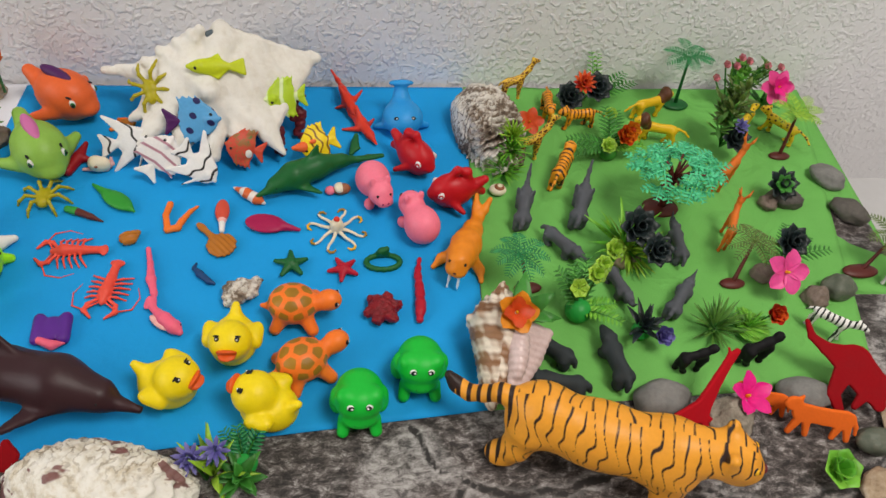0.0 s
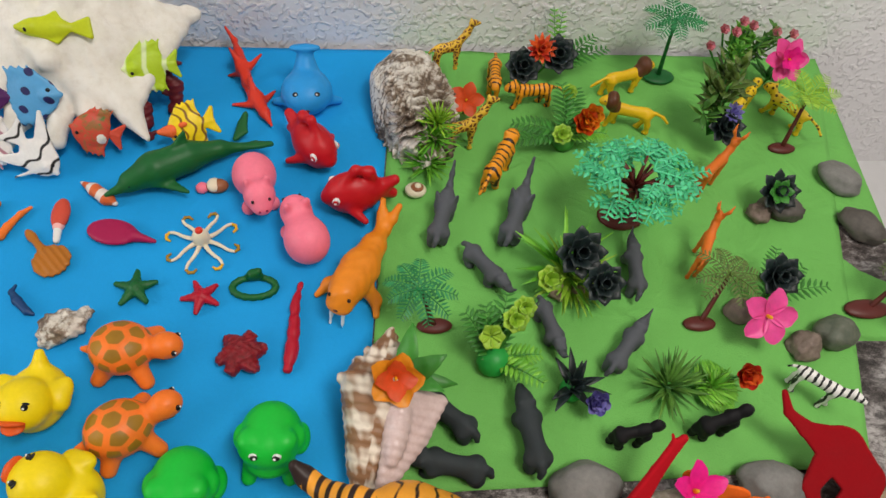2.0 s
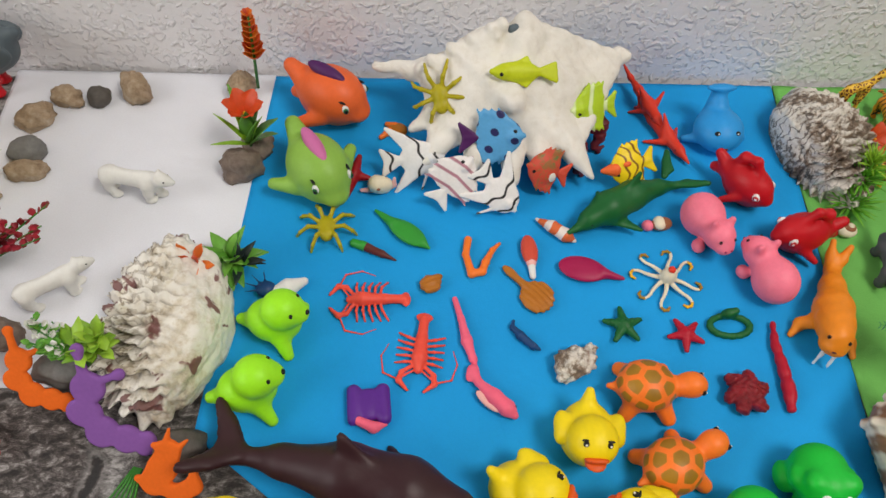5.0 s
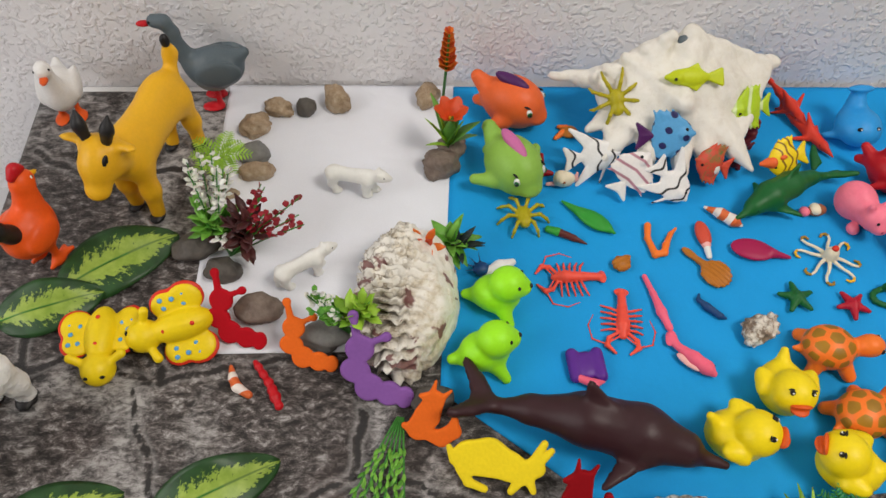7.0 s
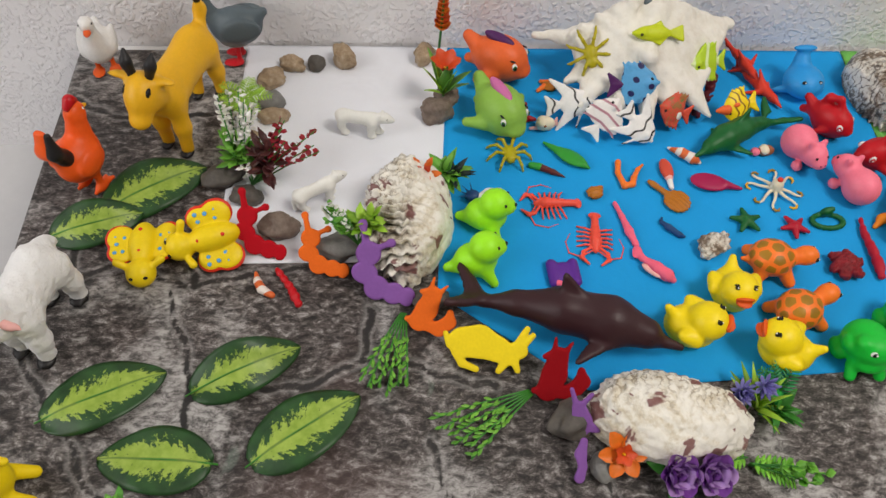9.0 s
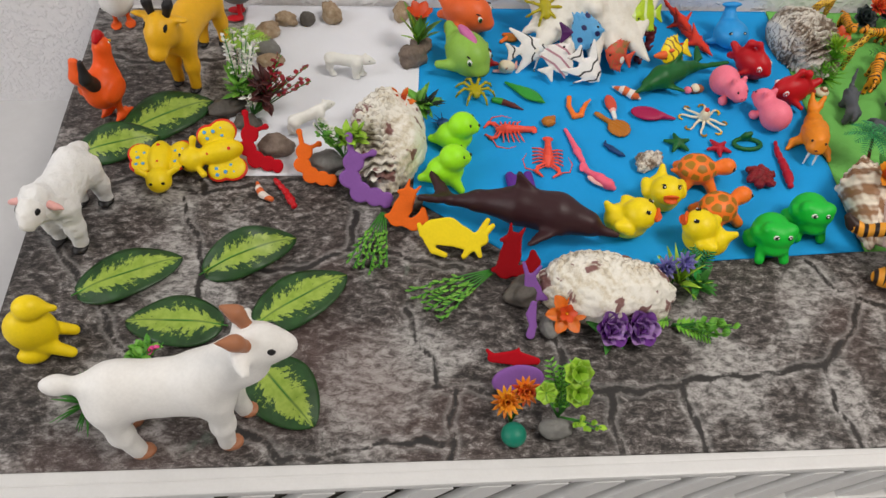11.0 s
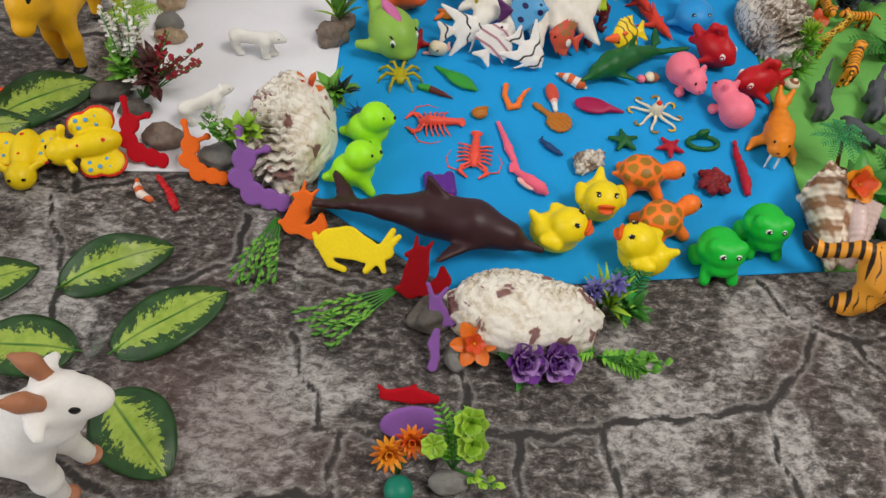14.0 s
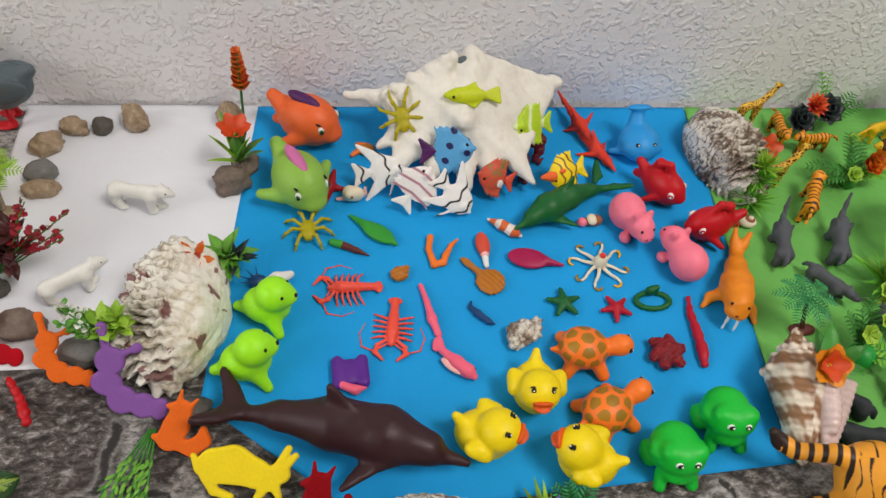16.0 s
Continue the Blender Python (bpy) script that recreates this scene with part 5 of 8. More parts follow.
yellow = laid("toy_fish", flatfish("goldfish", "goldfish", 3.5, 1.15, 0.4, paint=bars((0.3, -0.3, -0.9), 0.08, -0.3)), (-0.120, 0.722, 0.021), (0.1, -0.75, 0.65), 200, "yellow plastic fish with painted stripes and an orange mouth", "toy fish", "", 1.12)
part("mouth", figure("mouth", [C((1.1, 0, -0.1), (1.9, 0, -0.25), 0.5, 0.18, "coral_orange"), E((0.3, -0.42, -0.3), (0.3, 0.12, 0.2), "coral_orange")], 0.07, 0.1), yellow, "orange mouth")
laid("toy_crab", cr, (-0.262, 0.768, 0.046), (-0.25, -0.70, 0.65), 95, "mustard yellow plastic spider crab clinging to the white shell", "toy crab", "spider crabs", 1.08, False)
toy("toy_shrimp", figure("toy_shrimp", chain([(-1.0, 0, 0.4), (0.2, 0, 0.6), (1.0, 0, 0.3)], [0.5, 0.55, 0.2], "steel") + [C((0.8, 0.1, 0.4), (2.6, 0.5, 0.6), 0.1, 0.04, "steel"), C((0.8, -0.1, 0.4), (2.4, -0.5, 0.3), 0.1, 0.04, "steel"), C((0.8, 0, 0.5), (1.9, 0.9, 0.9), 0.1, 0.04, "steel")], 0.06, 0.12), -0.205, 0.797, 10, "small grey plastic prawn on top of the white shell", "toy prawn", z=0.083, scale=0.7)


# ---- four-legged figures ----
def fleece(p):
    return 0.11 * np.sin(p[:, 0] * 5 + 2 * np.sin(p[:, 2] * 2.3)) * np.sin(p[:, 1] * 5.5 + np.sin(p[:, 0] * 2)) * np.sin(p[:, 2] * 4.5 + 1)


def beast(mat, L=4.0, body=0.75, tall=2.2, leg=0.22, neck=0.8, head=(0.55, 0.42, 0.45), lift=0.6, rise=0.0, tail=1.2, taildrop=0.7, feet=None, legr=0.8, deep=1.0, chest=1.0, stride=0.12, k=None, step=0.09, extra=(), eyes=True, headmat=None, snout=0.5, ears=0.16, draft=False, rough=None, eye=1.0):
    """Body along x, head at +x. tall: height of the back; neck, lift: reach forward and up of the head."""
    hm = headmat or mat
    zb = tall - body
    hx = L * 0.36
    q = [E((-hx * 0.75, 0, zb), (L * 0.24, body * legr, body * deep), mat), E((hx * 0.7, 0, zb + rise), (L * 0.24, body * legr * chest, body * deep * chest), mat), E((0, 0, zb + rise * 0.5 - 0.03), (L * 0.36, body * legr * 0.95, body * deep * 0.92), mat)]
    for sx, x0 in ((1, hx), (-1, -hx)):
        for s in (1, -1):
            off = stride * L * (1 if s * sx > 0 else -1)
            f = (x0 + off * 0.8, s * body * legr * 0.62, leg * 0.9)
            q += chain([(x0 * 0.95, s * body * legr * 0.55, zb - body * 0.15), (x0 + off * 0.35 - 0.1, s * body * legr * 0.62, zb * 0.48), f], [leg * 1.75, leg * 1.15, leg], mat)
            q.append(E((f[0] + leg * 0.4, f[1], leg * 0.5), (leg * 1.45, leg * 1.1, leg * 0.55), feet or mat))
    h = (hx + L * 0.12 + neck, 0, zb + rise + body * 0.4 + lift)
    q += chain([(hx * 0.9, 0, zb + rise + body * 0.25), ((hx + L * 0.12 + h[0]) / 2 - 0.05, 0, (zb + rise + body * 0.4 + h[2]) / 2), h], [body * legr * 0.8, min(body * 0.6, head[0]) , head[1] * 0.75], mat)
    q += [E(h, head, hm), E((h[0] + head[0] * 0.8, 0, h[2] - head[2] * 0.3), (head[0] * snout * 1.1, head[1] * 0.62, head[2] * 0.6), hm)]
    if ears:
        q += mirror([E((h[0] - head[0] * 0.45, head[1] * 0.75, h[2] + head[2] * 0.75), (ears * 0.6, ears * 0.8, ears * 1.25), hm)])
    if tail:
        q += chain([(-L * 0.5, 0, zb + body * 0.45), (-L * 0.5 - tail * 0.6, 0, zb + body * 0.45 - taildrop * 0.4), (-L * 0.5 - tail, 0.1, zb + body * 0.45 - taildrop)], [leg * 0.7, leg * 0.55, leg * 0.6], mat)
    q += [p for p in extra]
    if not extra and draft:
        return None, h
    e = [((h[0] + head[0] * 0.45, s * head[1] * 0.72, h[2] + head[2] * 0.3), (head[0] * 0.19 * eye, head[1] * 0.15, head[2] * 0.17 * eye), "ink") for s in (1, -1)] if eyes else []
    return figure("toy_animal", q, step, k or body * 0.35, e, rough=rough), h


def animal(name, me, places, label, category, group="", **kw):
    for x, y, yaw, s in places:
        toy(name, me, x, y, yaw, label, category, group, scale=s, **kw)


small_tiger, _ = beast("smalltiger", 3.4, 0.62, 2.3, 0.2, 0.25, (0.55, 0.5, 0.48), 0.25)
animal("toy_tiger", small_tiger, ((0.116, 0.788, -98, 0.95), (0.145, 0.768, 186, 0.95), (0.107, 0.690, 60, 1.15)), "small orange striped plastic tiger on green paper", "toy tiger", "small tigers")
lion, h = beast("lion", 3.8, 0.55, 2.4, 0.2, 0.25, (0.52, 0.45, 0.46), 0.4, draft=True)
lion, _ = beast("lion", 3.8, 0.55, 2.4, 0.2, 0.25, (0.52, 0.45, 0.46), 0.4, extra=[E((h[0] - 0.35, 0, h[2] + 0.05), (0.55, 0.78, 0.82), "mane"), E((h[0] - 0.75, 0, h[2] - 0.5), (0.5, 0.6, 0.6), "mane")])
animal("toy_lion", lion, ((0.226, 0.784, 18, 1.0), (0.222, 0.743, 165, 1.0)), "small yellow plastic lion with a dark mane on green paper", "toy lion", "lions")
leo, _ = beast("leopard", 3.4, 0.46, 2.1, 0.17, 0.3, (0.45, 0.4, 0.4), 0.3, tail=1.4)
animal("toy_leopard", leo, ((0.327, 0.762, 45, 1.0), (0.362, 0.750, 128, 1.1)), "small spotted yellow plastic leopard on green paper", "toy leopard", "leopards")
gir, _ = beast("giraffe", 2.6, 0.55, 2.9, 0.16, 0.9, (0.45, 0.28, 0.28), 2.2, rise=0.25, tail=0.5, stride=0.06, snout=0.8)
toy("toy_giraffe", gir, 0.081, 0.720, 12, "small brown-patched plastic giraffe on green paper", "toy giraffe", "small giraffes", scale=0.95)
toy("toy_giraffe", gir, 0.074, 0.786, 10, "small brown-patched plastic giraffe standing on the oyster shell", "toy giraffe", "small giraffes", scale=0.85, ground=0.024)
ele, h = beast("elephant", 4.0, 0.85, 2.5, 0.34, 0.2, (0.62, 0.55, 0.6), 0.2, tail=0.6, stride=0.06, ears=0, draft=True)
trunk = chain([(h[0] + 0.4, 0, h[2] - 0.1), (h[0] + 1.0, 0, h[2] + 0.1), (h[0] + 1.6, 0, h[2] + 0.9), (h[0] + 2.1, 0, h[2] + 1.9)], [0.3, 0.24, 0.18, 0.13], "elephant")
ele, _ = beast("elephant", 4.0, 0.85, 2.5, 0.34, 0.2, (0.62, 0.55, 0.6), 0.2, tail=0.6, stride=0.06, ears=0, extra=trunk + mirror([E((h[0] - 0.4, 0.75, h[2] - 0.1), (0.5, 0.14, 0.65), "elephant", (0, 0, 25))]))
animal("toy_elephant", ele, ((0.060, 0.640, 74, 0.86), (0.113, 0.640, 68, 0.92)), "small dark grey plastic elephant with trunk raised", "toy elephant", "elephants")
rhi, h = beast("elephant", 3.8, 0.72, 2.0, 0.3, 0.5, (0.75, 0.45, 0.45), -0.1, tail=0.6, stride=0.08, ears=0.2, draft=True)
rhi, _ = beast("elephant", 3.8, 0.72, 2.0, 0.3, 0.5, (0.75, 0.45, 0.45), -0.1, tail=0.6, stride=0.08, ears=0.2, extra=[C((h[0] + 0.95, 0, h[2] + 0.05), (h[0] + 1.35, 0, h[2] + 0.75), 0.17, 0.05, "elephant"), C((h[0] + 0.5, 0, h[2] + 0.3), (h[0] + 0.65, 0, h[2] + 0.65), 0.12, 0.05, "elephant")])
animal("toy_rhino", rhi, ((0.086, 0.604, -55, 0.88), (0.193, 0.596, 84, 0.88), (0.125, 0.558, -78, 0.82), (0.172, 0.536, 48, 0.9)), "small dark grey plastic rhinoceros on green paper", "toy rhino", "rhinos")
hpo, _ = beast("hippo", 3.6, 0.8, 1.9, 0.32, 0.55, (0.7, 0.55, 0.5), -0.15, tail=0.4, stride=0.05, snout=0.8)
animal("toy_hippo", hpo, ((0.054, 0.496, 138, 0.95), (0.102, 0.480, 96, 1.02), (0.054, 0.466, 166, 1.0)), "small charcoal plastic hippopotamus on green paper", "toy hippo", "hippos")
gor, h = beast("black", 2.6, 0.52, 2.5, 0.24, 0.2, (0.44, 0.4, 0.46), 0.42, rise=0.42, tail=0, stride=0.13, ears=0, eyes=False, chest=1.1)
animal("toy_gorilla", gor, ((0.162, 0.478, 4, 0.86), (0.217, 0.482, 12, 0.95)), "small black plastic gorilla on green paper", "toy gorilla", "gorillas")
zeb, _ = beast("zebra", 3.2, 0.5, 2.8, 0.15, 0.6, (0.5, 0.3, 0.32), 0.4, tail=0.5, stride=0.08, snout=0.8)
animal("toy_zebra", zeb, ((0.290, 0.504, -40, 0.95), (0.388, 0.556, 30, 0.9)), "small black and white plastic zebra", "toy zebra", "zebras")
dee, h = beast("fawn", 3.0, 0.46, 3.0, 0.14, 0.5, (0.45, 0.3, 0.32), 1.0, tail=0.3, stride=0.08, snout=0.75, draft=True)
ant = mirror(chain([(h[0] - 0.1, 0.15, h[2] + 0.3), (h[0] - 0.3, 0.4, h[2] + 1.0), (h[0] - 0.1, 0.5, h[2] + 1.5)], [0.11, 0.1, 0.07], "fawn") + [C((h[0] - 0.25, 0.38, h[2] + 0.8), (h[0] + 0.1, 0.55, h[2] + 1.1), 0.09, 0.06, "fawn")])
dee, _ = beast("fawn", 3.0, 0.46, 3.0, 0.14, 0.5, (0.45, 0.3, 0.32), 1.0, tail=0.3, stride=0.08, snout=0.75, extra=ant)
animal("toy_deer", dee, ((0.243, 0.606, 62, 1.0), (0.270, 0.678, 40, 1.05)), "small orange-brown plastic deer with antlers on green paper", "toy deer", "deer")
brr, _ = beast("bear", 3.6, 0.6, 2.2, 0.25, 0.4, (0.5, 0.4, 0.4), 0.1, tail=0, stride=0.08, snout=0.7)
animal("toy_polar_bear", brr, ((-0.486, 0.706, -12, 1.2), (-0.521, 0.619, 32, 1.12)), "small white plastic polar bear on white paper", "toy polar bear", "polar bears")

# ---- large figures ----
def tiger_stripes(p):
    """Thin black strokes from the spine and from the belly, some forked; the lower legs, paws and muzzle stay plain."""
    x, z = p[:, 0], p[:, 2]
    side = np.where(p[:, 1] > 0, 1.7, 0.0)
    wob = 0.22 * np.sin(z * 1.9 + x * 0.9 + side) + 0.13 * np.sin(z * 4.1 + x * 2.3 + side * 2)
    u = (x + 0.16 * (z - 5) + wob) / 0.86
    i = np.round(u)
    h = np.sin(i * 12.9898 + side * 3.1) * 43758.5453
    h = h - np.floor(h)
    end = 2.9 + 2.2 * h
    upper = np.clip((z - end) / 1.6, 0, 1)
    d = np.abs(u - i) * 0.86
    a = 0.02 + 0.055 * upper - d
    a = np.where(z > end, a, -1)
    u2 = u + 0.5 - 0.10 * (z - 4)
    j = np.round(u2)
    g = np.sin(j * 78.233 + side * 5.3) * 12543.123
    g = g - np.floor(g)
    low, high = 1.8 + 1.2 * g, 3.4 + 1.6 * g
    b = np.where((z > low) & (z < high), 0.06 - np.abs(u2 - j) * 0.86, -1)
    s = np.maximum(a, b)
    s = np.where((x > 7.2) & (z < 6.4), -1, s)
    tail = np.where(x < -6.4, 0.16 - np.abs(((x * 1.25 + 0.3 * z) % 1.0) - 0.5) * 0.75, -1)
    s = np.maximum(np.where(x < -6.4, -1, s), tail)
    return 0.5 + np.where(x < -10.6, 1.0, s) * 5


tq = [E((-4.2, 0, 4.8), (2.7, 2.25, 2.5), "tiger"), E((0, -0.1, 4.4), (4.8, 2.4, 2.55), "tiger"), E((4.2, -0.1, 4.5), (2.9, 2.55, 2.75), "tiger")]
tq += chain([(5.0, 0, 5.6), (7.0, 0, 6.0), (8.2, 0, 6.2)], [1.7, 1.45, 1.3], "tiger") + [E((8.5, 0, 6.3), (1.45, 1.55, 1.4), "tiger"), E((9.6, 0, 5.6), (0.95, 1.05, 0.8), "tiger"), E((8.8, 0, 5.2), (1.0, 1.25, 0.7), "tiger")]
tq += mirror([C((7.9, 1.05, 7.2), (7.7, 1.3, 7.9), 0.52, 0.4, "tiger")])
for fx, fy, kx in ((-6.6, -1.9, -5.6), (-3.2, 1.6, -3.3), (5.2, -2.0, 4.6), (3.2, 1.7, 3.6)):
    tq += chain([(kx + 0.5, fy * 0.62, 4.0), (kx + (0.6 if fx > 0 else 0.2), fy * 0.9, 2.5), (fx, fy, 1.5)], [1.35, 0.9, 0.72], "tiger") + [E((fx + 0.45, fy, 1.15), (1.05, 0.8, 0.48), "tiger")]
tq += chain([(-6.0, 0, 5.9), (-7.4, 0.1, 5.9), (-8.5, 0.2, 5.0), (-9.5, 0.4, 4.2), (-10.5, 0.7, 4.3), (-11.2, 0.9, 4.9)], [0.62, 0.52, 0.46, 0.44, 0.42, 0.34], "tiger")
tface = []
for s_ in (1, -1):
    tface += [((9.35, s_ * 0.88, 6.75), (0.36, 0.34, 0.36), "horn"), ((9.5, s_ * 0.95, 6.8), (0.26, 0.26, 0.26), "gold"), ((9.65, s_ * 1.0, 6.84), (0.14, 0.14, 0.16), "ink"), ((7.98, s_ * 1.3, 7.75), (0.26, 0.3, 0.34), "horn"), ((8.9, s_ * 0.5, 7.5), (0.35, 0.07, 0.12), "ink"), ((8.5, s_ * 0.75, 7.55), (0.1, 0.4, 0.1), "ink")]
tface += [((10.45, 0, 5.9), (0.22, 0.38, 0.22), "maroon"), ((10.3, 0, 5.2), (0.3, 0.6, 0.07), "ink")]
tg = figure("toy_tiger", tq, 0.13, 0.8, tface, paint=tiger_stripes)
toy("toy_tiger", tg, 0.063, 0.412, -22, "large orange plastic tiger with painted black stripes on the cloth", "toy tiger", scale=0.97)

kw = dict(L=11.0, body=2.3, tall=8.8, leg=0.6, neck=0.7, head=(1.65, 1.45, 1.6), lift=1.7, tail=0, stride=0.04, k=0.8, step=0.22, feet="horn", ears=0, snout=0.4)
_, h = beast("gold", draft=True, **kw)
hx = mirror(chain([(h[0] - 0.3, 0.75, h[2] + 1.2), (h[0] - 0.5, 1.1, h[2] + 2.4), (h[0] - 1.0, 1.25, h[2] + 3.4)], [0.42, 0.36, 0.16], "horn") + [E((h[0] - 0.5, 2.0, h[2] + 0.9), (0.45, 1.1, 0.3), "gold", (10, 0, -15))])
hx += [C((h[0] + 0.5, 0, h[2] - 0.3), (h[0] + 1.7, 0, h[2] - 1.8), 1.15, 0.72, "gold"), E((h[0] + 1.85, 0, h[2] - 1.95), (0.72, 0.8, 0.6), "gold")]
hx += chain([(-5.4, 0, 7.8), (-6.0, 0, 9.0), (-5.8, 0.1, 10.2)], [0.55, 0.5, 0.3], "gold") + [E((-5.75, 0.1, 10.5), (0.42, 0.42, 0.7), "horn")]
gq, h = beast("gold", extra=hx, eye=1.9, **kw)
toy("toy_goat", gq, -0.640, 0.722, -104, "large mustard yellow plastic goat with black horns and hooves", "toy goat", scale=0.94)

kw = dict(L=10.6, body=2.6, tall=10.2, leg=0.68, neck=2.1, head=(1.7, 1.4, 1.5), lift=3.7, tail=0, stride=0.07, k=0.8, step=0.22, feet="hoof", ears=0, snout=0.62)
_, h = beast("white", draft=True, **kw)
hx = mirror(chain([(h[0] - 0.6, 0.75, h[2] + 1.0), (h[0] - 1.1, 1.1, h[2] + 2.1), (h[0] - 2.1, 1.35, h[2] + 2.7)], [0.46, 0.4, 0.16], "hoof") + [E((h[0] - 1.0, 1.75, h[2] + 0.5), (0.45, 1.05, 0.32), "white", (-15, 0, -25))])
hx += chain([(-5.0, 0, 9.0), (-6.4, 0, 9.2), (-7.0, 0, 9.3)], [0.55, 0.55, 0.42], "white")
hx += [C((3.0, 0, 8.4), (h[0] - 0.6, 0, h[2] - 0.5), 2.0, 1.2, "white")]
wq, h = beast("white", extra=hx, eye=1.4, **kw)
toy("toy_goat", wq, -0.592, 0.297, 4, "large white plastic goat with tan horns and hooves", "toy goat", scale=0.95)

kw = dict(L=6.6, body=2.1, tall=7.0, leg=0.62, neck=0.9, head=(1.35, 1.1, 1.2), lift=0.8, tail=0.6, stride=0.05, k=0.7, step=0.2, feet="horn", ears=0, headmat="white", snout=0.62)
_, h = beast("wool", draft=True, **kw)
sq, _ = beast("wool", rough=fleece, eye=1.5, extra=[E((h[0] - 0.7, 0, h[2] + 0.75), (0.9, 1.0, 0.7), "wool")] + mirror([E((h[0] - 0.3, 1.45, h[2] + 0.1), (0.35, 0.8, 0.32), "blush", (-20, 0, 0))]), **kw)
toy("toy_sheep", sq, -0.712, 0.500, -100, "large white plastic sheep with rough fleece and black hooves", "toy sheep", scale=1.02)


def rooster():
    q = [E((0, 0, 4.0), (2.4, 1.8, 2.3), "rooster"), C((1.0, 0, 5.0), (1.6, 0, 7.4), 1.3, 0.85, "rooster"), E((1.8, 0, 8.0), (1.0, 0.8, 0.9), "rooster"), C((2.6, 0, 7.9), (3.3, 0, 7.6), 0.35, 0.12, "gold")]
    q += chain([(1.2, 0, 8.9), (1.8, 0, 9.3), (2.3, 0, 8.9)], [0.35, 0.4, 0.3], "red") + [E((2.4, 0, 7.0), (0.3, 0.3, 0.55), "red")]
    for a, b in ((0, 0), (0.5, 0.5), (-0.5, -0.5)):
        q += chain([(-1.2, a * 0.4, 5.0), (-2.4, a, 7.0), (-2.2, b, 8.8)], [0.9, 0.6, 0.3], "rooster" if a >= 0 else "horn")
    q += mirror([E((-0.2, 1.6, 4.2), (1.6, 0.5, 1.2), "rooster"), C((0.2, 0.8, 2.2), (0.2, 0.9, 0.5), 0.4, 0.3, "rooster"), C((0.1, 0.9, 0.3), (1.5, 1.2, 0.25), 0.3, 0.2, "rooster"), C((0.1, 0.9, 0.3), (1.4, 0.5, 0.25), 0.3, 0.2, "rooster"), C((0.1, 0.9, 0.3), (-0.8, 0.9, 0.25), 0.3, 0.2, "rooster")])
    return figure("toy_rooster", q, 0.18, 0.5, eyepair(2.2, 0.6, 8.2, 0.16))


toy("toy_rooster", rooster(), -0.714, 0.638, 70, "orange plastic rooster with a red comb and dark tail feathers", "toy rooster", scale=0.92)


def goose(mat, bill):
    q = [E((0, 0, 3.6), (2.6, 1.9, 2.1), mat), C((1.4, 0, 4.6), (1.9, 0, 7.2), 1.2, 0.75, mat), E((2.1, 0, 7.9), (1.0, 0.8, 0.85), mat), E((3.2, 0, 7.5), (0.8, 0.45, 0.25), bill), C((-2.0, 0, 3.8), (-3.4, 0, 4.6), 1.1, 0.4, mat)]
    q += mirror([E((-0.5, 1.75, 3.8), (2.0, 0.45, 1.2), mat, (0, 12, 0)), C((0.2, 0.8, 1.8), (0.3, 0.9, 0.4), 0.32, 0.28, bill), E((0.8, 0.95, 0.2), (1.1, 0.75, 0.2), bill)])
    return figure("toy_goose", q, 0.19, 0.5, [((2.5, s * 0.68, 8.1), 0.13, "ink") for s in (1, -1)])


toy("toy_goose", goose("white", "beak"), -0.738, 0.796, -75, "white plastic goose with an orange bill by the wall", "toy goose", scale=0.82)
gg = [E((0, 0, 4.4), (2.8, 1.7, 2.2), "steel", (0, 12, 0)), C((-1.6, 0, 5.2), (-3.0, 0, 6.2), 1.2, 0.5, "steel"), E((0.4, 0, 3.2), (1.9, 1.4, 1.3), "stone_grey")] + chain([(1.9, 0, 4.9), (2.8, 0, 6.6), (2.9, 0, 8.4), (3.4, 0, 9.5), (4.2, 0, 9.6)], [1.1, 0.7, 0.55, 0.6, 0.62], "steel") + [E((5.2, 0, 9.3), (0.7, 0.4, 0.25), "red")]
gg += mirror([E((-0.7, 1.5, 4.8), (2.2, 0.4, 1.3), "steel", (0, 14, 0)), C((0.2, 0.7, 2.4), (0.2, 0.8, 0.4), 0.32, 0.28, "red"), E((0.9, 0.9, 0.25), (1.1, 0.7, 0.22), "red")])
toy("toy_goose", figure("toy_goose", gg, 0.18, 0.45, [((4.5, s * 0.5, 9.8), 0.13, "ink") for s in (1, -1)]), -0.606, 0.812, 180, "dark grey plastic goose with red feet by the wall", "toy goose", scale=0.92)


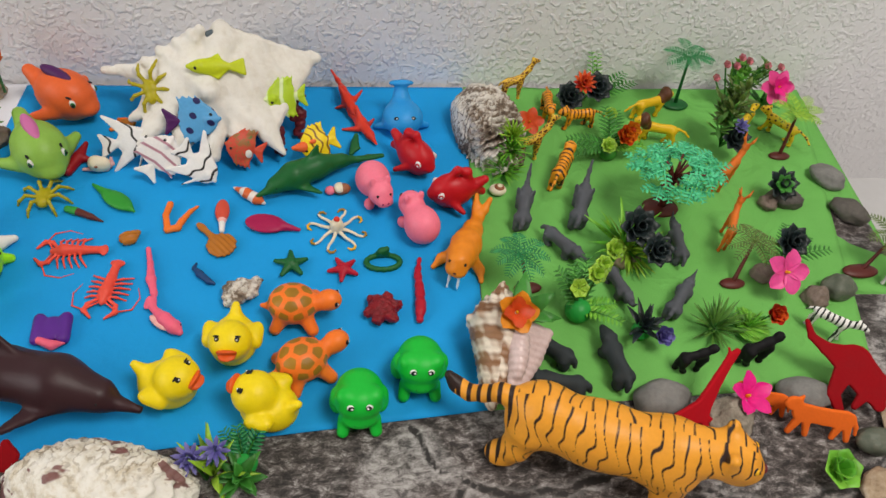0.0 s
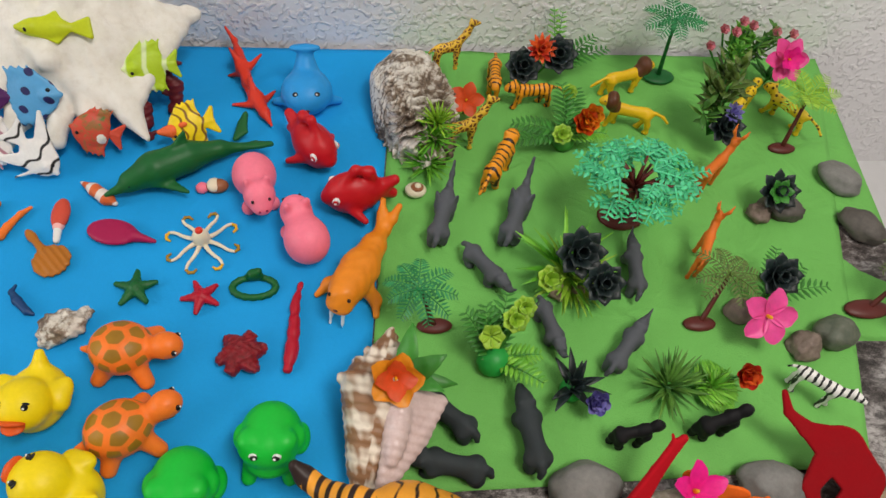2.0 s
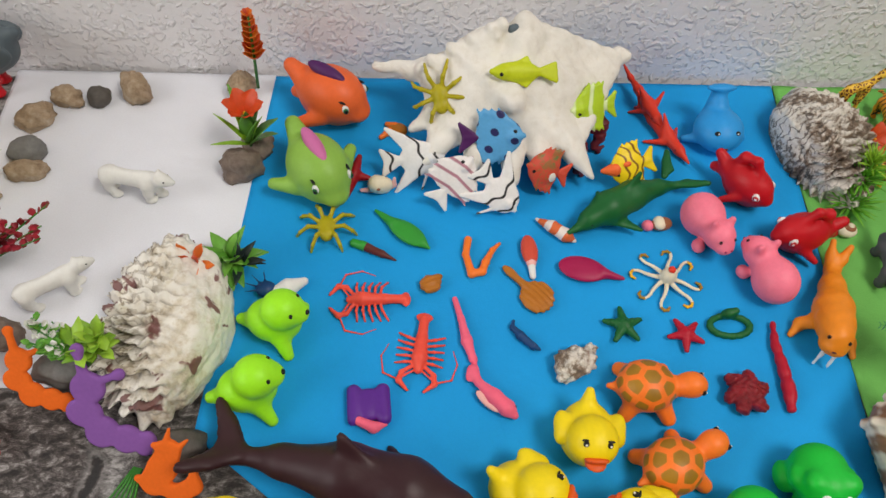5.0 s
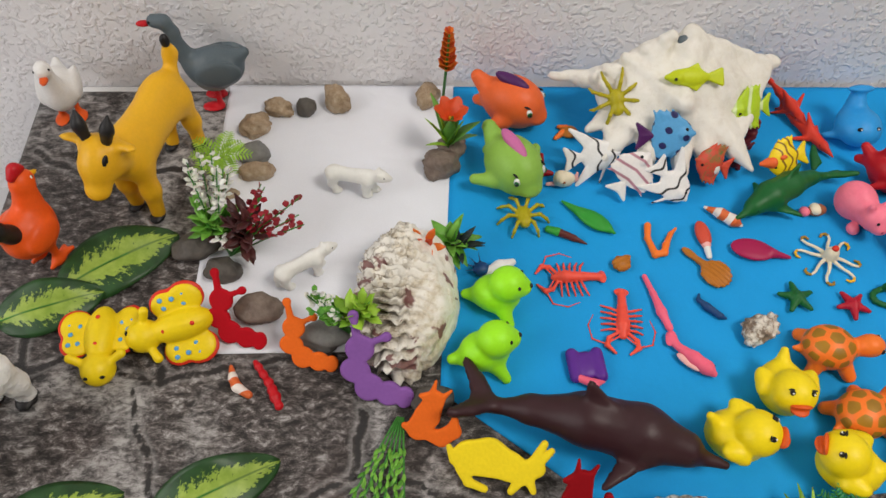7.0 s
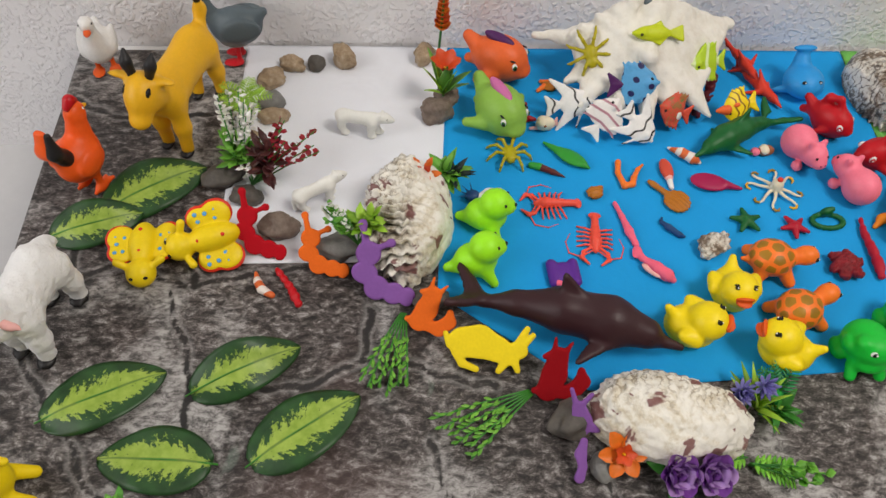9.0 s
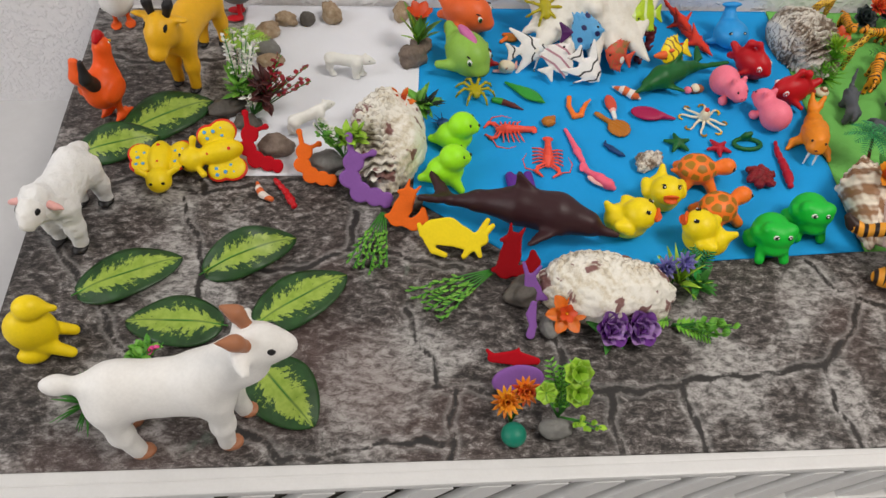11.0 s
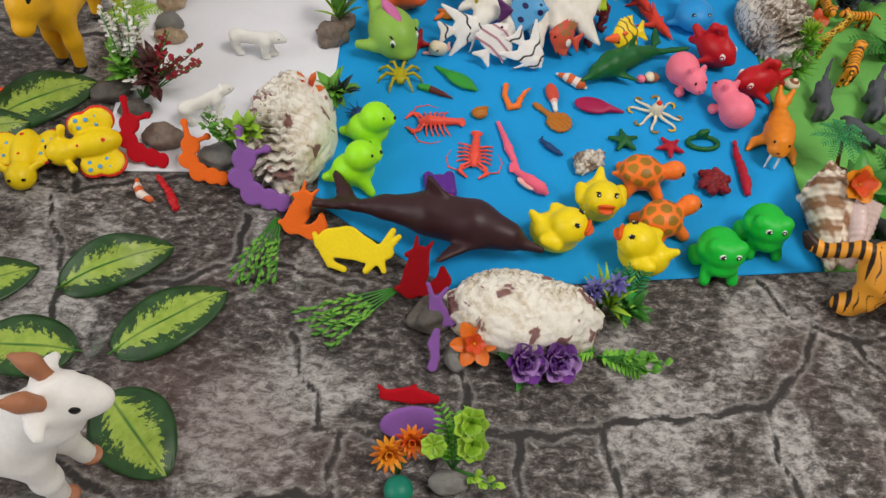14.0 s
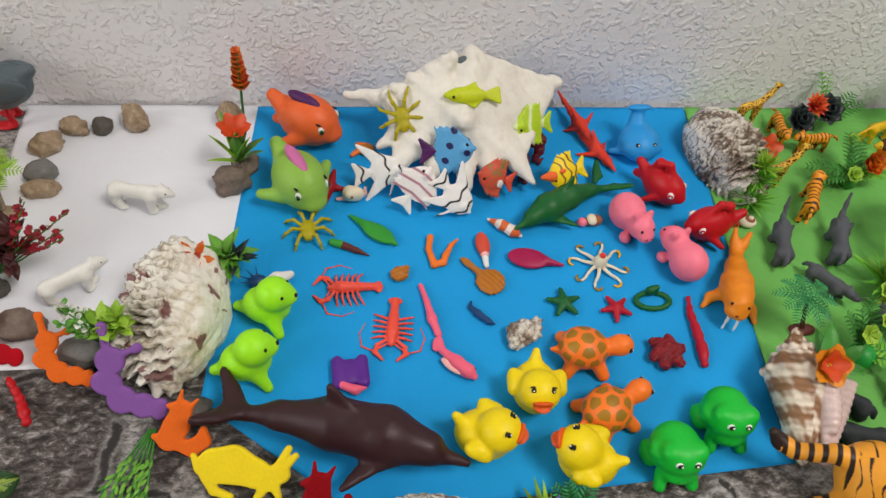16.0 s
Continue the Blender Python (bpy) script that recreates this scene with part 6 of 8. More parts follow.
def winged(n):
    """Yellow bath toy with spotted fan wings."""
    q = [E((-0.4, 0, 1.5), (2.3, 1.15, 1.25), "yellow"), E((2.3, 0, 1.35), (1.25, 1.2, 1.15), "yellow")]
    q += mirror([C((2.0, 1.0, 1.8), (1.7, 1.75, 2.2), 0.28, 0.34, "yellow"), E((-1.1, 1.75, 1.7), (1.25, 1.15, 0.36), "yellow", (12, 6, 0)), E((0.25, 1.65, 1.6), (1.0, 1.0, 0.36), "yellow", (12, 0, 0))])
    q += mirror([E((-1.17, 1.87, 1.62), (1.36, 1.24, 0.30), "vermilion", (12, 6, 0)), E((0.25, 1.77, 1.52), (1.1, 1.08, 0.30), "vermilion", (12, 0, 0))])
    dots = []
    for s in (1, -1):
        for x, y in ((-1.7, 1.6), (-1.1, 2.2), (-1.0, 1.5), (-0.3, 2.0), (0.4, 1.5), (0.5, 2.1)):
            dots.append(((x, s * y, 2.06 + 0.16 * (y - 1.7) - 0.12 * abs(x + 0.5)), (0.19, 0.19, 0.06), "sky"))
    dots += [((-1.2, 0, 2.72), (0.17, 0.17, 0.08), "vermilion"), ((0.8, 0, 2.5), (0.17, 0.17, 0.08), "vermilion")]
    return figure("rubber_butterfly", q, 0.1, 0.22, dots + [((3.25, s * 0.55, 1.85), (0.13, 0.2, 0.14), "ink") for s in (1, -1)])


bf = winged(0)
toy("rubber_butterfly", bf, -0.654, 0.562, -84, "yellow rubber butterfly with red-rimmed spotted wings", "rubber butterfly", "rubber butterflies", scale=0.96)
toy("rubber_butterfly", bf, -0.606, 0.578, 200, "yellow rubber butterfly with red-rimmed spotted wings", "rubber butterfly", "rubber butterflies", rx=-38, scale=0.98)
dq = [E((0, 0, 3.4), (2.2, 1.7, 2.6), "yellow"), E((0.9, 0, 6.6), (1.3, 1.1, 1.2), "yellow"), C((1.8, 0, 6.4), (2.8, 0, 6.1), 0.55, 0.3, "yellow")] + mirror([C((0.8, 1.0, 2.0), (2.6, 1.2, 0.6), 0.7, 0.5, "yellow"), E((-0.5, 1.2, 1.0), (1.4, 0.8, 0.9), "yellow")])
toy("toy_dog", figure("toy_dog", dq, 0.18, 0.5), -0.712, 0.372, 8, "yellow plastic dog sitting on the stone-print cloth", "toy dog", scale=0.85)


# ---- shells and stones ----
def lump(name, r, mat, fn, seg=72, ring=44, flat=0.35):
    """A closed rounded body with radii r (m), its surface moved by fn(direction); the underside is flattened."""
    v, f = ball((0, 0, 0), 1.0, seg, ring)
    out = []
    for d in v:
        d = np.array(d)
        p = d * np.array(r) * (1 + fn(d))
        p[2] = max(p[2], -r[2] * flat)
        out.append(p)
    return mesh_from(name, out, f, [mat])


def pebble(mat, x, y, sx, sy, sz, yaw=0, rough=0.10, label="smooth grey pebble", seed=0, ground=GROUND, angular=0.0):
    def fn(d):
        a = noise.noise((d[0] * 1.3 + seed, d[1] * 1.3, d[2] * 1.3)) * rough + noise.noise((d[0] * 4 + seed, d[1] * 4, d[2] * 4)) * rough * 0.3
        if angular:
            a += -angular * abs(noise.noise((d[0] * 2.2, d[1] * 2.2 + seed, d[2] * 2.2))) + noise.noise((d[0] * 11, d[1] * 11, d[2] * 11 + seed)) * angular * 0.12
        return a
    return toy("stone", lump("stone", (sx, sy, sz), mat, fn, 30, 20, 0.55), x, y, yaw, label, "stone", ground=ground)


def oyster(L, W, H, mat, frill, seed, worn=1.0):
    """A heavy bivalve: stacked growth plates with frilled edges on one side, worn smooth on the other."""
    def growth(d):
        wob = noise.noise((d[0] * 2 + seed, d[1] * 2, d[2] * 2))
        fine = noise.noise((d[0] * 7, d[1] * 7 + seed, d[2] * 7))
        side = -d[0] * frill[0] - d[1] * frill[1] + 0.42 + 0.25 * wob
        side = min(1.0, max(0.0, side * 1.8)) * worn
        phase = (d[0] * 1.15 + d[2] * 0.18 + 0.11 * wob + 0.015 * fine + 0.020 * math.sin(d[1] * 22 + 4 * wob)) * 6.6
        saw = phase - math.floor(phase)
        return wob, fine, side, phase, saw

    def fn(d):
        wob, fine, side, phase, saw = growth(d)
        plate = saw if saw < 0.78 else (1 - saw) / 0.22 * 0.78
        w = 0.12 * noise.noise((d[0] * 1.7 + seed, d[1] * 1.7, d[2] * 1.7)) + 0.03 * fine
        w += (plate - 0.35) * (0.012 + 0.34 * side) + side * 0.02 * math.sin(d[1] * 24 + phase * 2 + 3 * wob)
        return w + 0.010 * noise.noise((d[0] * 15, d[1] * 15, d[2] * 15 + seed))

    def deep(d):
        """Shade between the plates, stored for the material to paint in."""
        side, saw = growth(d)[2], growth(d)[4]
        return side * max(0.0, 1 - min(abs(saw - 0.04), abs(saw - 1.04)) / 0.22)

    me = lump("oyster_shell", (L / 2, W / 2, H), mat, fn, 190, 120, 0.3)
    me.attributes.new("gap_shade", "FLOAT", "POINT").data.foreach_set("value", np.array([deep(d) for d in ball((0, 0, 0), 1.0, 190, 120)[0]], dtype=np.float32))
    return me


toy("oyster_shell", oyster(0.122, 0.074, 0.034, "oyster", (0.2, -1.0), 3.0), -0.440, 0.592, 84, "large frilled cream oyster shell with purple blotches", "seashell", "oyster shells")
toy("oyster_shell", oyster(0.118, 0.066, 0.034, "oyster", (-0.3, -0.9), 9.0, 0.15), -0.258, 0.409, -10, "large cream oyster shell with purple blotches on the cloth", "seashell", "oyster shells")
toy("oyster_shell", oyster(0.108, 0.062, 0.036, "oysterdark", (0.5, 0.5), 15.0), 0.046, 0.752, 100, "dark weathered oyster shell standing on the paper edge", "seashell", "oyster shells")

tq = [C((0, 0, 1.0), (0, 0, -3.0), 2.3, 1.15, "turban"), C((0, 0, -2.6), (-0.1, 0.2, -4.6), 1.25, 0.42, "turban")]
for i, (z, r) in enumerate(((1.35, 2.35), (2.35, 1.75), (3.1, 1.25), (3.7, 0.85), (4.2, 0.5), (4.55, 0.25))):
    tq.append(E((0, 0, z), (r, r, 0.62 - 0.06 * i), "turban", k=0.12))
    tq += [E((r * 0.96 * math.cos(b), r * 0.96 * math.sin(b), z + 0.1), (0.36 * r / 2.3, 0.36 * r / 2.3, 0.3), "turban", k=0.2) for b in [radians(33 * j + 20 * i) for j in range(11)] if i < 3]
pq = [T((-1.7, -1.0, 1.3), (-0.5, -3.5, 1.0), (-0.9, -0.9, -4.7), 0.30, "pearl"), T((-0.5, -3.5, 1.0), (-0.35, -2.9, -1.2), (-0.9, -0.9, -4.7), 0.26, "pearl"), E((-1.45, -1.3, -0.8), (0.75, 0.7, 2.2), "pearl")]
pq += [T((-0.2, -3.4, 0.9), (-0.1, -2.8, -1.2), (-0.3, -0.8, -4.3), 0.28, "turban"), T((0.4, -1.2, 1.4), (-0.2, -3.4, 0.9), (-0.3, -0.8, -4.3), 0.3, "turban")]


def whorl_bands(p):
    a = np.arctan2(p[:, 1], p[:, 0])
    z = p[:, 2] + 0.11 * a
    return 0.58 + 0.45 * np.sin(z * 3.3 + 0.5) + 0.22 * np.sin(a * 7 + 2.1 * z) + 0.16 * np.sin(z * 10.5 + 0.6 * np.sin(a * 5)) + 0.14 * np.sin(a * 17 + z * 3)


conch = figure("whelk_shell", tq + pq, 0.11, 0.3, rough=lambda p: 0.035 * np.sin(p[:, 2] * 13 + np.arctan2(p[:, 1], p[:, 0])), paint=whorl_bands)
toy("whelk_shell", conch, 0.010, 0.497, 78, "brown banded whelk shell with a pink glossy lip", "seashell", rx=0, ry=75, scale=1.03)

for k, (mat, x, y, sx, sy, sz, yaw, ang, lab) in enumerate((
    ("stone_grey", 0.388, 0.683, 0.024, 0.017, 0.012, -45, 0, "smooth grey pebble on green paper"), ("stone_dark", 0.387, 0.636, 0.024, 0.016, 0.012, -55, 0, "smooth dark pebble on green paper"),
    ("stone_green", 0.327, 0.546, 0.019, 0.016, 0.014, 10, 0, "green-grey rounded stone at the paper edge"), ("stone_brown", 0.302, 0.538, 0.016, 0.014, 0.012, 30, 0.25, "small brown angular stone"),
    ("stone_grey", 0.245, 0.447, 0.026, 0.018, 0.014, -10, 0, "smooth grey pebble at the paper edge"), ("stone_grey", 0.130, 0.450, 0.028, 0.020, 0.015, -5, 0, "smooth grey pebble at the paper edge"),
    ("stone_rough", 0.176, 0.431, 0.028, 0.020, 0.016, 5, 0.3, "rough sandy rock on the cloth"), ("stone_green", 0.283, 0.405, 0.018, 0.014, 0.012, 0, 0, "green-grey rounded stone on the cloth"),
    ("stone_grey", 0.300, 0.452, 0.020, 0.016, 0.013, 20, 0, "grey pebble at the paper edge"), ("stone_tan", 0.268, 0.372, 0.024, 0.016, 0.010, 30, 0.2, "brown stone on the cloth"), ("stone_tan", 0.335, 0.420, 0.045, 0.030, 0.006, 10, 0, "flat beige sandstone slab"),
    ("stone_brown", 0.266, 0.566, 0.016, 0.012, 0.009, 0, 0, "brown stone under the pink flower"), ("stone_dark", 0.327, 0.655, 0.022, 0.015, 0.012, -15, 0.15, "dark red-brown stone with a small plant"), ("stone_brown", 0.307, 0.650, 0.012, 0.012, 0.010, 0, 0.25, "small brown rock on green paper"),
    ("bark", 0.138, 0.586, 0.010, 0.010, 0.008, 0, 0.1, "small pale wood slice"), ("bark", 0.150, 0.584, 0.008, 0.008, 0.007, 0, 0.1, "small pale wood slice"),
    ("stone_tan", -0.573, 0.777, 0.019, 0.015, 0.012, 40, 0.3, "pale tan rock on white paper"), ("stone_tan", -0.556, 0.799, 0.019, 0.012, 0.011, -20, 0.3, "pale tan rock on white paper"),
    ("stone_dark", -0.531, 0.800, 0.0115, 0.0115, 0.011, 0, 0, "round dark brown pebble on white paper"), ("stone_tan", -0.503, 0.806, 0.020, 0.014, 0.018, -50, 0.25, "tan and cream rock on white paper"),
    ("stone_grey", -0.571, 0.743, 0.017, 0.015, 0.012, 0, 0, "grey pebble on white paper"), ("stone_tan", -0.567, 0.724, 0.020, 0.012, 0.010, 10, 0.1, "amber tan pebble on white paper"),
    ("stone_tan", -0.421, 0.812, 0.018, 0.014, 0.016, 60, 0.3, "tan rock at the edge of the white paper"), ("stone_brown", -0.411, 0.728, 0.021, 0.017, 0.018, 20, 0.25, "brown angular rock between the sheets"), ("stone_brown", -0.402, 0.748, 0.017, 0.014, 0.015, -20, 0.25, "brown angular rock between the sheets"),
    ("stone_brown", -0.549, 0.588, 0.021, 0.016, 0.015, 0, 0.1, "grey-brown rock behind the foam figure"), ("stone_grey", -0.500, 0.566, 0.024, 0.016, 0.014, 10, 0.1, "grey stone at the edge of the white paper"),
    ("stone_dark", -0.581, 0.624, 0.017, 0.014, 0.011, 0, 0.1, "dark grey stone beside the plant"), ("stone_dark", -0.604, 0.645, 0.024, 0.017, 0.014, 20, 0.1, "dark grey stone beside the plant"), ("stone_grey", -0.465, 0.560, 0.022, 0.018, 0.013, 10, 0.1, "grey stone under the oyster shell"),
    ("stone_dark", -0.325, 0.412, 0.024, 0.018, 0.013, 30, 0.05, "dark stone beside the oyster shell"), ("stone_dark", -0.425, 0.516, 0.020, 0.014, 0.008, 10, 0.05, "dark flat stone by the paper corner"), ("stone_grey", -0.309, 0.378, 0.012, 0.014, 0.009, 0, 0, "small grey pebble on the cloth"),
    ("stone_grey", -0.318, 0.288, 0.018, 0.010, 0.012, 0, 0.1, "grey stone holding a small plant"),
)):
    sx, sy, sz = (0.79 * q for q in (sx, sy, sz))
    pebble(mat, x, y, sx, sy, sz, yaw, 0.22 if not ang else 0.3, lab, k * 3.7, angular=ang)
toy("seashell", figure("seashell", [E((0, 0, 0.5), (0.9, 0.75, 0.5), "cream"), E((0.1, 0, 0.85), (0.55, 0.5, 0.3), "tan"), E((0.15, 0, 1.05), (0.3, 0.28, 0.2), "cream")], 0.07, 0.1), 0.044, 0.674, 0, "small coiled cream snail shell", "seashell", scale=0.9)
toy("seashell", figure("seashell", chain([(-1.3, 0, 0.4), (0.3, 0, 0.6), (1.5, 0.3, 0.5)], [0.2, 0.65, 0.3], "white") + [E((-1.2, 0.3, 0.6), (0.7, 0.6, 0.5), "navy")] + [C((-1.2, 0.3, 0.6), (-1.2 + 1.5 * math.cos(a), 0.3 + 1.2 * math.sin(a), 1.2), 0.1, 0.04, "navy") for a in (1.5, 2.1, 2.7, 3.3)], 0.07, 0.15), -0.372, 0.622, 15, "white seashell with a spiny navy end", "seashell", scale=0.95)

# ---- foam cut-outs ----
def foam(name, prims, mat, x, y, yaw, lean, label, scale=1.0, tilt=0, thick=0.22):
    prims = [(*q[:3], mat, *q[4:]) for q in prims]
    return toy(name, figure(name, prims, 0.085, 0.16, slab=thick), x, y, yaw, label, "foam cut-out", "foam cut-outs", rx=lean, ry=tilt, scale=scale)


A = "foam_red"
cater = [E((0.0, 0, 3.2), (0.95, 0.5, 0.95), A), E((0.0, 0, 1.7), (1.0, 0.5, 0.85), A), E((1.1, 0, 0.75), (0.95, 0.5, 0.95), A), E((2.45, 0, 0.6), (0.85, 0.5, 0.85), A), E((3.5, 0, 0.55), (0.6, 0.5, 0.75), A)] + [C((-0.3, 0, 3.8), (-0.8, 0, 5.2), 0.3, 0.24, A), E((-0.85, 0, 5.3), 0.36, A), C((0.5, 0, 3.7), (1.4, 0, 4.3), 0.24, 0.2, A), E((1.5, 0, 4.35), 0.34, A)]
squir = chain([(0, 0, 0.5), (0.1, 0, 1.8), (0, 0, 3.2)], [0.9, 0.95, 0.75], A) + [C((-0.4, 0, 3.6), (-0.6, 0, 4.6), 0.25, 0.1, A), C((0.4, 0, 3.6), (0.7, 0, 4.5), 0.25, 0.1, A), C((-0.7, 0, 3.1), (-1.0, 0, 3.0), 0.35, 0.2, A)] + chain([(0.8, 0, 0.5), (1.8, 0, 0.7), (2.3, 0, 1.7), (2.0, 0, 2.5)], [0.5, 0.65, 0.6, 0.3], A) + [C((-0.5, 0, 0.3), (-1.0, 0, 0.2), 0.4, 0.25, A)]
cat = chain([(-1.7, 0, 1.7), (-0.5, 0, 1.9), (0.9, 0, 1.5), (1.9, 0, 1.2)], [1.15, 1.25, 0.95, 0.75], A) + [E((2.4, 0, 1.6), (0.8, 0.4, 0.65), A), C((2.3, 0, 2.0), (2.9, 0, 3.3), 0.3, 0.25, A), C((2.7, 0, 1.9), (3.4, 0, 2.9), 0.28, 0.22, A), C((-2.7, 0, 1.4), (-3.1, 0, 2.2), 0.3, 0.2, A)] + [C((-2.0, 0, 0.9), (-1.6, 0, 0.1), 0.5, 0.3, A), C((-1.6, 0, 0.1), (-0.5, 0, -0.2), 0.3, 0.25, A), C((1.7, 0, 0.8), (1.2, 0, -0.1), 0.4, 0.25, A), C((2.2, 0, 0.9), (2.6, 0, 0.1), 0.35, 0.22, A)]
rabbit = chain([(0, 0, 0.4), (0.3, 0, 1.6), (0.1, 0, 3.0)], [0.85, 1.0, 0.7], A) + [C((-0.2, 0, 3.5), (-0.5, 0, 5.0), 0.3, 0.2, A), C((0.5, 0, 3.4), (1.4, 0, 4.4), 0.3, 0.2, A), C((0.9, 0, 0.9), (1.7, 0, 0.6), 0.6, 0.4, A), C((-0.4, 0, 0.4), (-1.0, 0, 0.2), 0.4, 0.3, A)]
dino = chain([(-5.0, 0, 5.6), (-4.2, 0, 4.4), (-2.6, 0, 3.8), (0, 0, 3.4), (2.2, 0, 2.0), (3.2, 0, 0.6)], [0.22, 0.35, 0.6, 1.7, 1.5, 0.6], A) + chain([(-0.6, 0, 2.0), (-0.9, 0, 0.2), (0.4, 0, -1.6), (1.0, 0, -1.9)], [0.9, 0.6, 0.35, 0.25], A) + chain([(1.8, 0, 1.2), (1.2, 0, -0.3)], [0.6, 0.3], A)
giraffe = chain([(-2.4, 0, 1.6), (0.2, 0, 2.0)], [0.75, 0.9], A) + chain([(0.4, 0, 2.2), (2.2, 0, 4.2), (3.6, 0, 5.6), (4.2, 0, 5.9)], [0.75, 0.45, 0.38, 0.25], A) + [C((3.5, 0, 5.8), (3.4, 0, 6.4), 0.14, 0.1, A), C((-2.5, 0, 1.3), (-2.9, 0, -0.3), 0.35, 0.22, A), C((-1.8, 0, 1.2), (-1.6, 0, -0.3), 0.32, 0.22, A), C((0.2, 0, 1.5), (0.9, 0, -0.3), 0.35, 0.22, A), C((0.4, 0, 1.6), (1.6, 0, 0.4), 0.3, 0.2, A), C((-2.9, 0, 1.9), (-3.6, 0, 1.0), 0.18, 0.14, A)]
leop = chain([(-2.0, 0, 2.2), (0, 0, 2.0), (1.8, 0, 1.9)], [0.8, 0.75, 0.85], A) + [E((-2.8, 0, 2.9), (0.8, 0.4, 0.65), A), C((-2.4, 0, 3.3), (-2.2, 0, 3.6), 0.2, 0.15, A)] + [C((-2.0, 0, 1.7), (-2.7, 0, 0.3), 0.4, 0.25, A), C((-1.4, 0, 1.6), (-1.2, 0, 0.2), 0.38, 0.25, A), C((1.6, 0, 1.6), (1.1, 0, 0.2), 0.42, 0.25, A), C((2.1, 0, 1.7), (2.4, 0, 0.1), 0.42, 0.25, A)] + chain([(2.4, 0, 2.3), (2.9, 0, 1.4), (3.0, 0, 0.7)], [0.25, 0.18, 0.15], A)
fishy = chain([(-1.9, 0, 0.6), (0, 0, 0.8), (1.7, 0, 0.7)], [0.35, 0.6, 0.3], A) + [C((-1.7, 0, 0.6), (-2.3, 0, 1.2), 0.25, 0.15, A), C((0, 0, 1.1), (0.2, 0, 1.6), 0.3, 0.1, A)]
foam("caterpillar_cutout", cater, "foam_red", -0.578, 0.566, -12, -42, "dark red foam caterpillar cut-out propped on stones", 0.9, 6)
foam("caterpillar_cutout", cater, "foam_orange", -0.524, 0.545, -8, -42, "orange foam caterpillar cut-out propped on stones", 0.84, 6)
foam("caterpillar_cutout", cater, "foam_purple", -0.480, 0.520, -10, -42, "lilac foam caterpillar cut-out propped on the oyster shell", 1.05, 8)
foam("squirrel_cutout", squir, "foam_orange", -0.436, 0.492, -26, -40, "orange foam squirrel cut-out standing on the cloth", 0.9, 14)
foam("rabbit_cutout", cat, "foam_yellow", -0.387, 0.456, -10, -50, "bright yellow foam rabbit cut-out standing on the cloth", 1.0)
foam("squirrel_cutout", squir, "foam_crimson", -0.342, 0.432, -10, -40, "deep red foam squirrel cut-out standing on the cloth", 0.98, 10)
foam("rabbit_cutout", rabbit, "foam_purple", -0.322, 0.402, -6, -36, "lilac foam rabbit cut-out against a dark stone", 0.72, -12)
foam("snake_cutout", chain([(0.3, 0, 3.6), (0.0, 0, 2.4), (0.2, 0, 1.2), (-0.1, 0, 0.2)], [0.35, 0.55, 0.4, 0.5], A), "foam_purple", -0.326, 0.370, 0, -50, "lilac foam cut-out lying on the cloth", 0.75)
foam("fish_cutout", fishy, "foam_red", -0.343, 0.343, -8, -46, "red foam fish cut-out standing on the cloth", 1.0)
foam("hill_cutout", [E((0, 0, 0.8), (2.2, 0.4, 1.3), A)], "foam_purple", -0.343, 0.322, 4, -40, "lilac foam rounded cut-out behind the orange flower", 0.95)
foam("dinosaur_cutout", dino, "foam_crimson", 0.270, 0.438, -26, -56, "deep red foam dinosaur cut-out leaning on stones", 0.84, 4)
foam("giraffe_cutout", giraffe, "foam_red", 0.150, 0.421, 14, -40, "red foam giraffe cut-out standing beside the tiger", 0.92)
foam("leopard_cutout", leop, "foam_orange", 0.242, 0.413, -12, -32, "orange foam leopard cut-out standing on the cloth", 0.88)
foam("bear_cutout", leop, "foam_orange", 0.206, 0.436, -14, -34, "orange foam bear cut-out behind the tiger's head", 0.66)
toy("toy_worm", figure("toy_worm", chain([(-1.9, 0, 0.3), (0, 0.1, 0.3), (1.0, 0, 0.35), (1.9, -0.1, 0.35)], [0.25, 0.28, 0.36, 0.28], "red"), 0.07, 0.15, rough=lambda p: 0.04 * np.sin(p[:, 0] * 9)), -0.537, 0.530, -58, "short dark red plastic worm on the cloth", "toy worm")
toy("seashell", figure("seashell", chain([(-1.3, 0.1, 0.25), (-0.4, -0.1, 0.35), (0.4, -0.1, 0.35), (1.3, 0.4, 0.3)], [0.15, 0.32, 0.36, 0.26], "candy"), 0.06, 0.12), -0.559, 0.532, -62, "small orange and white curled shell on the cloth", "seashell")


# ---- plants ----
class Geo:
    """Collects many small leaves into one mesh."""

    def __init__(self):
        self.v, self.f = [], []

    def add(self, v, f, m=None):
        n = len(self.v)
        self.v += [m @ Vector(p) for p in v] if m is not None else [Vector(p) for p in v]
        self.f += [tuple(i + n for i in q) for q in f]

    def mesh(self, name, mat):
        return mesh_from(name, self.v, self.f, [mat])


def blade(L, W, bend=0.2, fold=0.25, seg=4, peak=0.45):
    """A pointed leaf along x, folded along its midrib, bending up (or down) towards the tip."""
    v, f = [], []
    for i in range(seg + 1):
        t = i / seg
        w = W * 0.5 * (math.sin(math.pi * t ** (math.log(0.5) / math.log(peak))) ** 0.8 if 0 < t < 1 else 0.06)
        z = bend * L * t * t
        v += [(L * t, -w, z + w * fold), (L * t, 0, z), (L * t, w, z + w * fold)]
    for i in range(seg):
        a = 3 * i
        f += [(a, a + 3, a + 4, a + 1), (a + 1, a + 4, a + 5, a + 2)]
    return v, f


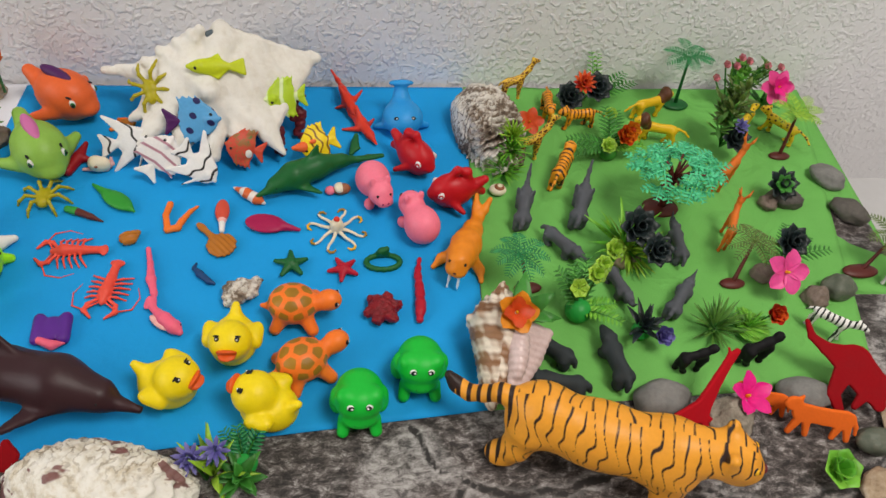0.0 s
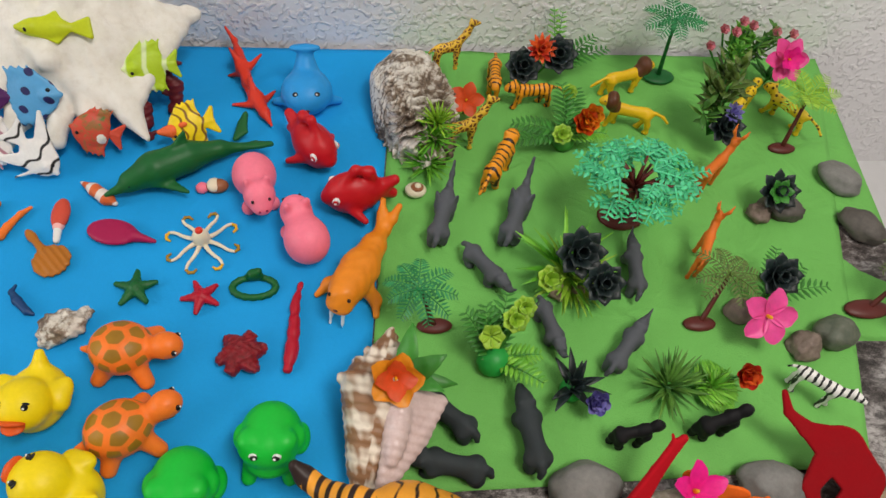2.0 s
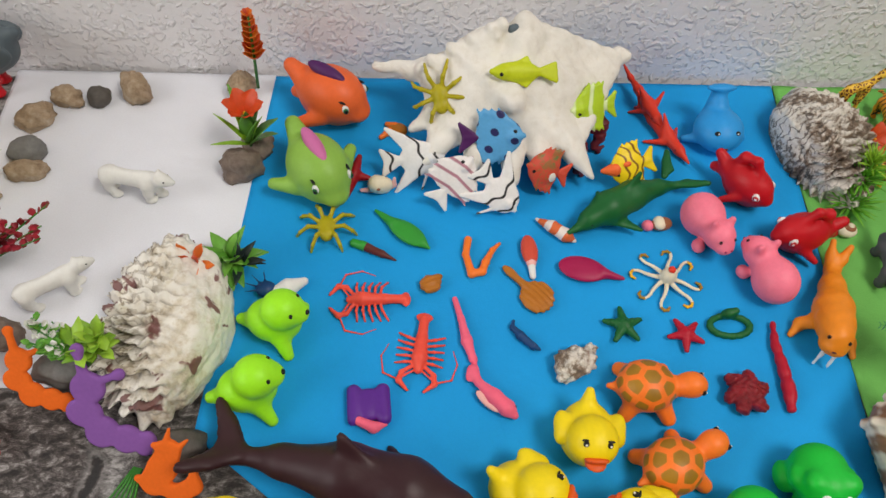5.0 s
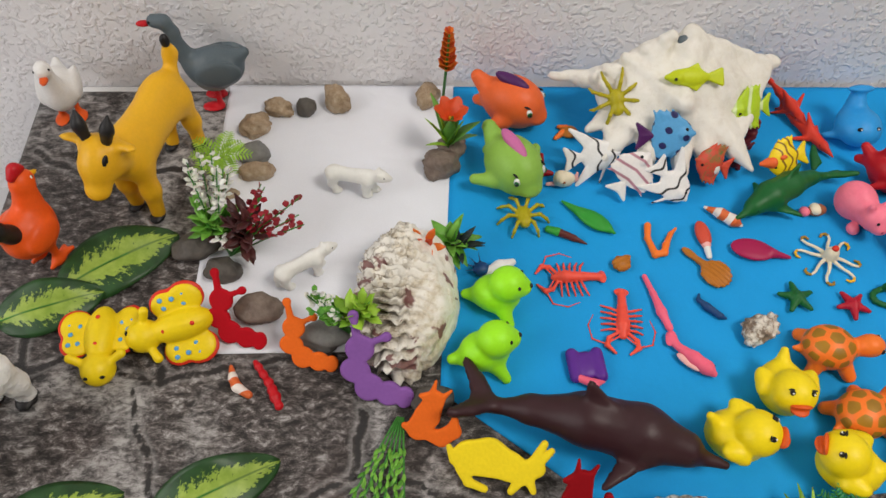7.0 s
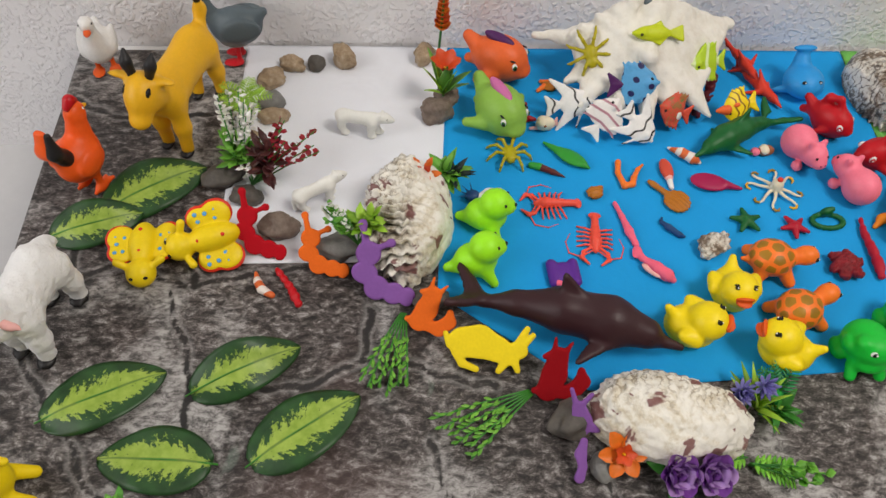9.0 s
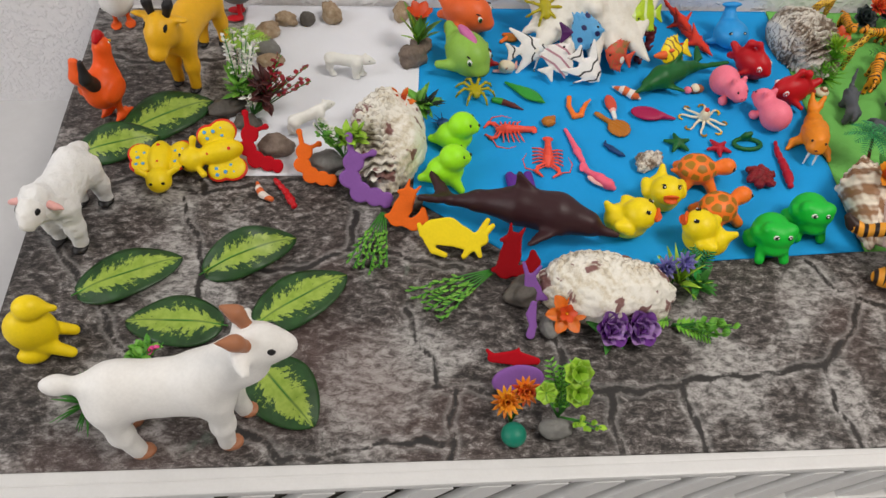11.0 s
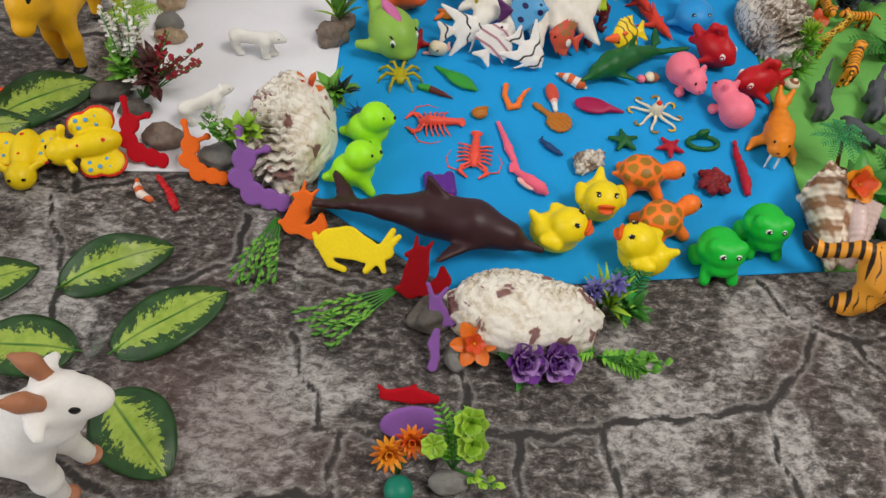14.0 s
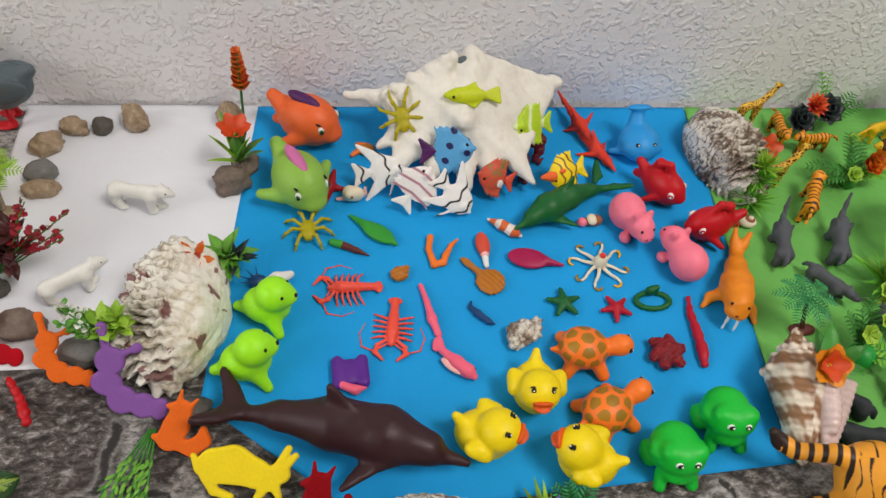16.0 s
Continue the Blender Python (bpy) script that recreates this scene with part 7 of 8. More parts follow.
def petal_shape(L, W, bend=0.2, cup=0.35, seg=7, across=6):
    """A rounded petal along x, cupped across and curling at the rim."""
    v, f = [], []
    for i in range(seg + 1):
        t = i / seg
        w = W * 0.5 * max(0.12, math.sin(math.pi * min(1.0, t * 0.93 + 0.02) ** 1.6) ** 0.45)
        for j in range(across + 1):
            u = 2 * j / across - 1
            v.append((L * (t - 0.10 * t * u * u), w * u, bend * L * t * t + cup * w * u * u + 0.04 * W * math.sin(5 * u + 3 * t) * t))
    n = across + 1
    for i in range(seg):
        f += [(i * n + j, (i + 1) * n + j, (i + 1) * n + j + 1, i * n + j + 1) for j in range(across)]
    return v, f


def tube(points, radii, seg=7):
    v, f = [], []
    pts = [Vector(p) for p in points]
    for i, p in enumerate(pts):
        d = (pts[min(i + 1, len(pts) - 1)] - pts[max(i - 1, 0)]).normalized()
        a = d.orthogonal().normalized()
        b = d.cross(a)
        for j in range(seg):
            t = 2 * math.pi * j / seg
            v.append(p + (a * math.cos(t) + b * math.sin(t)) * radii[i])
    for i in range(len(pts) - 1):
        for j in range(seg):
            f.append((i * seg + j, i * seg + (j + 1) % seg, (i + 1) * seg + (j + 1) % seg, (i + 1) * seg + j))
    f += [tuple(range(seg))[::-1], tuple(range((len(pts) - 1) * seg, len(pts) * seg))]
    return v, f


def aim(p, d, roll=0.0, up=(0, 0, 1)):
    """A frame at p whose x runs along d, and whose z leans towards up."""
    x = Vector(d).normalized()
    up = Vector(up).normalized()
    up = up if abs(x.dot(up)) < 0.985 else Vector((0, 1, 0))
    y = up.cross(x).normalized()
    z = x.cross(y)
    m = Matrix((x, y, z)).transposed().to_4x4()
    return Matrix.Translation(p) @ m @ Matrix.Rotation(roll, 4, "X")


def arc(p, d, L, droop, n=6):
    p, d = Vector(p), Vector(d).normalized()
    pts = [p.copy()]
    for i in range(n):
        d = (d + Vector((0, 0, -droop / n))).normalized()
        p = p + d * (L / n)
        pts.append(p.copy())
    return pts


def frond(geo, stem, p, d, L, W, pairs=9, droop=0.6, r=0.0006, lw=0.3):
    """A feather leaf: a rib with leaflets in pairs."""
    pts = arc(p, d, L, droop, 7)
    stem.add(*tube(pts, [r * (1 - 0.08 * i) for i in range(len(pts))], 5))
    for i in range(1, pairs + 1):
        t = i / (pairs + 0.3) * 7
        k = min(int(t), 6)
        q = pts[k].lerp(pts[k + 1], t - k)
        x = (pts[k + 1] - pts[k]).normalized()
        y = Vector((0, 0, 1)).cross(x)
        y = y.normalized() if y.length > 1e-4 else Vector((0, 1, 0))
        size = W * (0.45 + 0.75 * math.sin(math.pi * min(1, i / pairs * 0.8 + 0.15)))
        for s in (1, -1):
            geo.add(*blade(size, size * lw, -0.1, 0.2, 3), aim(q, y * s + x * 0.55 + Vector((0, 0, 0.12)), 0))


def plant(name, x, y, label, z=GROUND, group="", category="artificial plant", yaw=0):
    ob = new(name)
    ob.matrix_basis = pose(x, y, z - 0.0006, 0, 0, yaw)
    return tagged(ob, label, category, group)


def foot(parent, r, mat, h=0.006, name="base"):
    v, f = ball((0, 0, h * 0.45), (r, r, h * 0.6), 14, 8)
    part(name, mesh_from(name, [(p[0], p[1], max(p[2], 0)) for p in v], f, [mat]), parent)


def tuft(geo, n, L, W, spread, rnd, p=(0, 0, 0), bend=-0.15, low=0.25):
    for i in range(n):
        a = rnd.uniform(0, 2 * math.pi)
        e = rnd.uniform(low, 1.0)
        d = (math.cos(a) * spread * (1.15 - e), math.sin(a) * spread * (1.15 - e), e)
        geo.add(*blade(L * rnd.uniform(0.7, 1.1), W * rnd.uniform(0.8, 1.2), bend, 0.3, 4, 0.35), aim(p, d, rnd.uniform(-0.5, 0.5)))


def rosette(geo, L, W, p=(0, 0, 0), up=(0, 0, 1), rows=((8, 0.25), (7, 0.7), (5, 1.4)), fold=0.35, peak=0.6, turn=0.0):
    """Layers of leaves or petals about an axis."""
    m = aim(p, up)
    for k, (n, lift) in enumerate(rows):
        for i in range(n):
            a = 2 * math.pi * (i + 0.5 * k) / n + turn
            geo.add(*blade(L * (1 - 0.16 * k), W, 0.15 + 0.1 * k, fold, 4, peak), m @ aim((0, 0, 0), (lift, math.cos(a), math.sin(a)), 0, (1, 0, 0)))


def petals(parent, n, L, W, p, up, mat, lift=0.5, centre="gold", bend=-0.2, peak=0.62):
    """An open flower: every petal a part, and its centre."""
    m = aim(p, up)
    me = mesh_from("petal", *petal_shape(L, W, bend), [mat])
    for i in range(n):
        a = 2 * math.pi * i / n
        part("petal", me, parent, m=m @ aim((0, 0, 0), (lift, math.cos(a), math.sin(a)), 0, (1, 0, 0)))
    v, f = ball((L * 0.14, 0, 0), (L * 0.2, L * 0.07, L * 0.07), 8, 6)
    part("flower_centre", mesh_from("flower_centre", [m @ Vector(q) for q in v], f, [centre]), parent)


def rose(parent, p, up, R, mat, rnd, name="flower"):
    g = Geo()
    m = aim(p, up)
    for k, (n, r, lift) in enumerate(((3, 0.45, 2.2), (4, 0.62, 1.3), (5, 0.85, 0.75), (6, 1.0, 0.35))):
        for i in range(n):
            a = 2 * math.pi * i / n + k * 0.6
            g.add(*petal_shape(R * r, R * 0.85, 0.35, 0.6, 4, 4), m @ aim((0, 0, 0), (lift, math.cos(a), math.sin(a)), 0, (1, 0, 0)))
    part(name, g.mesh(name, mat), parent)


def leafmesh(parent, geo, mat, name="foliage", label=""):
    ob = part(name, geo.mesh(name, mat), parent, label)
    mod = ob.modifiers.new("thickness", "SOLIDIFY")
    mod.thickness = 0.00035
    return ob


def palm(x, y, h, lean, mat, trunk, label, n=8, L=0.03, basesize=(0.012, 0.006), droop=0.9, yaw=0, W=0.0075):
    rnd = random.Random(int(x * 9000))
    p = plant("palm_tree", x, y, label, group="toy palms", category="toy palm", yaw=yaw)
    top = (lean[0], lean[1], h)
    v, f = tube(arc((0, 0, 0.001), (lean[0] * 1.6, lean[1] * 1.6, h), math.dist((0, 0, 0), top), -0.1), [0.0022, 0.002, 0.0018, 0.0016, 0.0015, 0.0014, 0.0014])
    part("trunk", mesh_from("trunk", v, f, [trunk]), p)
    end = v[-4]
    v, f = ball((0, 0, 0.0018), (basesize[0], basesize[1], 0.003), 16, 8)
    part("base", mesh_from("base", [(q[0], q[1], max(q[2], 0)) for q in v], f, [trunk]), p)
    for i in range(n):
        a = 2 * math.pi * i / n + rnd.uniform(-0.2, 0.2)
        g = Geo()
        frond(g, g, end, (math.cos(a), math.sin(a), rnd.uniform(0.25, 0.75)), L * rnd.uniform(0.85, 1.15), W, 9, droop, lw=0.25)
        part("frond", g.mesh("frond", mat), p)
    return p


palm(0.050, 0.562, 0.040, (-0.008, 0.004), "palmgreen", "brown", "green toy palm tree on a brown base", 9, 0.024, droop=1.3, W=0.0062)
palm(0.233, 0.558, 0.036, (0.012, 0.016), "bronze", "brown", "bronze-green toy palm tree leaning on a brown base", 8, 0.027, droop=1.1, W=0.006)
palm(0.352, 0.719, 0.046, (0.004, 0.010), "limeleaf", "brown", "pale green toy palm tree on a brown base", 7, 0.026, droop=0.5)
palm(0.266, 0.803, 0.062, (-0.004, 0.0), "palmgreen", "teal_green", "dark green toy palm tree by the wall", 8, 0.026, (0.015, 0.01))
palm(-0.590, 0.702, 0.045, (0.004, 0.0), "limeleaf", "bark", "pale green toy palm by the white paper", 8, 0.024, droop=0.7)
palm(0.362, 0.566, 0.034, (0.02, 0.012), "bronze", "brown", "brown toy palm tree at the edge of the green paper", 6, 0.024, (0.018, 0.008))

# Toy tree with flat lobed leaves.
tree = plant("toy_tree", 0.197, 0.650, "mint green plastic tree with lobed leaves on a red-brown base", category="toy tree")
v, f = ball((0, 0, 0.002), (0.018, 0.013, 0.004), 16, 8)
part("base", mesh_from("base", [(q[0], q[1], max(q[2], 0)) for q in v], f, ["brown"]), tree)
tg_, stem_ = Geo(), Geo()
rnd = random.Random(5)
trunk_top = Vector((-0.004, -0.006, 0.042))
stem_.add(*tube([(0, 0, 0.002), (0.001, 0.0, 0.02), trunk_top], [0.0042, 0.0034, 0.0028], 8))
for i in range(17):
    a, r = 2.4 * i + 0.3, 0.004 + 0.023 * math.sqrt((i + 0.5) / 17)
    end = trunk_top + Vector((r * math.cos(a) * 1.25, r * math.sin(a) * 0.9, 0.010 + 0.014 * rnd.random() - r * 0.12))
    stem_.add(*tube([trunk_top, trunk_top.lerp(end, 0.5) + Vector((0, 0, 0.004)), end], [0.0018, 0.0013, 0.0009], 6))
    for j in range(3):
        b = a + (j - 1) * 0.85 + rnd.uniform(-0.2, 0.2)
        frond(tg_, tg_, end, (math.cos(b), math.sin(b), rnd.uniform(-0.05, 0.25)), rnd.uniform(0.015, 0.021), 0.0060, 4, 0.2, 0.0010, 0.45)
    if i % 2:
        frond(tg_, tg_, trunk_top.lerp(end, 0.55) + Vector((0, 0, 0.006)), (math.cos(a + 0.7), math.sin(a + 0.7), 0.2), 0.016, 0.0058, 4, 0.2, 0.0010, 0.45)
part("trunk", stem_.mesh("trunk", "brown"), tree)
leafmesh(tree, tg_, "mintleaf")


def mixed(name, x, y, label, seed, tufts=(), fronds=(), rosettes=(), flowers=(), roses=(), base=None, sprigs=(), z=GROUND):
    """A small artificial plant put together from tufts, feather leaves, rosettes and flowers, offsets in metres."""
    rnd = random.Random(seed)
    p = plant(name, x, y, label, z)
    if base:
        foot(p, *base)
    for mat, n, L, W, spread, at in tufts:
        g = Geo()
        tuft(g, n, L, W, spread, rnd, at)
        leafmesh(p, g, mat)
    stem = Geo()
    for mat, n, L, W, a0, a1, lift, at in fronds:
        for i in range(n):
            a = radians(a0 + (a1 - a0) * (i + 0.5) / n)
            g = Geo()
            frond(g, stem, at, (math.cos(a), math.sin(a), lift * rnd.uniform(0.8, 1.2)), L * rnd.uniform(0.85, 1.1), W, 10, 0.7)
            leafmesh(p, g, mat, "frond")
    for mat, L, W, at, up, rows in rosettes:
        g = Geo()
        rosette(g, L, W, at, up, rows)
        leafmesh(p, g, mat, "rosette")
        stem.add(*tube([(0, 0, 0.001), (at[0] * 0.6, at[1] * 0.6, at[2] * 0.6), at], [0.0012, 0.001, 0.001], 6))
    for mat, n, L, W, at, up, lift in flowers:
        fl = part("flower", None, p)
        petals(fl, n, L, W, at, up, mat, lift)
        stem.add(*tube([(0, 0, 0.001), (at[0] * 0.6, at[1] * 0.6, at[2] * 0.6), at], [0.001, 0.0009, 0.0009], 6))
    for mat, R, at, up in roses:
        rose(p, at, up, R, mat, rnd)
        stem.add(*tube([(0, 0, 0.001), (at[0] * 0.6, at[1] * 0.6, at[2] * 0.6), at], [0.001, 0.0009, 0.0009], 6))
    for mat, n, at, L, W, count in sprigs:
        g = Geo()
        for i in range(n):
            end = Vector(at) + Vector((rnd.uniform(-0.3, 0.3), rnd.uniform(-0.3, 0.3), rnd.uniform(-0.15, 0.3))) * (Vector(at).length * 0.8)
            pts = [Vector((0, 0, 0.001)), end * 0.5 + Vector((0, 0, 0.003)), end]
            stem.add(*tube(pts, [0.0008, 0.0007, 0.0005], 5))
            for j in range(count):
                t = 0.3 + 0.7 * j / count
                q = pts[1].lerp(pts[2], (t - 0.3) / 0.7)
                d = Vector((rnd.uniform(-1, 1), rnd.uniform(-1, 1), rnd.uniform(-0.2, 1)))
                g.add(*blade(L * rnd.uniform(0.7, 1.2), W, 0.1, 0.2, 3, 0.55), aim(q, d))
        leafmesh(p, g, mat)
    if stem.v:
        part("stem", stem.mesh("stem", "fern"), p)
    return p


R3 = ((8, 0.25), (7, 0.7), (5, 1.4))
UP, CAM = (0, 0, 1), (0, -0.6, 0.8)
mixed("fern_plant", 0.085, 0.533, "green fern and clover plant on a round green base", 1, fronds=[("fern", 3, 0.042, 0.010, 60, 150, 1.8, (0, 0, 0.008)), ("bright", 2, 0.036, 0.008, -60, 20, 0.8, (0, 0, 0.008))],
      rosettes=[("limeleaf", 0.009, 0.008, (0.010, 0.012, 0.040), CAM, ((7, 0.2), (5, 0.8))), ("limeleaf", 0.008, 0.007, (0.016, 0.018, 0.044), CAM, ((7, 0.2), (5, 0.8))), ("limeleaf", 0.009, 0.008, (-0.004, 0.006, 0.030), CAM, ((6, 0.3),))], base=(0.011, "spring", 0.017))
mixed("succulent_plant", 0.133, 0.512, "dark-leaved plant with a blue-violet flower on a green base", 2, tufts=[("darkleaf", 26, 0.024, 0.006, 0.75, (0, 0, 0.008))], roses=[("blueflower", 0.010, (0.010, -0.012, 0.016), CAM)], base=(0.008, "spring", 0.012))
mixed("grass_plant", 0.197, 0.512, "spiky dark green grass tuft on green paper", 3, tufts=[("grass", 80, 0.029, 0.0024, 0.85, (0, 0, 0.002))], base=(0.006, "fern", 0.008))
mixed("grass_plant", 0.214, 0.509, "light green spray with a small red flower", 4, fronds=[("bright", 4, 0.026, 0.012, -25, 35, 0.55, (0, 0, 0.004))], tufts=[("bright", 40, 0.018, 0.002, 1.2, (0.01, 0.0, 0.008))], roses=[("redpetal", 0.011, (0.028, 0.003, 0.020), CAM)])
mixed("succulent_plant", 0.148, 0.592, "large dark rosettes over lime green grass", 5, tufts=[("limeleaf", 60, 0.034, 0.0035, 1.6, (0, 0.004, 0.004)), ("bright", 30, 0.045, 0.004, 0.9, (-0.004, 0.01, 0.004))],
      rosettes=[("darkleaf", 0.019, 0.011, (-0.002, 0.004, 0.036), CAM, R3), ("darkleaf", 0.016, 0.010, (0.013, -0.014, 0.026), CAM, R3), ("limeleaf", 0.010, 0.009, (-0.020, -0.006, 0.02), CAM, ((7, 0.2), (5, 0.8)))])
mixed("hibiscus_plant", 0.270, 0.562, "bright pink hibiscus flower with dark rosette and ferns", 6, flowers=[("pinkpetal", 5, 0.020, 0.015, (-0.002, -0.012, 0.026), (0, -0.7, 0.7), 0.35)], rosettes=[("darkleaf", 0.017, 0.010, (0.010, 0.014, 0.034), CAM, R3)],
      fronds=[("fern", 3, 0.040, 0.008, -20, 80, 0.9, (0.008, 0.008, 0.014))])
mixed("succulent_plant", 0.314, 0.655, "small dark green rosette on brown rocks", 7, rosettes=[("darkleaf", 0.018, 0.009, (0.002, 0.004, 0.020), CAM, R3), ("fern", 0.012, 0.007, (0.000, 0.0, 0.024), CAM, ((6, 0.5),))])
mixed("fern_plant", 0.165, 0.722, "dark fern with clover buds and an orange flower", 8, fronds=[("fern", 2, 0.040, 0.010, 150, 200, 0.5, (0, 0, 0.012)), ("fern", 2, 0.045, 0.010, 60, 110, 1.3, (0, 0, 0.012)), ("bright", 2, 0.034, 0.010, -20, 40, 0.6, (0, 0, 0.012))],
      rosettes=[("limeleaf", 0.009, 0.008, (-0.006, -0.006, 0.020), CAM, ((8, 0.3), (6, 0.9))), ("limeleaf", 0.007, 0.008, (0.004, 0.03, 0.030), CAM, ((8, 0.3), (6, 0.9), (4, 1.6)))], roses=[("flame", 0.013, (0.012, 0.002, 0.024), CAM), ("orangepetal", 0.011, (0.018, 0.006, 0.028), CAM)], base=(0.009, "fern", 0.014))
mixed("succulent_plant", 0.152, 0.800, "dark rosettes with a red spiky flower by the wall", 9, rosettes=[("darkleaf", 0.017, 0.012, (-0.012, -0.004, 0.016), CAM, R3), ("darkleaf", 0.018, 0.012, (0.018, 0.004, 0.022), CAM, R3), ("redpetal", 0.014, 0.004, (0.003, 0.004, 0.028), CAM, ((12, 0.3), (10, 0.8), (8, 1.6)))],
      fronds=[("bright", 2, 0.046, 0.006, 70, 100, 2.2, (0.018, 0.008, 0.010)), ("fern", 2, 0.050, 0.009, 10, 40, 0.9, (0.02, 0.0, 0.010))])
mixed("leafy_plant", 0.292, 0.735, "tall bronze-green leafy plant with a dark rosette", 10, sprigs=[("bronze", 7, (-0.004, 0.002, 0.066), 0.018, 0.006, 12), ("grass", 4, (-0.018, 0.0, 0.045), 0.016, 0.005, 9)], rosettes=[("darkleaf", 0.017, 0.009, (0.0, -0.014, 0.024), CAM, R3), ("blueflower", 0.010, 0.004, (0.004, -0.008, 0.034), CAM, ((9, 0.5), (6, 1.2)))])
mixed("rose_bush", 0.325, 0.803, "green bush with small pale pink buds by the wall", 11, sprigs=[("box", 10, (0.0, 0.0, 0.045), 0.010, 0.004, 14), ("grass", 5, (0.02, 0.0, 0.046), 0.010, 0.004, 12)],
      roses=[("rosepink", 0.0055, at, CAM) for at in ((-0.018, 0.004, 0.050), (-0.006, 0.002, 0.060), (0.004, 0.002, 0.056), (0.026, 0.0, 0.052), (0.042, 0.0, 0.050), (-0.026, 0.0, 0.036), (-0.012, -0.004, 0.054))])
mixed("magenta_flower", 0.362, 0.796, "large magenta artificial flower by the wall", 12, flowers=[("pinkpetal", 6, 0.020, 0.014, (0.0, -0.008, 0.036), (0, -0.75, 0.65), 0.5), ("magenta", 5, 0.013, 0.010, (0.0, -0.012, 0.040), (0, -0.75, 0.65), 1.1)], tufts=[("fern", 10, 0.020, 0.006, 1.3, (0, 0, 0.008))])
mixed("fern_plant", 0.055, 0.698, "bright green feathery sprig by the weathered shell", 13, tufts=[("bright", 110, 0.024, 0.0022, 1.0, (0, 0, 0.004)), ("bright", 90, 0.022, 0.002, 1.0, (0.004, 0.01, 0.022)), ("limeleaf", 50, 0.020, 0.002, 0.9, (0.006, 0.014, 0.034))])
mixed("hibiscus_flower", 0.088, 0.758, "red artificial flower beside the weathered shell", 14, flowers=[("redpetal", 5, 0.015, 0.011, (0, -0.004, 0.018), CAM, 0.6)])
mixed("hibiscus_flower", 0.020, 0.508, "red and yellow artificial flower resting on the whelk shell", 15, flowers=[("orangepetal", 5, 0.018, 0.015, (0.0, -0.002, 0.010), CAM, 0.9), ("redpetal", 4, 0.015, 0.011, (0, -0.003, 0.012), CAM, 1.3)], tufts=[("fern", 5, 0.030, 0.012, 3.5, (0.006, 0, 0.004))], z=0.040)
mixed("magenta_flower", 0.190, 0.445, "magenta artificial flower on the stones", 16, flowers=[("magenta", 5, 0.020, 0.012, (0.0, -0.002, 0.016), (0.1, -0.3, 0.9), 0.9)])
mixed("leafy_plant", 0.240, 0.386, "bright green cupped leaf on brown stones", 17, rosettes=[("bright", 0.018, 0.016, (0, 0, 0.006), (0, -0.3, 0.9), ((6, 0.5), (5, 1.2)))])
# Left side.
mixed("white_flower_plant", -0.588, 0.652, "green plant with a spray of tiny white flowers", 18, sprigs=[("box", 6, (0.002, 0.0, 0.034), 0.018, 0.007, 8), ("whitepetal", 10, (0.006, 0.012, 0.064), 0.006, 0.004, 16)])
mixed("berry_branch", -0.578, 0.640, "burgundy branch with dark red berries", 19, sprigs=[("burgundy", 5, (0.020, 0.0, 0.036), 0.022, 0.007, 7), ("berry", 9, (0.048, 0.006, 0.052), 0.006, 0.0055, 10), ("whitepetal", 3, (0.004, -0.008, 0.03), 0.008, 0.004, 8)])
mixed("white_flower_plant", -0.482, 0.563, "lime green leaves with tiny white buds on the oyster shell", 20, sprigs=[("limeleaf", 5, (0.010, 0.002, 0.030), 0.016, 0.007, 8), ("box", 8, (-0.016, 0.004, 0.032), 0.006, 0.004, 14), ("whitepetal", 5, (-0.018, 0.006, 0.034), 0.005, 0.004, 12)], z=0.016)
mixed("leafy_plant", -0.412, 0.640, "green and yellow leaves with a red flower by the oyster shell", 21, tufts=[("box", 16, 0.026, 0.009, 1.8, (0.004, 0, 0.016)), ("darkleaf", 8, 0.024, 0.008, 1.6, (0.01, -0.004, 0.014))], rosettes=[("flame", 0.018, 0.006, (-0.016, -0.012, 0.028), CAM, ((6, 0.4), (4, 1.0)))])
mixed("tulip_flower", -0.405, 0.742, "red cup flower with striped green leaves set on brown rocks", 22, flowers=[("redpetal", 6, 0.022, 0.014, (0, 0.002, 0.030), (0.05, -0.1, 1), 1.9)], tufts=[("grass", 7, 0.044, 0.011, 0.4, (0, 0, 0.004)), ("limeleaf", 4, 0.040, 0.004, 0.4, (0, -0.002, 0.006))], z=0.014)
torch = plant("torch_flower", -0.407, 0.808, "orange-red torch flower spike on a tan rock", 0.012)
g, s_ = Geo(), Geo()
s_.add(*tube([(0, 0, 0), (0.002, 0, 0.04), (0.003, 0, 0.070)], [0.0014, 0.0012, 0.0008], 6))
for i in range(9):
    rosette(g, 0.0135 - 0.0009 * i, 0.006, (0.0025, 0, 0.030 + 0.0050 * i), (0, -0.1, 1), ((7, 0.9),), turn=i * 0.4)
part("stem", s_.mesh("stem", "fern"), torch)
leafmesh(torch, g, "flame", "flower_spike")
mixed("violet_plant", -0.196, 0.418, "violet spiky flowers with green leaves beside the oyster shell", 23, rosettes=[("blueflower", 0.012, 0.003, (-0.008, 0.006, 0.022), CAM, ((11, 0.3), (9, 0.9), (6, 1.6))), ("blueflower", 0.011, 0.003, (0.008, 0.008, 0.026), CAM, ((9, 0.3), (7, 0.9)))], tufts=[("limeleaf", 14, 0.034, 0.005, 1.1, (0.006, 0, 0.006))])
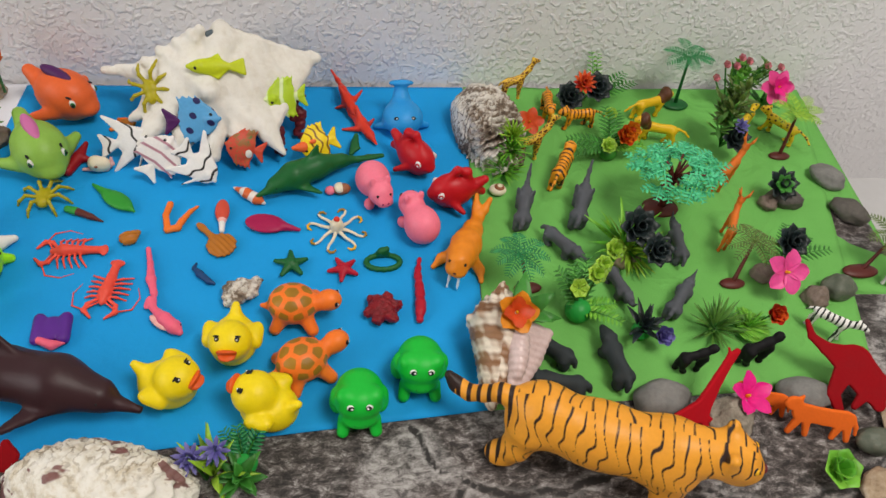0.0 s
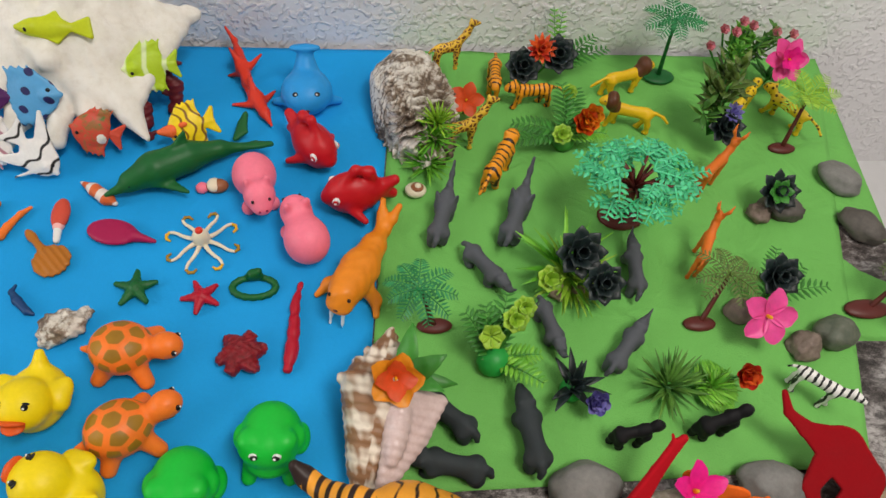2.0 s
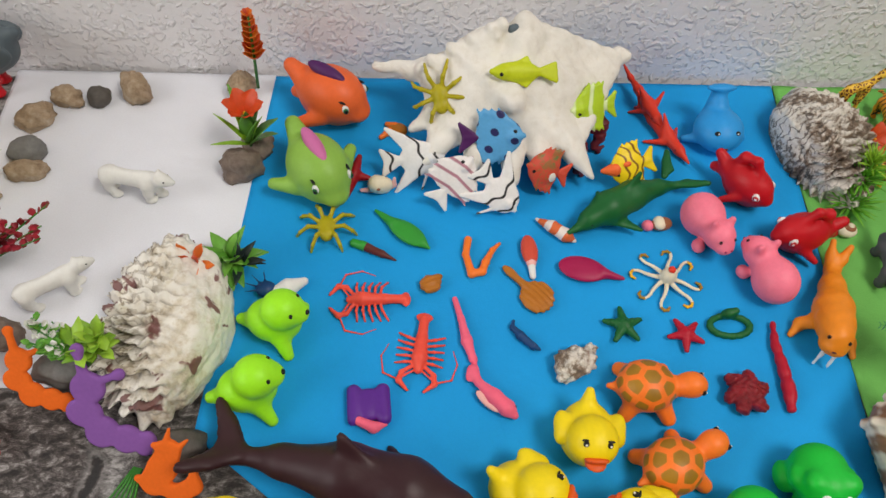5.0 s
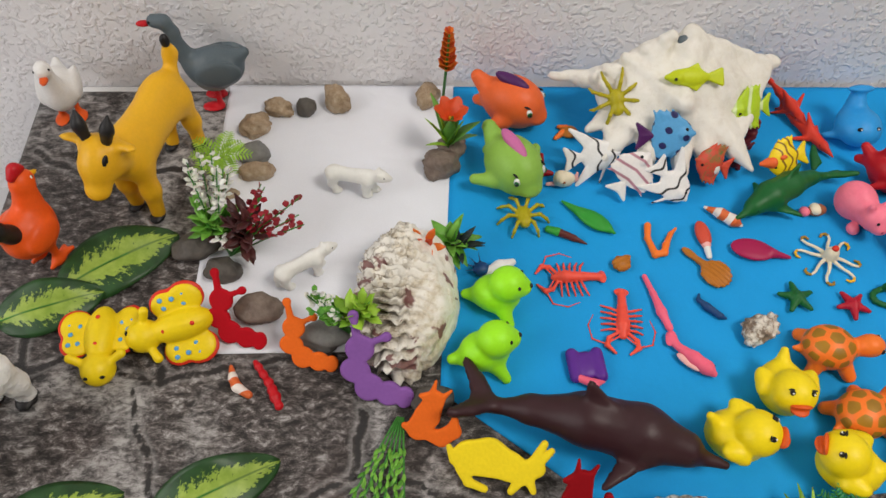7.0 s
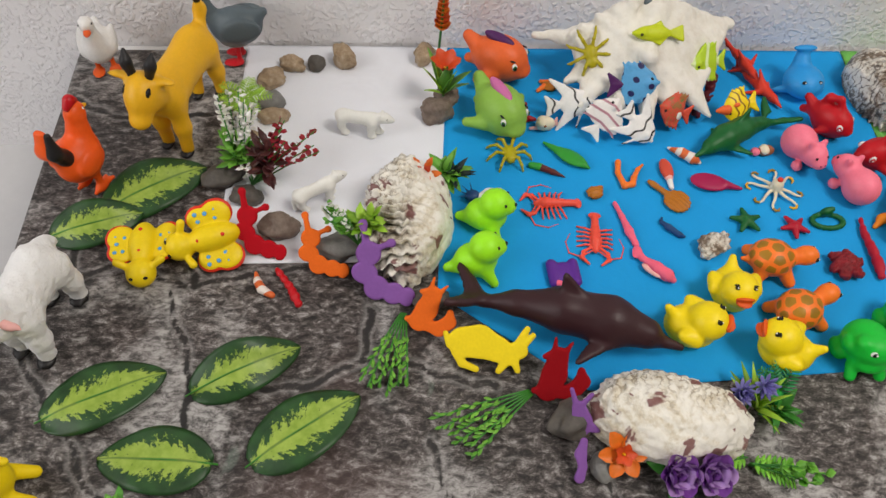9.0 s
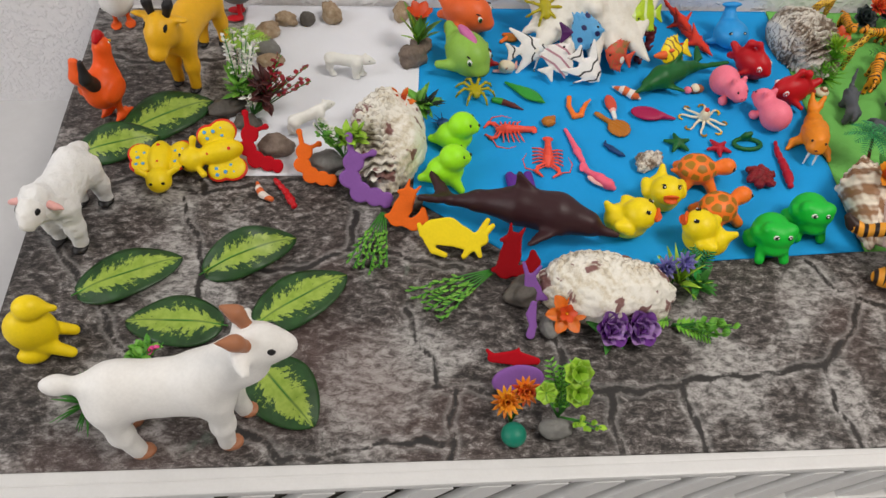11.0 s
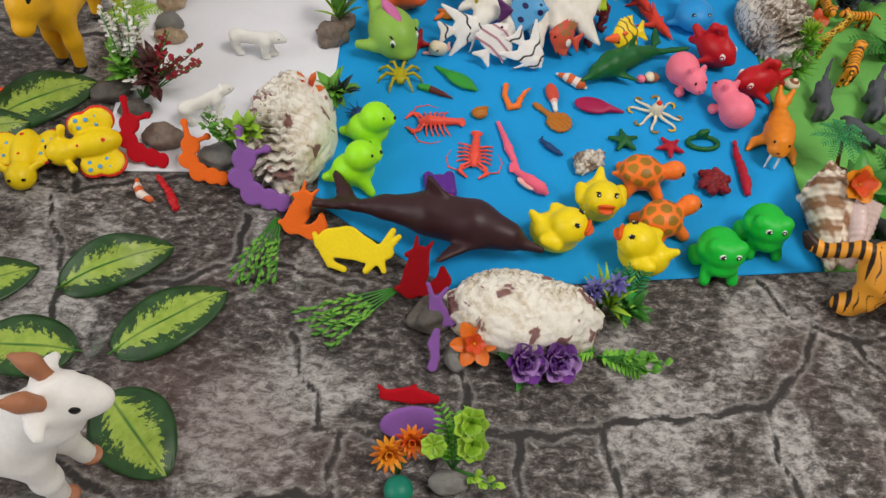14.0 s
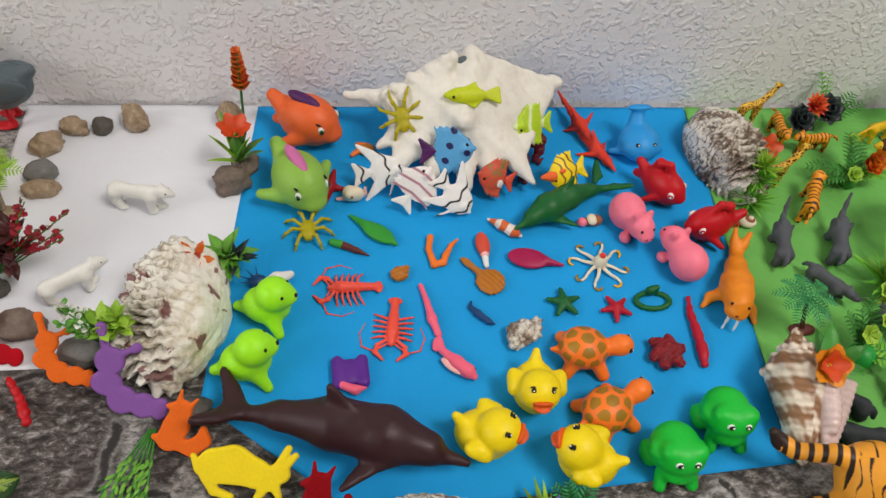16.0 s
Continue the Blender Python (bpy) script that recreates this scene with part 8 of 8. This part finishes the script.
mixed("fern_plant", -0.172, 0.425, "small dark green fern by the blue paper", 24, fronds=[("palmgreen", 4, 0.030, 0.007, 40, 140, 1.6, (0, 0, 0.006))], tufts=[("fern", 24, 0.020, 0.007, 1.3, (-0.002, -0.01, 0.006))], base=(0.009, "spring", 0.012))
for x in (-0.262, -0.238):
    mixed("rose_flower", x, 0.372, "violet artificial rose on the stone-print cloth", 25 + int(x * 100), roses=[("violet", 0.019, (0, 0, 0.008), (0.1, -0.5, 0.8))], tufts=[("fern", 4, 0.02, 0.009, 3.5, (0, 0.0, 0.002))])
mixed("fern_plant", -0.205, 0.378, "light green fern and clover lying on the cloth", 30, fronds=[("bright", 2, 0.040, 0.008, -30, 0, 0.25, (0, 0, 0.004)), ("bright", 2, 0.034, 0.008, 160, 200, 0.3, (0, 0.004, 0.004))], sprigs=[("box", 3, (0.036, -0.014, 0.010), 0.009, 0.007, 8)])
mixed("hibiscus_flower", -0.297, 0.386, "orange-red artificial flower beside the oyster shell", 31, flowers=[("flame", 6, 0.018, 0.011, (0, -0.002, 0.014), (0, -0.55, 0.8), 0.45), ("redpetal", 5, 0.010, 0.007, (0, -0.003, 0.016), (0, -0.55, 0.8), 1.2)])
mixed("spiky_flower", -0.352, 0.296, "orange spiky flowers on a round teal base", 32, rosettes=[("orangepetal", 0.013, 0.003, (-0.006, 0.004, 0.030), CAM, ((14, 0.2), (12, 0.7), (8, 1.5))), ("flame", 0.012, 0.003, (0.008, 0.010, 0.034), CAM, ((14, 0.2), (12, 0.7), (8, 1.5)))])
toy("plant_ball", figure("plant_ball", [E((0, 0, 0.8), (0.95, 0.95, 0.85), "tealball")], 0.1, 0.1), -0.352, 0.283, 0, "round teal plastic base under the orange flowers", "plant base")
mixed("fern_plant", -0.317, 0.296, "lime green ferns and clovers on a grey stone", 33, fronds=[("bright", 3, 0.040, 0.008, 60, 120, 1.9, (0, 0, 0.010))], rosettes=[("limeleaf", 0.012, 0.010, (0.008, 0.012, 0.048), CAM, ((7, 0.2), (5, 0.8))), ("limeleaf", 0.011, 0.010, (0.010, 0.004, 0.032), CAM, ((7, 0.2), (5, 0.8))), ("limeleaf", 0.009, 0.008, (-0.014, 0.004, 0.034), CAM, ((7, 0.2),))], sprigs=[("limeleaf", 2, (0.022, -0.012, 0.012), 0.006, 0.005, 6)], z=0.010)
mixed("leafy_plant", -0.640, 0.345, "green sprig with tiny red buds behind the white goat", 34, sprigs=[("box", 7, (0.012, 0.008, 0.024), 0.010, 0.005, 10), ("pinkpetal", 3, (0.024, 0.014, 0.026), 0.005, 0.004, 5)])
mixed("grass_plant", -0.668, 0.322, "dark green grass tuft on the cloth", 35, tufts=[("fern", 40, 0.026, 0.002, 1.8, (0, 0, 0.002))])


def sprig(x, y, yaw, L, label, seed):
    """Boxwood twigs lying on the cloth, fanning out from their cut ends."""
    rnd = random.Random(seed)
    p = plant("boxwood_sprig", x, y, label, 0.0032, "boxwood sprigs", "sprig", yaw)
    for i in range(6):
        a = (i - 2.5) * 0.10
        g, st = Geo(), Geo()
        pts = arc((-L / 2, 0.0008 * i - 0.002, 0.003), (math.cos(a), math.sin(a), 0.12), L * rnd.uniform(0.8, 1.0), 0.25, 8)
        pts = [Vector((q.x, q.y, max(q.z, 0.001))) for q in pts]
        st.add(*tube(pts, [0.0008] * 9, 5))
        for j in range(12):
            t = 2.6 + 5.3 * j / 12
            k = min(int(t), 7)
            q = pts[k].lerp(pts[k + 1], t - k)
            g.add(*blade(0.0082, 0.0026, 0.1, 0.2, 3, 0.6), aim(q, (1.5, rnd.uniform(-1, 1), rnd.uniform(0.0, 0.8))))
        part("twig", st.mesh("twig", "fern"), p)
        leafmesh(p, g, "box", "leaves")


sprig(-0.455, 0.467, -104, 0.076, "light green boxwood sprig lying on the cloth", 1)
sprig(-0.386, 0.416, -150, 0.076, "light green boxwood sprig lying on the cloth", 2)


def broad_leaf(x, y, yaw, L, W, arch=0.006, tilt=0.0, label="variegated dark and lime green leaf lying on the cloth", twist=0.0):
    """A dumb-cane leaf: broad oval blade with a pointed tip, gently arched, with a midrib and a short stalk."""
    n, mth = 22, 12
    v, f, uv = [], [], []
    for i in range(n + 1):
        t = i / n
        w = W / 2 * (math.sin(math.pi * min(1, t * 0.98 + 0.015) ** 0.82) ** 0.62)
        for j in range(mth + 1):
            s = 2 * j / mth - 1
            z = 0.004 + arch * math.sin(math.pi * t) + abs(s) * w * 0.10 - (s * w) ** 2 * 6 + 0.0012 * math.sin(9 * t + 3 * s) + s * w * twist
            v.append((L * (t - 0.5), s * w, z))
            uv.append((t, (s + 1) / 2))
    for i in range(n):
        for j in range(mth):
            a = i * (mth + 1) + j
            f.append((a, a + mth + 1, a + mth + 2, a + 1))
    me = mesh_from("leaf", v, f, ["variegated"])
    lay = me.uv_layers.new(name="UVMap")
    for k, lp in enumerate(me.loops):
        lay.data[k].uv = uv[lp.vertex_index]
    ob = toy("leaf", me, x, y, yaw, label, "leaf", "variegated leaves", rx=tilt)
    mod = ob.modifiers.new("thickness", "SOLIDIFY")
    mod.thickness = 0.0006
    pts = [(-L * 0.5 - 0.004 + L * 0.97 * k / 8, 0, 0.0036 + arch * math.sin(math.pi * k / 8)) for k in range(9)]
    part("midrib", mesh_from("midrib", *tube(pts, [0.0007 - 0.00006 * k for k in range(9)], 6), ["fern"]), ob)
    return ob


broad_leaf(-0.660, 0.440, 24, 0.088, 0.050)
broad_leaf(-0.616, 0.391, 176, 0.078, 0.048)
broad_leaf(-0.515, 0.412, 34, 0.088, 0.050)
broad_leaf(-0.562, 0.459, 26, 0.084, 0.040, 0.014, 16, "variegated dark and lime green leaf, arched, on the cloth", 0.2)
broad_leaf(-0.524, 0.326, -50, 0.074, 0.054, 0.004)
broad_leaf(-0.660, 0.634, 34, 0.094, 0.050, 0.010, 12, "variegated leaf propped up beside the rooster", 0.1)
broad_leaf(-0.700, 0.595, 20, 0.074, 0.040, 0.008, 22, "dark variegated leaf tilted beside the butterfly toys", 0.1)
